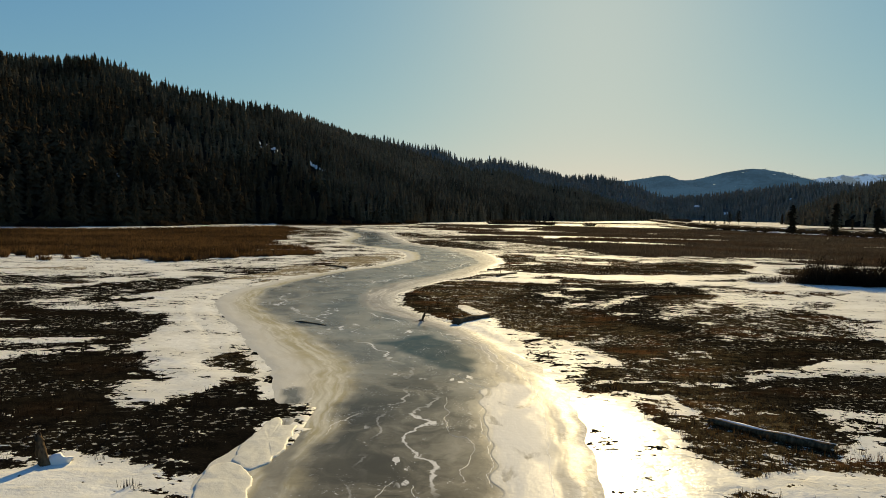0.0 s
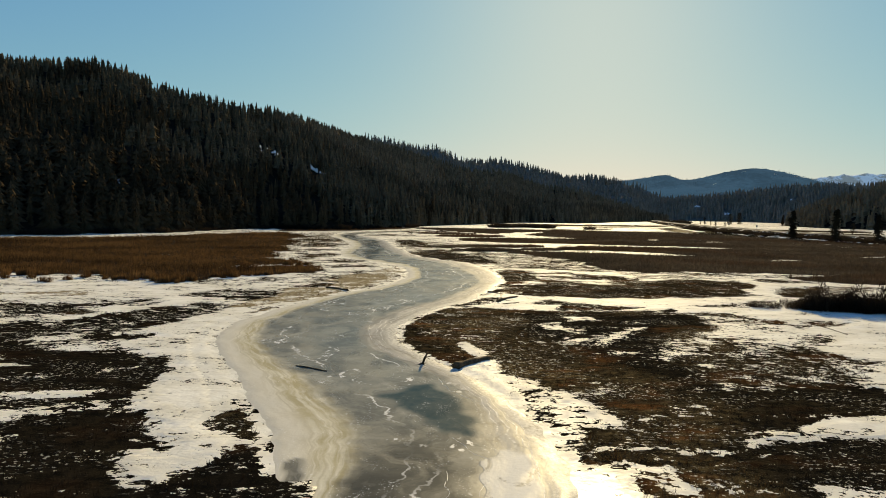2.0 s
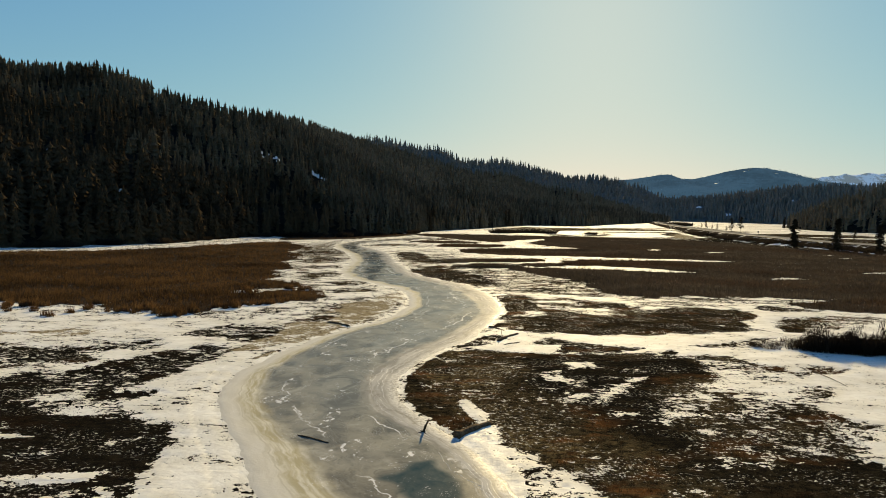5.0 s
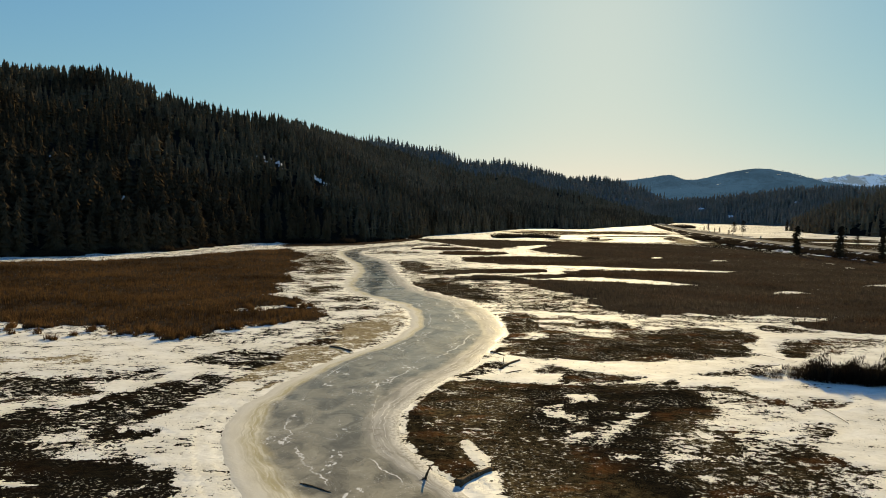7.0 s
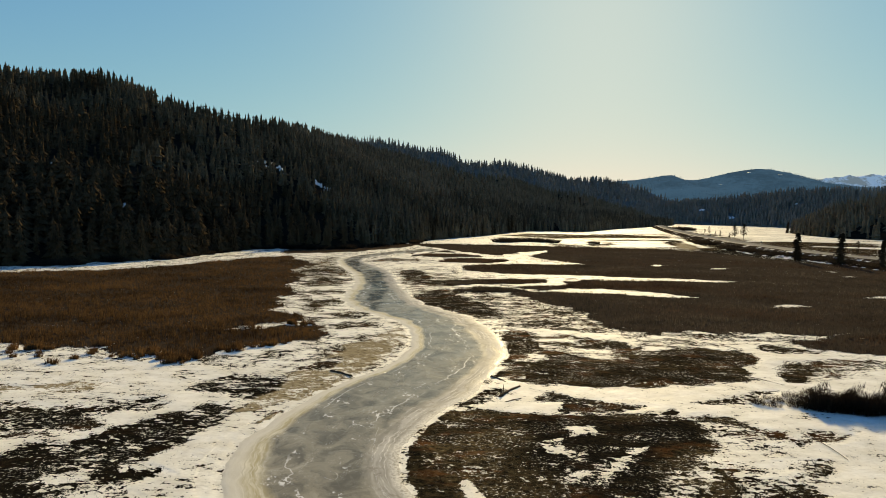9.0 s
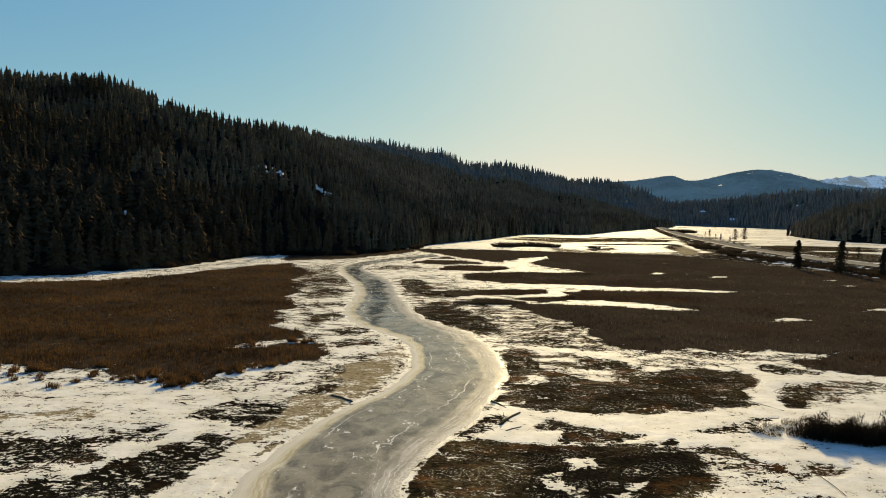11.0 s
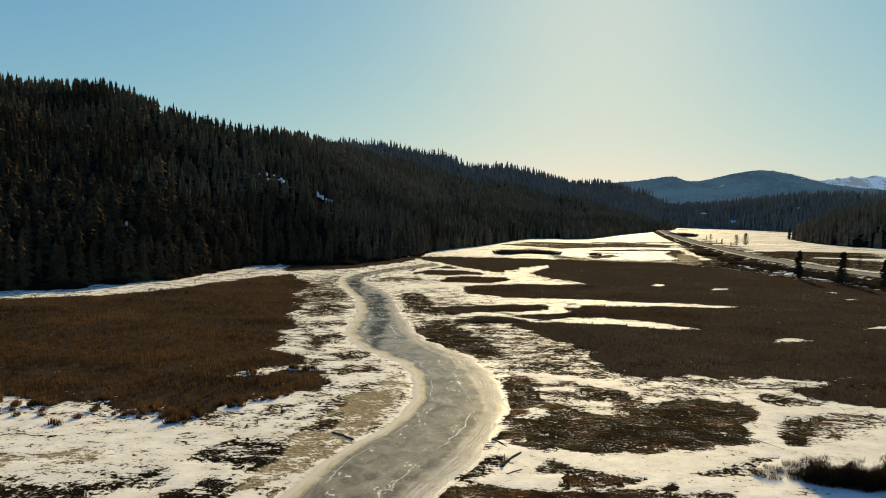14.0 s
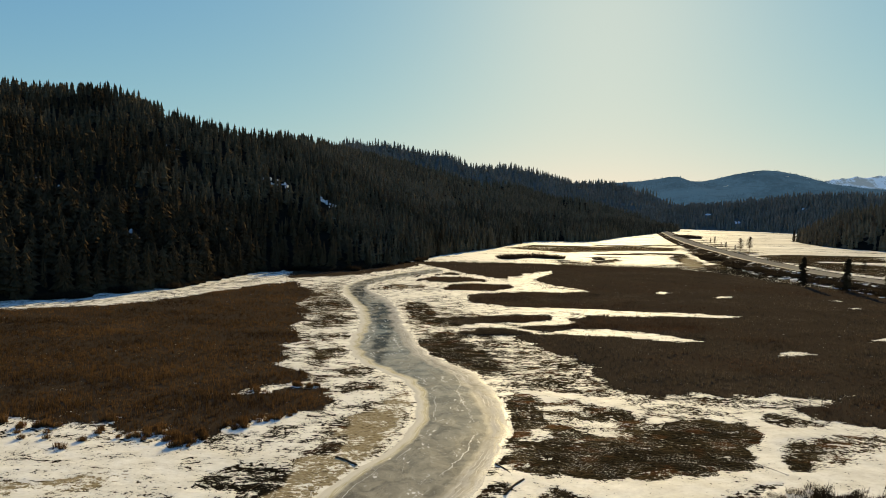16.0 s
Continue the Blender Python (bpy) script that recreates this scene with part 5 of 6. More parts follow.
spots = scatter(hill, 15000, 32, 198, 0.74)
rng = np.random.RandomState(33)
tall = rng.uniform(7.5, 10.5, len(spots)) * np.where(rng.rand(len(spots)) < 0.06, 1.25, 1.0)
near = np.argsort(np.hypot(spots[:, 0], spots[:, 1]))
tall[near[:2400]] *= 1.3
rest = near[2400:]
# farther trees take paler needles, which stand in for haze
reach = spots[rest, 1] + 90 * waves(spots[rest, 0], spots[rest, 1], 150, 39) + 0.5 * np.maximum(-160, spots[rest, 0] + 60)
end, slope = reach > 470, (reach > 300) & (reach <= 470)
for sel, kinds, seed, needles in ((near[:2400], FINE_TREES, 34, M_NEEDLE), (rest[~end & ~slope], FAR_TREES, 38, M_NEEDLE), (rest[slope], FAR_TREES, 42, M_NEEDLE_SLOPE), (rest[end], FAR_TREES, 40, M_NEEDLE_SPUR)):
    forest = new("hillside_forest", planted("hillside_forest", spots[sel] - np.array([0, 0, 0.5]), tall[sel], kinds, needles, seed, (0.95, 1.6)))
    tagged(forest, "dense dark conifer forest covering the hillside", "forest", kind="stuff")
spots = scatter(hill, 1600, 35, 198, 0.2, 0.5)
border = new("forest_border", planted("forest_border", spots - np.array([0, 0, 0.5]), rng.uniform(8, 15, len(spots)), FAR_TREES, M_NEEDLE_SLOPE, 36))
tagged(border, "dark conifers along the foot of the hill", "forest", kind="stuff")

# trees of the forest edge, each a thing of its own
EDGE_CROWNS = [mesh_of("crown", *crown_arrays(n, 7, s, w, lo, 0.24, core=False), M_NEEDLE) for n, s, w, lo in ((30, 41, 0.15, 0.05), (22, 42, 0.17, 0.1), (18, 43, 0.14, 0.06), (24, 44, 0.19, 0.12), (16, 45, 0.16, 0.14), (28, 46, 0.16, 0.03))]
EDGE_CROWNS += [mesh_of("crown", *crown_arrays(n, 6, s, w, lo, 0.36, core=False), M_NEEDLE) for n, s, w, lo in ((26, 47, 0.15, 0.08), (22, 48, 0.17, 0.12), (16, 49, 0.20, 0.22))]
TRUNK = trunk_mesh("trunk", M_BARK)


def ragged_crown(boughs, seed, wide, low, round_top=0.0):
    """Thin uneven boughs hung with small sprays, with gaps between, for a tree of height 1: triangles."""
    r = np.random.RandomState(seed)
    v, f = [], []
    gaps = r.uniform(0.35, 1.15, (9, 5))
    for k in range(boughs):
        z = low + (0.98 - low) * (k + r.rand()) / boughs
        a = r.uniform(0, 6.283)
        shape = (1 - z) ** 0.62 * (1 - round_top) + round_top * math.sin(math.pi * min(1, (z - low * 0.6) / (1.08 - low * 0.6)))
        reach = wide * shape * gaps[int(z * 8.99), int(a / 6.284 * 5)] * r.uniform(0.75, 1.15) + 0.012
        c, s = math.cos(a), math.sin(a)
        for u in np.arange(0.25, 1.01, 0.25):
            d, w, h = reach * u, r.uniform(0.018, 0.034), z + reach * (0.12 * u - 0.38 * u * u) + r.uniform(-0.012, 0.012)
            for _ in range(2):
                n, b = len(v), r.uniform(0, 6.283)
                x, y = d * c + r.uniform(-0.012, 0.012), d * s + r.uniform(-0.012, 0.012)
                v += [(x - w * math.cos(b), y - w * math.sin(b), h + r.uniform(-0.012, 0.004)), (x + w * math.cos(b), y + w * math.sin(b), h + r.uniform(-0.012, 0.004)), (x + r.uniform(-0.01, 0.01), y + r.uniform(-0.01, 0.01), h + r.uniform(0.012, 0.03))]
                f.append((n, n + 1, n + 2))
    return np.array(v), np.array(f)


EDGE_CROWNS += [mesh_of("crown", *ragged_crown(n, q, w, lo, top), M_NEEDLE) for n, q, w, lo, top in ((170, 141, 0.17, 0.04, 0.0), (190, 142, 0.19, 0.02, 0.15), (160, 143, 0.16, 0.06, 0.1), (110, 144, 0.34, 0.30, 1.0), (90, 145, 0.30, 0.25, 1.0))]


def conifer(x, y, z, height, kind, turn, label, group, wide=1.0):
    base = new("conifer_tree")
    base.matrix_world = pose(x, y, z, 0, 0, turn) @ Matrix.Diagonal((height * wide, height * wide, height, 1))
    part("trunk", TRUNK, base)
    part("crown", EDGE_CROWNS[kind], base)
    return tagged(base, label, "tree", group)


edge = spline(HILL_FOOT[1:11], 900)
step_at = np.concatenate([[0], np.cumsum(np.linalg.norm(np.diff(edge, axis=0), axis=1))])
s_at, n_edge = 0.0, 0
while s_at < step_at[-1] - 5 and n_edge < 290:
    i = int(np.searchsorted(step_at, s_at))
    way = edge[min(i + 3, 899)] - edge[max(i - 3, 0)]
    side = np.array([-way[1], way[0]]) / (np.linalg.norm(way) + 1e-6)
    p = edge[i] + side * rng.uniform(-1.0, 8.0)
    h = rng.uniform(7, 17)
    conifer(p[0], p[1], -0.3, h, rng.randint(6), rng.uniform(0, 360), "dark green conifer with drooping boughs at the forest edge", "forest edge conifers")
    s_at += rng.uniform(1.0, 3.2) * (1 + s_at / 300)
    n_edge += 1

# hazier ridge behind it, the haze painted into its base colours
BACK_FOOT = [(-300, 900), (-90, 1140), (90, 1230), (240, 1290), (390, 1350), (540, 1380)]
BACK_RIDGE = [(-236.4, 1500, 171), (-109.8, 1500, 157.2), (58.2, 1560, 127.8), (184.2, 1620, 121.2), (305.4, 1680, 96), (456.6, 1740, 97.2)]
back = loft(BACK_FOOT, BACK_RIDGE, 60, 30, 0.8, 5.0, 51)
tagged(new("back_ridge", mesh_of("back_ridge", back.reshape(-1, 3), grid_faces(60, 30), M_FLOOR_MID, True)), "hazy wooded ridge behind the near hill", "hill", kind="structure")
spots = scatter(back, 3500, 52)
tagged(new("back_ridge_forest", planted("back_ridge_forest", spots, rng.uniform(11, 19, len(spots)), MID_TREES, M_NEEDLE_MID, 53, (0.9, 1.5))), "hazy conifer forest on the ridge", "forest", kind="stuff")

# wooded hills across the valley, with haze painted into their base colours
MID_FOOT = [(336, 1290), (420, 1308), (555.6, 1260), (600, 1170), (660, 1080), (780, 960)]
MID_RIDGE = [(414, 1470, 30), (521.4, 1470, 39.6), (576, 1440, 48), (654, 1380, 58.8), (696, 1320, 63.6), (870, 1290, 72)]
mid = loft(MID_FOOT, MID_RIDGE, 60, 30, 0.8, 3.0, 54)
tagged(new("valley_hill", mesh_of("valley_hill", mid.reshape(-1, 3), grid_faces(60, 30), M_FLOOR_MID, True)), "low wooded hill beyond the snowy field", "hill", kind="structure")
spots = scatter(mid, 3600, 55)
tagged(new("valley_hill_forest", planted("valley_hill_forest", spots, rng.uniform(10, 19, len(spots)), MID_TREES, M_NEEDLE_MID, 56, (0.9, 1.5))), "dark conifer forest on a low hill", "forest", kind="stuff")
SPUR_FOOT = [(414, 798), (384, 738), (363, 636), (379.2, 579), (420, 516), (456, 420)]
SPUR_RIDGE = [(456, 840, 12), (480, 810, 25.2), (510, 768, 39.6), (540, 720, 46.8), (600, 660, 54), (660, 540, 54)]
spur = loft(SPUR_FOOT, SPUR_RIDGE, 50, 30, 0.8, 2.5, 57)
tagged(new("valley_spur", mesh_of("valley_spur", spur.reshape(-1, 3), grid_faces(50, 30), M_FLOOR, True)), "wooded spur at the edge of the snowy field", "hill", kind="structure")
spots = scatter(spur, 1800, 58)
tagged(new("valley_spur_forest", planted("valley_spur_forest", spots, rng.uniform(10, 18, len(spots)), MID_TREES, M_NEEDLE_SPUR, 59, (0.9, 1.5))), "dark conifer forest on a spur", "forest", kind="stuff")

# far backdrop at the valley's end: blue hills and snowy mountains, haze emitted as glow
FARHILL_FOOT = [(342, 3762), (912, 3648), (1368, 3477), (1596, 3363), (1938, 3306), (2223, 3249), (2508, 3192), (3078, 3078)]
FARHILL_RIDGE = [(655.2, 4797, 216.6), (1198.2, 4563, 242.4), (1428.6, 4329, 273), (1556.4, 4270.8, 242.4), (1906.2, 4212, 317.4), (2156.4, 4212, 296.4), (2352, 4212, 244.8), (2911.2, 4212, 205.2)]
farhill = loft(FARHILL_FOOT, FARHILL_RIDGE, 90, 30, 0.8, 4.0, 61, 0.7)
tagged(new("far_hills", mesh_of("far_hills", farhill.reshape(-1, 3), grid_faces(90, 30), M_FLOOR_FAR, True)), "wooded hills blue with haze at the end of the valley", "hill", kind="structure")
spots = scatter(farhill, 6000, 62)
tagged(new("far_forest", planted("far_forest", spots, rng.uniform(8, 17, len(spots)), TINY_TREES, M_NEEDLE_FAR, 63)), "far conifer forest blue with haze on rounded hills", "forest", kind="stuff")
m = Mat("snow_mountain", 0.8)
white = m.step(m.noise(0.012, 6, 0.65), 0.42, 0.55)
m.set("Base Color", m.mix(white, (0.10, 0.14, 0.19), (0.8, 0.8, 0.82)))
# bluish emission stands in for the haze in front of the mountains
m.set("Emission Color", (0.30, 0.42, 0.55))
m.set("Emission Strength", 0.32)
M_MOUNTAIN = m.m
peaks = loft([(2130, 4380), (2640, 4320), (3360, 4200), (4260, 4080)], [(2280, 4740, 264), (2550, 4740, 289.2), (2940, 4740, 331.2), (3540, 4740, 336)], 80, 30, 0.6, 8.0, 64, 1.0)
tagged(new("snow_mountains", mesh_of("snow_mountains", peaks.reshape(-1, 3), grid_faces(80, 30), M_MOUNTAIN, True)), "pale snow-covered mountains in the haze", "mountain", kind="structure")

# ---- reeds ----
def tuft_template(blades, seed, spread):
    rng = np.random.RandomState(seed)
    v, f = [], []
    for _ in range(blades):
        a, r, lean, h = rng.uniform(0, 6.283), spread * rng.rand(), rng.uniform(-0.3, 0.3), rng.uniform(0.6, 1.0)
        x, y, w, b = r * math.cos(a), r * math.sin(a), rng.uniform(0.018, 0.045), rng.uniform(0, 3.14)
        n = len(v)
        v += [(x - w * math.cos(b), y - w * math.sin(b), 0), (x + w * math.cos(b), y + w * math.sin(b), 0), (x + lean * 0.6, y + rng.uniform(-0.2, 0.2), h)]
        f += [(n, n + 1, n + 2)]
    return np.array(v), np.array(f)


REED_TUFTS = [tuft_template(8, 70 + s, 0.55) for s in range(6)]


def reed_bed(name, outline, n, seed, label, material):
    rng = np.random.RandomState(seed)
    o = np.array(outline)
    x, y = rng.uniform(o[:, 0].min() - 1, o[:, 0].max() + 1, n * 5), rng.uniform(o[:, 1].min() - 1, o[:, 1].max() + 1, n * 5)
    keep = rng.rand(len(x)) < np.clip((100 / np.maximum(60, y)) ** 1.5, 0, 1)
    x, y = x[keep], y[keep]
    z, c, w, r, d = fields(x, y)
    keep = np.where((r > 0.25) & (rng.rand(len(x)) < 0.35 + r) & (inside(x, y, outline) > -1.2))[0][:n]
    h = rng.uniform(0.45, 0.85, len(keep)) * (1 + 0.25 * waves(x[keep], y[keep], 15, 5))
    spots = np.stack([x[keep], y[keep], z[keep] - 0.03], 1)
    return tagged(new(name, planted(name, spots, h, REED_TUFTS, material, seed + 1)), label, "reeds", kind="stuff")


reed_bed("reed_bed", REED_LEFT, 30000, 81, "dense bed of dry brown reeds beside the snow", M_REED)
reed_bed("reed_bed", REED_RIGHT, 36000, 83, "wide bed of dark brown dry reeds cut by frozen channels", M_REED_DARK)
reed_bed("reed_bed", REED_ISLE, 2500, 87, "island of dark dry reeds between frozen pools", M_REED_DARK)
reed_bed("reed_bed", REED_ISLET, 1500, 89, "small island of dark dry reeds in the ice", M_REED_DARK)
for k, outline in enumerate(REED_STRIPS):
    reed_bed("reed_bed", outline, 1400, 90 + 2 * k, "strip of dark dry reeds between frozen channels", M_REED_DARK)
reed_bed("reed_bed", REED_FAR, 1500, 85, "narrow strip of reddish brown reeds below the forest", M_REED)


# ---- snowy clearings in the woods: hill, place, radius ----
def clearing(g, x, y, r, seed):
    k = np.hypot(g[..., 0] - x, g[..., 1] - y).argmin()
    i, j = np.unravel_index(k, g.shape[:2])
    i, j = min(max(i, 1), g.shape[0] - 2), min(max(j, 1), g.shape[1] - 2)
    du, dv = g[i + 1, j] - g[i - 1, j], g[i, j + 1] - g[i, j - 1]
    n = np.cross(du, dv)
    n = n / np.linalg.norm(n) * np.sign(n[2]) + (np.array([0, -0.5, 0.5]) if g is mid else np.array([0, 0.5, 1.0]))
    n = n / np.linalg.norm(n)
    du = du - n * (du @ n)
    e1 = du / np.linalg.norm(du)
    e2 = np.cross(n, e1)
    c = g[i, j] + (np.array([x, y]) - g[i, j, :2]) @ np.stack([e1[:2], e2[:2]]).T @ np.stack([e1, e2])
    t = np.arange(18) * 6.283 / 18
    q = np.random.RandomState(seed)
    rr = r * q.uniform(0.55, 1.15, 18)
    ring = c + np.cos(t)[:, None] * rr[:, None] * e1 * (0.9 if g is mid else 1.5) + np.sin(t)[:, None] * rr[:, None] * e2
    v = np.vstack([ring - n * 0.5, ring * 0.6 + c * 0.4 + n * (0.9 + 0.04 * r), [c + n * (1.2 + 0.04 * r)]])
    f = [(a, (a + 1) % 18, 18 + (a + 1) % 18) for a in range(18)] + [(a, 18 + (a + 1) % 18, 18 + a) for a in range(18)] + [(18 + a, 18 + (a + 1) % 18, 36) for a in range(18)]
    ob = new("snow_clearing", mesh_of("snow_clearing", v, f, M_SNOW, True))
    return tagged(ob, "small snowy clearing among dark conifers on a hill", "snow", "snowy clearings")


for k, (g, x, y, r) in enumerate([(hill, *p) for p in NEAR_GLADES] + [(mid, 526, 1382, 9), (mid, 556, 1308, 9), (mid, 659, 1260, 6), (farhill, 1931, 4003, 15), (farhill, 1990, 4020, 11), (farhill, 1637, 4026, 12), (farhill, 1889, 4176, 12), (farhill, 1850, 4130, 9), (farhill, 2050, 3990, 12), (farhill, 2110, 4010, 9)]):
    clearing(g, x, y, r * (0.3 if g is hill else 1.0), 300 + k)
# broken snow showing between the trunks round the nearer clearings
for k, (x, y, r) in enumerate(NEAR_GLADES):
    q = np.random.RandomState(340 + k)
    for n in range(9):
        clearing(hill, x + q.normal(0, 1.5 * r), y + q.normal(0, 1.0 * r), r * q.uniform(0.08, 0.26), 360 + 9 * k + n)

# ---- road across the valley ----
ROAD = [(342, 1092), (250.8, 741.6), (209.4, 562.8), (193.2, 469.2), (181.8, 408), (175.8, 346.8), (174, 317.4), (175.2, 297), (178.2, 278.4), (180, 240), (171, 120), (162, -180)]
line = spline(ROAD, 240)
way = np.gradient(line, axis=0)
way /= np.linalg.norm(way, axis=1)[:, None]
across = np.stack([way[:, 1], -way[:, 0]], 1)


def strip(name, offsets, material, label, category):
    """A long body of the given cross-section (sideways, up) along the road."""
    v = np.stack([np.column_stack([line + across * s, np.full(len(line), z)]) for s, z in offsets], 1)
    return tagged(new(name, mesh_of(name, v.reshape(-1, 3), grid_faces(len(line), len(offsets)), material, False)), label, category, kind="structure")


strip("road_embankment", [(-14, -0.2), (-8.2, 1.78), (8.2, 1.78), (14, -0.2)], M_BANK, "brown earth embankment with old snow under the highway", "embankment")
strip("road", [(-5.6, 1.80), (-5.6, 1.9), (0, 1.96), (5.6, 1.9), (5.6, 1.80)], M_ROAD, "pale two-lane highway curving through the valley", "road")
strip("road_shoulder", [(5.7, 1.8), (5.9, 1.93), (6.7, 1.9), (7.0, 1.75)], M_ROCK, "dark gravel shoulder along the highway", "road")


def box_mesh(name, sx, sy, sz, material, bevel=0.01):
    bm = bmesh.new()
    bmesh.ops.create_cube(bm, size=1)
    bmesh.ops.scale(bm, vec=(sx, sy, sz), verts=bm.verts)
    bmesh.ops.bevel(bm, geom=bm.edges[:], offset=bevel, segments=1, affect="EDGES")
    me = bpy.data.meshes.new(name)
    bm.to_mesh(me)
    bm.free()
    me.materials.append(material)
    return me


def plain(name, color, rough=0.6, metal=0.0):
    m = Mat(name, rough)
    g = m.noise(3, 4)
    m.set("Base Color", m.mix(g, tuple(c * 0.8 for c in color), color))
    m.set("Metallic", metal)
    return m.m


M_STEEL = plain("galvanised_steel", (0.35, 0.35, 0.34), 0.45, 0.8)
M_SIGN = plain("sign_back", (0.16, 0.16, 0.15), 0.5)
sign = new("road_sign")
sign_post, sign_plate = box_mesh("post", 0.09, 0.09, 2.6, M_STEEL), box_mesh("plate", 0.9, 0.04, 0.9, M_SIGN)
ob = part("post", sign_post, sign)
ob.location = (0, 0, 1.3)
ob = part("plate", sign_plate, sign, "grey back of a sign plate")
ob.location = (0, 0.06, 2.2)
tagged(sign, "small road sign on a steel post by the highway", "sign", "road signs")
SIGNS = [(192.6, 487.8), (185.4, 432), (174.6, 370.2)]
sign.matrix_world = pose(*SIGNS[0], 1.75, 0, 0, 12)
for x, y in SIGNS[1:]:
    copy_thing(sign, pose(x, y, 1.75, 0, 0, 8))

# lone trees by the road and on the far field: place, height, kind of crown
for x, y, h in [(141, 268.2, 12), (150, 253.8, 12.6), (220.2, 510.6, 11.4), (228.6, 514.2, 12.6), (246.6, 627.6, 8.4), (232.2, 567, 6), (226.2, 534, 4.8), (238.8, 594, 4.8), (255, 660, 5.4), (395.4, 774, 13.2), (391.2, 768, 10.8), (400.8, 777.6, 12), (207, 336, 7.2), (157.2, 240, 10.8), (180, 237, 14.4)]:
    conifer(x, y, -0.2, h, int(rng.choice([12, 13] if h < 9 or 500 < y < 530 else [9, 10, 11])), rng.uniform(0, 360), "lone dark conifer beside the valley highway", "roadside conifers", 1.45 if y < 300 else 0.8)


# ---- riprap, shrubs ----
def blob(seed, rough):
    r = np.random.RandomState(seed)
    bm = bmesh.new()
    bmesh.ops.create_icosphere(bm, subdivisions=2, radius=0.5)
    for v in bm.verts:
        v.co *= 1 + rough * noise.noise(v.co * 2.3 + Vector((seed * 3.1, 0, 0)))
        v.co.z *= 0.65
    me = bpy.data.meshes.new("rock")
    for q in bm.faces:
        q.smooth = True
    bm.to_mesh(me)
    bm.free()
    return me


rocks = [blob(s, 0.7) for s in range(4)]
for k, me in enumerate(rocks):
    me.materials.append(M_SNOW if k == 3 else M_ROCK)
for k in range(260):
    i = rng.randint(100, 208)
    side = rng.uniform(-27, -9)
    p, s = line[i] + across[i] * -side, rng.uniform(0.6, 1.9)
    z = max(0.0, 1.8 - (-side - 8) * 0.33)
    ob = new("boulder", rocks[3 if rng.rand() < 0.12 else rng.randint(3)])
    ob.matrix_world = pose(p[0], p[1], z + 0.1 * s, 0, 0, rng.uniform(0, 360)) @ Matrix.Diagonal((s, s * rng.uniform(0.6, 1.0), s * 0.8, 1))
    snowy = ob.data is rocks[3]
    tagged(ob, "rounded heap of old snow on the road bank" if snowy else "grey riprap boulder on the road embankment", "snow" if snowy else "boulder", "road bank heaps" if snowy else "riprap boulders")

# old snow lying in flat patches over the road bank
HEAP = blob(12, 0.9)
HEAP.materials.append(M_SNOW)
for k in range(240):
    i, off = rng.randint(105, 212), rng.uniform(9, 29)
    p, s = line[i] + across[i] * off, rng.uniform(0.5, 2.3)
    ob = new("snow_patch", HEAP)
    ob.matrix_world = pose(p[0], p[1], max(0.0, 1.8 - (off - 8) * 0.33) + 0.05, 0, 0, rng.uniform(-25, 25)) @ Matrix.Diagonal((s * 1.5, s, 0.5, 1))
    tagged(ob, "flat patch of old snow on the road bank", "snow", "road bank snow")


def brush_arrays(n, seed, spread, lean, width):
    """Upright dry stems and twigs of a clump of height 1."""
    r = np.random.RandomState(seed)
    v, f = [], []
    for _ in range(n):
        a, d = r.uniform(0, 6.283), spread * math.sqrt(r.rand())
        x, y, h = d * math.cos(a), d * math.sin(a), r.uniform(0.45, 1.0) * (1 - 0.35 * d / spread)
        b, w = r.uniform(0, 3.14), width * r.uniform(0.6, 1.4)
        tx, ty = x * (1 + lean) + r.uniform(-0.1, 0.1), y * (1 + lean) + r.uniform(-0.1, 0.1)
        n0 = len(v)
        v += [(x - w * math.cos(b), y - w * math.sin(b), -0.02), (x + w * math.cos(b), y + w * math.sin(b), -0.02),
              ((x + tx) / 2 + w * 0.8 * math.cos(b), (y + ty) / 2 + w * 0.8 * math.sin(b), h * 0.55), (tx, ty, h)]
        f += [(n0, n0 + 1, n0 + 2), (n0, n0 + 2, n0 + 3)]
    return np.array(v), np.array(f)


def thicket_arrays(stems, twigs, seed, spread):
    """A dense bush of height 1: uneven upright stems and many short crossing twigs."""
    r = np.random.RandomState(seed)
    v, f = brush_arrays(stems, seed, spread, 0.35, 0.016)
    lump = r.uniform(0.55, 1.0, (5, 5))
    v, f = [tuple(q) for q in v], [tuple(q) for q in f]
    for _ in range(twigs):
        a, d = r.uniform(0, 6.283), spread * 1.15 * math.sqrt(r.rand())
        x, y = d * math.cos(a), d * math.sin(a)
        top = lump[int((x / spread / 1.2 + 1) * 2.49), int((y / spread / 1.2 + 1) * 2.49)] * (1 - 0.45 * (d / spread / 1.15) ** 2)
        z, t, e, w = top * r.rand() ** 0.7, r.uniform(0, 6.283), r.uniform(0.05, 0.16), r.uniform(0.008, 0.022)
        n = len(v)
        v += [(x - w * math.sin(t), y + w * math.cos(t), z), (x + w * math.sin(t), y - w * math.cos(t), z), (x + e * 0.7 * math.cos(t), y + e * 0.7 * math.sin(t), z + e)]
        f.append((n, n + 1, n + 2))
    return np.array(v), np.array(f)


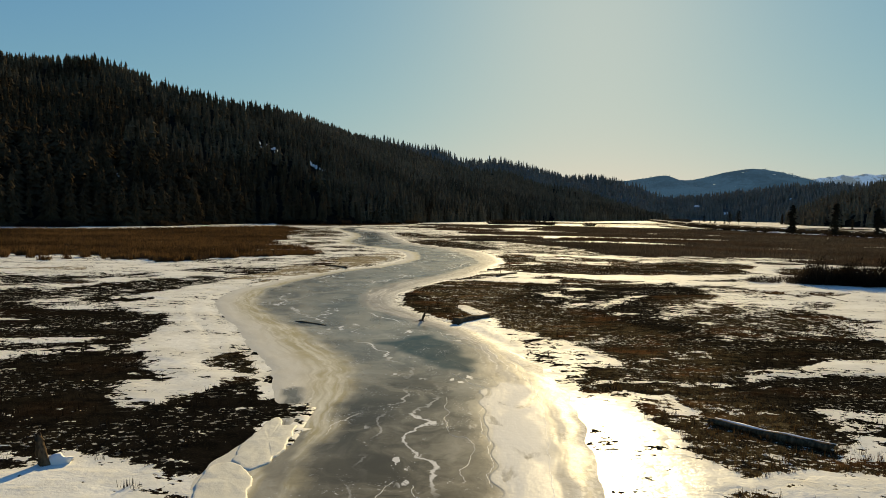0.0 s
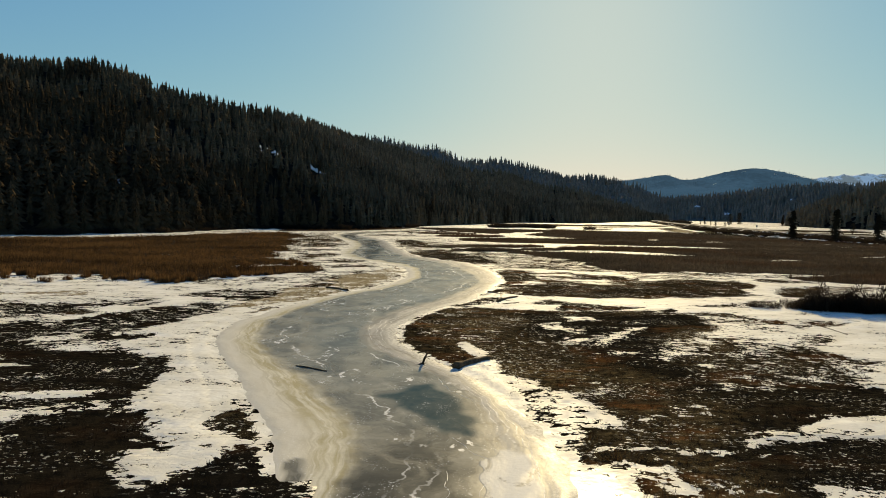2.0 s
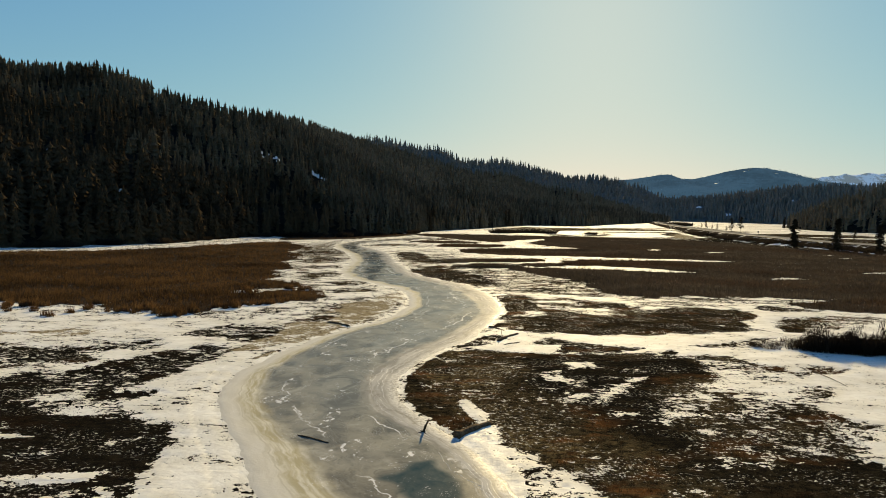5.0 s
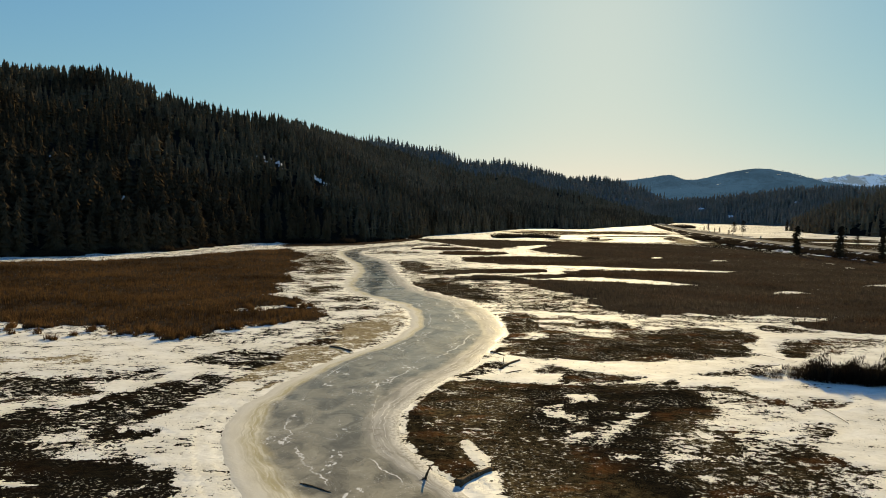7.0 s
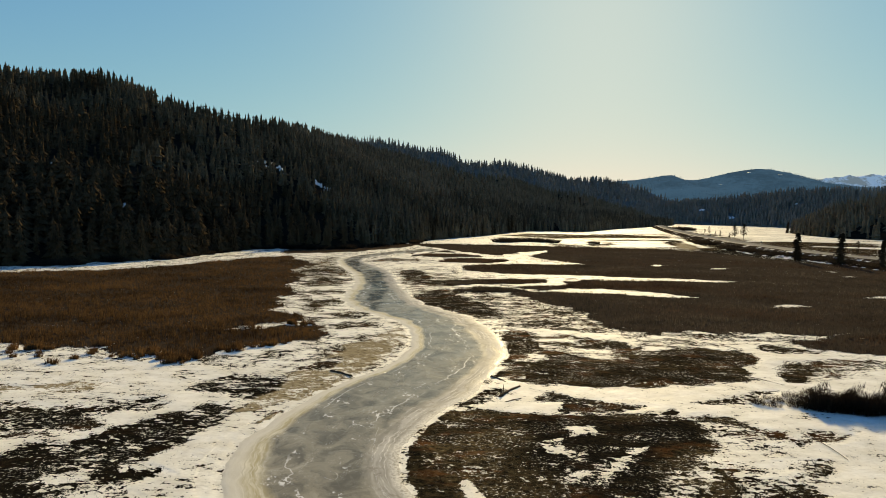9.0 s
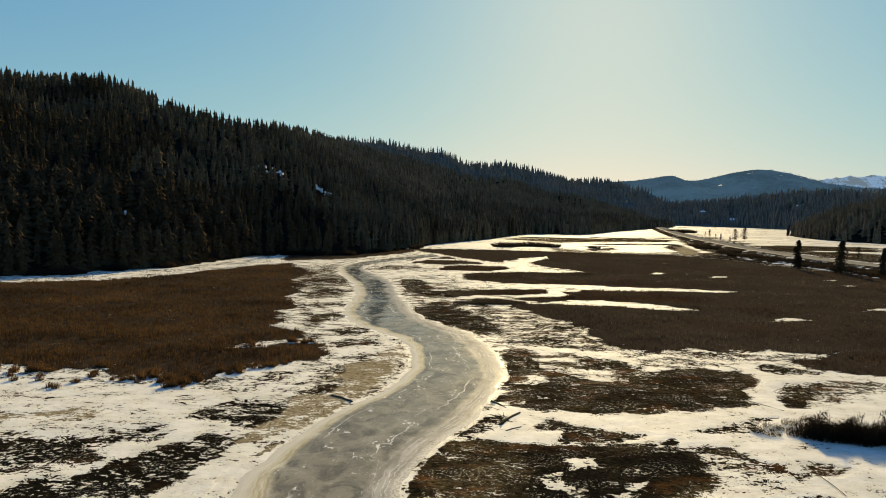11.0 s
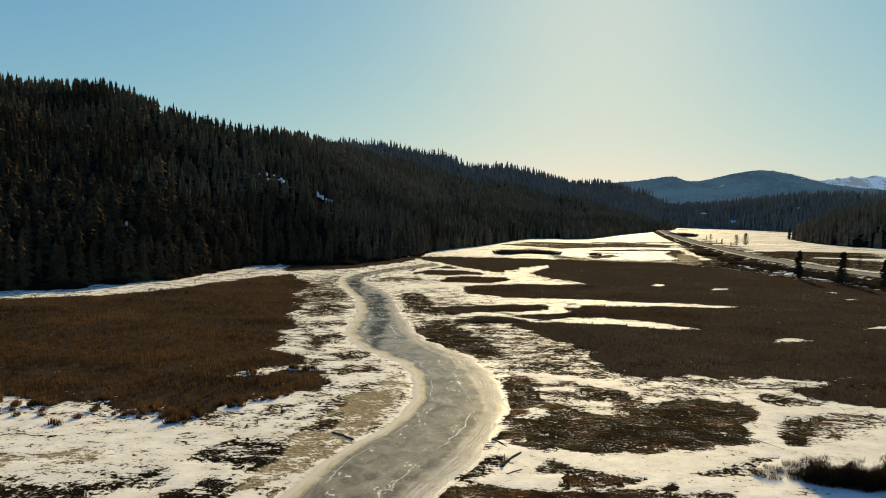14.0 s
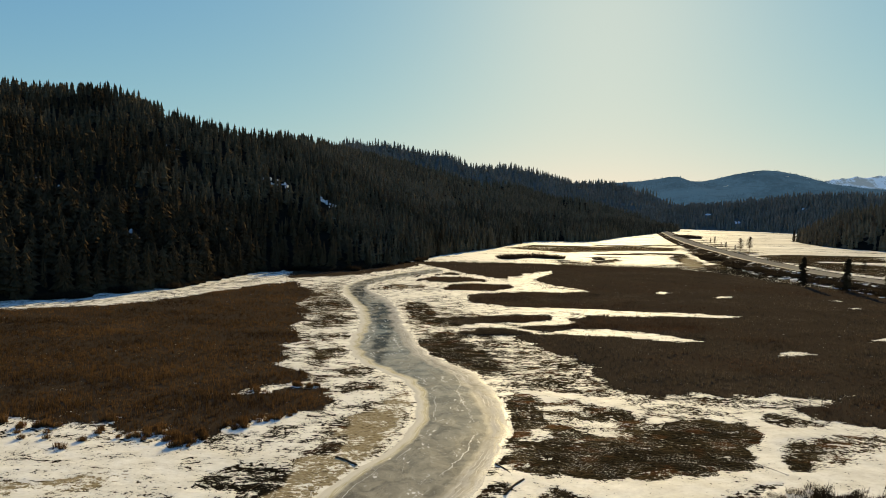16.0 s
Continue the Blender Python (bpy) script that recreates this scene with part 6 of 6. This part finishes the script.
M_BRUSH = reed_material("dark_brush", (0.016, 0.0125, 0.009), (0.052, 0.039, 0.027))
CLUMPS = [mesh_of("reed_clump", *brush_arrays(460, s, 0.8, 0.5, 0.02), M_BRUSH) for s in (91, 92, 93)]
THICKETS = [mesh_of("thicket", *thicket_arrays(170, 1500, s, 0.62), M_BRUSH) for s in (191, 192, 193)]
LOW_CLUMPS = [mesh_of("grass_clump", *thicket_arrays(70, 260, s, 0.7), M_BRUSH) for s in (96, 97, 98)]
TUFTS = [mesh_of("straw_tuft", *brush_arrays(110, s, 0.36, 0.3, 0.016), M_STRAW) for s in (94, 95)]
CLUMP_PLAN = [(34.3, 61.8, 1.8), (35.2, 61.4, 2.16), (36.3, 61, 2.04), (37.2, 61.2, 1.92), (38, 60.5, 2.22), (39.1, 60.7, 1.98), (40.6, 60.7, 2.22), (42, 60.6, 2.1), (43.5, 60.3, 2.28), (45, 60.6, 2.04), (35.7, 62.4, 1.68), (38.4, 62.1, 1.92), (41.4, 62.1, 1.8), (44.4, 62.4, 2.04), (47.4, 61.2, 2.16)]
for k, (x, y, h) in enumerate(CLUMP_PLAN):
    ob = new("thicket", THICKETS[k % 3])
    ob.matrix_world = pose(x, y, 0.02, 0, 0, rng.uniform(0, 360)) @ Matrix.Diagonal((h * 0.95, h * 0.95, h * rng.uniform(0.75, 1.35), 1))
    tagged(ob, "tall dark brown thicket of bare twigs standing in snow", "shrub", "dark thickets")
SMALL_CLUMPS = [(29.8, 62.8, 0.9), (30.6, 61.8, 0.78), (30.1, 63.3, 0.72), (32.3, 64.1, 0.78), (33.3, 63, 0.96), (35, 65.4, 0.84), (32.7, 61.9, 0.84), (31.5, 63.1, 0.6), (29.6, 63.4, 0.70), (30.0, 62.6, 1.05), (31.6, 64.4, 0.90), (32.4, 63.7, 0.75), (34.0, 65.2, 1.10), (33.2, 63.0, 0.95), (34.8, 64.6, 0.80), (36.6, 66.4, 1.15), (35.8, 63.9, 1.00), (37.3, 65.6, 0.85), (31.3, 61.9, 0.70), (33.8, 62.3, 1.05)]
for k, (x, y, h) in enumerate(SMALL_CLUMPS):
    ob = new("grass_clump", LOW_CLUMPS[k % 3])
    ob.matrix_world = pose(x, y, 0.02, 0, 0, rng.uniform(0, 360)) @ Matrix.Diagonal((h * 0.8, h * 0.8, h * 0.85, 1))
    tagged(ob, "low dark clump of dead grass in snow", "grass", "low grass clumps")
TUFT_PLAN = [(-42.5, 71.3, 1.02), (-43.4, 71.7, 0.84), (-46.1, 74.2, 0.9), (-41.2, 76.1, 0.96), (-36.2, 75.4, 0.78), (-38.3, 75.1, 0.72), (-48.8, 73.8, 0.96), (-29.3, 72.9, 0.6), (-41.7, 73.7, 0.96), (-50.4, 75.6, 0.84), (-35.1, 74.5, 0.66), (-47.1, 75.9, 0.84)]
for k, (x, y, h) in enumerate(TUFT_PLAN):
    ob = new("straw_tuft", TUFTS[k % 2])
    ob.matrix_world = pose(x, y, 0.04, 0, 0, rng.uniform(0, 360)) @ Matrix.Diagonal((h * 1.3, h * 1.3, h, 1))
    tagged(ob, "loose tuft of rust-brown straw standing in snow", "grass", "straw tufts")
front = rng.uniform((-75, 70), (-20, 100), (2500, 2))
edge_at = inside(front[:, 0], front[:, 1], REED_LEFT)
dry = fields(front[:, 0], front[:, 1])[4] < -2.5
for x, y in front[(edge_at > -2.2) & (edge_at < 0.4) & dry & (waves(front[:, 0], front[:, 1], 6, 77) > -0.15)][:130]:
    h = rng.uniform(0.6, 1.35)
    ob = new("straw_tuft", TUFTS[rng.randint(2)])
    ob.matrix_world = pose(x, y, 0.03, 0, 0, rng.uniform(0, 360)) @ Matrix.Diagonal((h * 1.2, h * 1.2, h, 1))
    tagged(ob, "loose tuft of rust-brown straw standing in snow", "grass", "straw tufts")
# dark brush along the road foot and on the far flat
for k in range(150):
    i = rng.randint(70, 208)
    p, h = line[i] + across[i] * rng.uniform(11, 26), rng.uniform(0.9, 2.8)
    ob = new("roadside_shrub", CLUMPS[k % 3])
    ob.matrix_world = pose(p[0], p[1], -0.05, 0, 0, rng.uniform(0, 360)) @ Matrix.Diagonal((h * 1.5, h * 1.5, h, 1))
    tagged(ob, "bare dark shrub at the foot of the embankment", "shrub", "roadside shrubs")
for x, y, h in [(31.8, 378, 4.2), (36, 384, 3.6), (42, 390, 3.6), (49.8, 393.6, 4.2), (55.2, 390, 3.6), (60.6, 388.8, 3.6), (85.8, 388.8, 2.4), (273, 796.8, 6), (276, 783, 6.6), (280.8, 784.8, 6), (285.6, 787.2, 5.4)]:
    ob = new("willow_shrub", CLUMPS[1])
    ob.matrix_world = pose(x, y, -0.05) @ Matrix.Diagonal((h * 1.6, h * 1.6, h, 1))
    tagged(ob, "low bare willow shrub on the snowy flat", "shrub", "willow shrubs")


# ---- driftwood ----
def log_arrays(length, r0, r1, seed, bend=0.03, rings=16, sides=10):
    """A weathered trunk along x with an uneven girth, a bow and broken ends."""
    u = np.linspace(0, 1, rings)
    a = np.arange(sides) * 6.283 / sides
    rr = (r0 + (r1 - r0) * u)[:, None] * (1 + 0.13 * np.sin(a * 2 + seed)[None] + 0.12 * np.sin(u * 13 + seed)[:, None] + 0.09 * np.sin(a * 3 + u[:, None] * 9) + 0.07 * np.sin(a * 4 - u[:, None] * 23 + seed))
    x = u[:, None] * length + np.where((u == 0) | (u == 1), 1, 0)[:, None] * 0.12 * np.sin(a * 3 + seed)[None]
    y = rr * np.cos(a)[None] + bend * length * np.sin(u * 3.14)[:, None]
    z = rr * np.sin(a)[None]
    v = np.stack([x + 0 * y, y, z], -1).reshape(-1, 3)
    f = [(r * sides + i, r * sides + (i + 1) % sides, (r + 1) * sides + (i + 1) % sides, (r + 1) * sides + i) for r in range(rings - 1) for i in range(sides)]
    n = len(v)
    v = np.vstack([v, v[:sides].mean(0) + (0.03, 0, 0), v[-sides:].mean(0) - (0.03, 0, 0)])
    f += [(n, (i + 1) % sides, i, i) for i in range(sides)]
    k = (rings - 1) * sides
    f += [(n + 1, k + i, k + (i + 1) % sides, k + (i + 1) % sides) for i in range(sides)]
    return v, [tuple(dict.fromkeys(q)) for q in f]


def solid(name, v, f, material, shade=True):
    me = bpy.data.meshes.new(name)
    me.from_pydata([tuple(p) for p in v], [], f)
    me.polygons.foreach_set("use_smooth", [shade] * len(me.polygons))
    me.materials.append(material)
    return me


def drift_log(a, b, r0, r1, seed, label, lift=0.4, stub=False, z=0.0):
    base = new("driftwood_log")
    length, turn = math.hypot(b[0] - a[0], b[1] - a[1]), math.degrees(math.atan2(b[1] - a[1], b[0] - a[0]))
    base.matrix_world = pose(a[0], a[1], z + r0 * lift, 0, 0, turn)
    part("log", solid("log", *log_arrays(length, r0, r1, seed), M_DRIFT), base)
    if stub:
        ob = part("branch_stub", solid("branch_stub", *log_arrays(r0 * 5, r0 * 0.35, r0 * 0.15, seed + 1, 0.05, 6, 7), M_DRIFT), base)
        ob.matrix_local = pose(length * 0.2, 0, r0 * 0.5, 0, -60, 40)
    return tagged(base, label, "log", "driftwood logs")


P = [(7.92, 19.32), (10.26, 17.04), (-7.8, 35.6), (-6.06, 34.6), (0.78, 35.8), (2.76, 38), (-12.36, 71.2), (-9.9, 69.2), (5.28, 63), (7.56, 66.8), (4.92, 70.8), (6.24, 68.4), (5.7, 61.2), (7.2, 62.4)]
drift_log(P[1], P[0], 0.12, 0.07, 3, "long dark driftwood trunk lying on brown grass", 0.45)
drift = new("snow_drift", solid("snow_drift", *log_arrays(3.0, 0.10, 0.07, 4, 0.03, 20, 8), M_SNOW))
drift.matrix_world = pose(P[1][0] + 0.08, P[1][1] + 0.12, 0.06, 0, 0, math.degrees(math.atan2(P[0][1] - P[1][1], P[0][0] - P[1][0])))
tagged(drift, "narrow drift of snow lying along a driftwood trunk", "snow")
drift_log(P[2], P[3], 0.085, 0.06, 5, "short grey log frozen into the creek ice", 0.35, z=-0.09)
drift_log(P[4], P[5], 0.21, 0.14, 7, "thick dark broken log on snow by the bank", 0.5)
drift_log(P[6], P[7], 0.16, 0.12, 9, "dark log on the pale mud bank", 0.3)
drift_log(P[8], P[9], 0.16, 0.10, 11, "forked dark driftwood log at the snow edge", 0.35, True)
drift_log(P[10], P[11], 0.10, 0.08, 13, "thin dark log beside the ice shelf", 0.3)
drift_log(P[12], P[13], 0.09, 0.07, 15, "thin dark log at the creek bank", 0.3)
for k, (x0, y0, x1, y1) in enumerate([(33.8, 73.3, 35.9, 70), (29.9, 52.5, 29.8, 48.5), (-19.8, 60.7, -16.26, 68)]):
    ob = new("stick", solid("stick", *log_arrays(math.hypot(x1 - x0, y1 - y0), 0.035, 0.02, 20 + k, 0.02, 10, 7), M_DRIFT))
    ob.matrix_world = pose(x0, y0, 0.05, 0, 0, math.degrees(math.atan2(y1 - y0, x1 - x0)))
    tagged(ob, "long thin grey stick lying on the snow", "stick", "fallen sticks")


def stump(x, y, z, height, r, seed, lean, turn, label):
    base = new("tree_stump")
    base.matrix_world = pose(x, y, z)
    ob = part("stump", solid("stump", *log_arrays(height, r, r * 0.6, seed, 0.06, 14, 11), M_DRIFT), base)
    ob.matrix_local = pose(0, 0, -0.1, 0, -90 + lean, turn)
    v, f = log_arrays(r * 4, r * 0.4, r * 0.12, seed + 1, 0.08, 8, 7)
    for k in range(4):
        ob = part("root", solid("root", v, f, M_DRIFT), base)
        ob.matrix_local = pose(0, 0, 0.02, 0, 8, 90 * k + 20 * seed)
    return tagged(base, label, "stump")


Q = [(-9, 15), (-1.08, 36.6), (-8.76, 15.12)]
stump(*Q[0], 0.02, 0.75, 0.15, 31, 14, 180, "weathered brown leaning stump in a snow hollow")
stump(*Q[1], 0.0, 0.8, 0.08, 33, 24, 20, "leaning dead post at the creek bank")
ob = new("snow_heap", blob(9, 0.8))
ob.data.materials.append(M_SNOW)
ob.matrix_world = pose(*Q[2], 0.05) @ Matrix.Diagonal((0.55, 0.35, 0.7, 1))
tagged(ob, "snow plastered on the lee of a stump", "snow")

# ---- plates of snowy shelf ice that hang over the near shore ----
def ice_plate(outline, seed, rise=0.03):
    """A slab with a ragged rounded rim and a gently domed, uneven top."""
    o = spline(outline + outline[:1], 14 * len(outline))[:-1]
    o = o + np.stack([waves(o[:, 0], o[:, 1], 0.7, seed), waves(o[:, 0], o[:, 1], 0.5, seed + 1)], 1) * 0.05
    c, n = o.mean(0), len(o)
    v = []
    for f, h in ((1.03, -0.06), (1.0, 0.35 * rise), (0.965, 0.85 * rise), (0.9, rise), (0.7, 1.1 * rise), (0.4, 1.15 * rise), (0.12, 1.15 * rise)):
        q = c + (o - c) * f
        v.append(np.column_stack([q, h + 0.012 * waves(q[:, 0], q[:, 1], 0.6, seed + 2) * (f < 1)]))
    k, i = len(v), np.arange(n)
    f = [(r * n + a, r * n + (a + 1) % n, (r + 1) * n + (a + 1) % n, (r + 1) * n + a) for r in range(k - 1) for a in i]
    f.append(tuple((k - 1) * n + i))
    ob = new("ice_plate", solid("ice_plate", np.vstack(v), f, M_CREAM))
    return tagged(ob, "cream plate of snowy shelf ice hanging over the creek edge", "ice", "shelf ice plates")


for k, outline in enumerate([
    [(-4.9, 15.5), (-5.01, 16.5), (-4.89, 17.6), (-4.79, 18.6), (-4.58, 18.9), (-4.36, 18.2), (-3.98, 18.2), (-3.9, 17.2), (-3.89, 16.2), (-4.09, 15.3), (-4.37, 15)],
    [(-5, 13.1), (-5.29, 14.4), (-5.26, 15.2), (-4.93, 15.4), (-4.52, 15.1), (-4.1, 14.4), (-4, 13.8), (-4, 13)],
]):
    ice_plate(outline, 400 + 5 * k)

# ---- ridges of white refrozen cracks on the ice ----
CRACKS = [[(0.18, 21.5), (0.24, 19.68), (0.3, 17.88), (0.84, 17.46), (0.9, 16.44), (0.6, 15.3), (0.54, 14.64)], [(-3.06, 17.46), (-2.88, 18.66), (-2.4, 19.5)], [(-1.32, 13.62), (-1.14, 14.22), (-0.96, 14.58)], [(3, 29), (3.3, 25.2), (3.24, 23.2), (3.12, 19.32), (2.76, 16.5), (2.46, 13.74)], [(-0.54, 14.4), (-0.48, 13.8), (-0.18, 13.62)], [(1.5, 20.9), (1.2, 19.2), (1.32, 16.44), (1.14, 14.34)], [(0.6, 109.2), (1.5, 103.2), (0.9, 99), (1.5, 94.8), (0.6, 90)], [(-3, 123), (0, 111.6), (2.4, 106.8)], [(-0.18, 33.7), (0.42, 31.4), (1.44, 29.7), (2.22, 28.1), (2.88, 26.2), (3.12, 24.2), (3.24, 22.4), (3.24, 21)], [(1.2, 30.1), (2.28, 28.8), (3.18, 26.5), (3.36, 26.2)], [(0.36, 24.8), (0.84, 23.9), (1.26, 23), (1.8, 22.4)], [(-5.4, 53.4), (-5.28, 47.8), (-4.56, 43.3), (-3.18, 39.7), (-1.92, 37.7)], [(-7.92, 43), (-7.2, 42.5), (-7.14, 43.6), (-7.86, 44)]]
for k, way_points in enumerate(CRACKS):
    length = sum(math.dist(a, b) for a, b in zip(way_points, way_points[1:]))
    c = spline(way_points, int(length * 22) + 8)
    c = c + np.stack([waves(c[:, 0], c[:, 1], 0.9, 100 + k), waves(c[:, 0], c[:, 1], 0.7, 120 + k)], 1) * 0.07
    c = c + np.stack([waves(c[:, 0], c[:, 1], 0.31, 160 + k), waves(c[:, 0], c[:, 1], 0.27, 180 + k)], 1) * 0.025
    d = np.gradient(c, axis=0)
    d /= np.linalg.norm(d, axis=1)[:, None] + 1e-9
    s = np.stack([d[:, 1], -d[:, 0]], 1)
    w = (0.012 + 0.03 * (0.5 + 0.5 * waves(c[:, 0], c[:, 1], 1.1, 140 + k)))[:, None] * (1.0 if c[0, 1] < 60 else 1.9)
    near = ((cxy[:, :, 0].ravel()[None] - c[:, 0:1]) ** 2 + (cxy[:, :, 1].ravel()[None] - c[:, 1:2]) ** 2).argmin(1)
    low = cz.ravel()[near] - 0.01
    v = np.stack([np.column_stack([c - s * w, low]), np.column_stack([c, low + 0.013]), np.column_stack([c + s * w, low])], 1)
    ob = new("crack_ridge", mesh_of("crack_ridge", v.reshape(-1, 3), grid_faces(len(c), 3), M_SNOW))
    ob.parent = creek_ice
    tagged(ob, "thin white ridge of refrozen crack")

# ---- dead grass on the bare ground ----
def grass_cover(name, box, n, seed, label, material, kinds_of_ground=(0, 3)):
    r = np.random.RandomState(seed)
    x, y = r.uniform(box[0], box[1], n), box[2] * (box[3] / box[2]) ** r.rand(n)
    z, cov, wrm, red, d = fields(x, y)
    keep = (cov < 0.15) & (red < 0.3) & (d < -0.6) & (r.rand(n) < 0.5 - cov) & (wrm + r.uniform(-0.15, 0.15, n) > kinds_of_ground[0]) & (wrm < kinds_of_ground[1])
    spots = np.stack([x, y, z - 0.01], 1)[keep]
    kinds = [tuft_template(5, seed + s, 0.5) for s in range(5)]
    return tagged(new(name, planted(name, spots, r.uniform(0.10, 0.26, len(spots)), kinds, material, seed)), label, "grass", kind="stuff")


M_PEAT_TURF = reed_material("dark_turf", (0.005, 0.0043, 0.0035), (0.018, 0.013, 0.008))
M_TURF = reed_material("dead_turf", (0.016, 0.011, 0.006), (0.10, 0.058, 0.025))
grass_cover("dead_grass", (-45, 0, 12, 75), 16000, 201, "short dead grass on dark peat", M_PEAT_TURF, (-1, 3))
grass_cover("dead_grass", (0, 55, 12, 95), 56000, 203, "short rusty dead grass between snow patches", M_TURF, (0.4, 1.5))
grass_cover("dead_grass", (0, 55, 12, 95), 22000, 205, "short black dead grass on wet peat", M_PEAT_TURF, (-1, 0.6))

# bare shrubs along the foot of the wooded hill
foot = spline(HILL_FOOT[2:9], 200)
for k in range(120):
    p, h = foot[rng.randint(200)] + rng.uniform(-4.5, 1.0, 2), rng.uniform(0.8, 3.2)
    ob = new("bare_shrub", CLUMPS[k % 3])
    ob.matrix_world = pose(p[0] + 1.5, p[1] - 1.5, -0.05, 0, 0, rng.uniform(0, 360)) @ Matrix.Diagonal((h, h, h, 1))
    tagged(ob, "bare brown shrub at the snowy forest edge", "shrub", "forest edge shrubs")
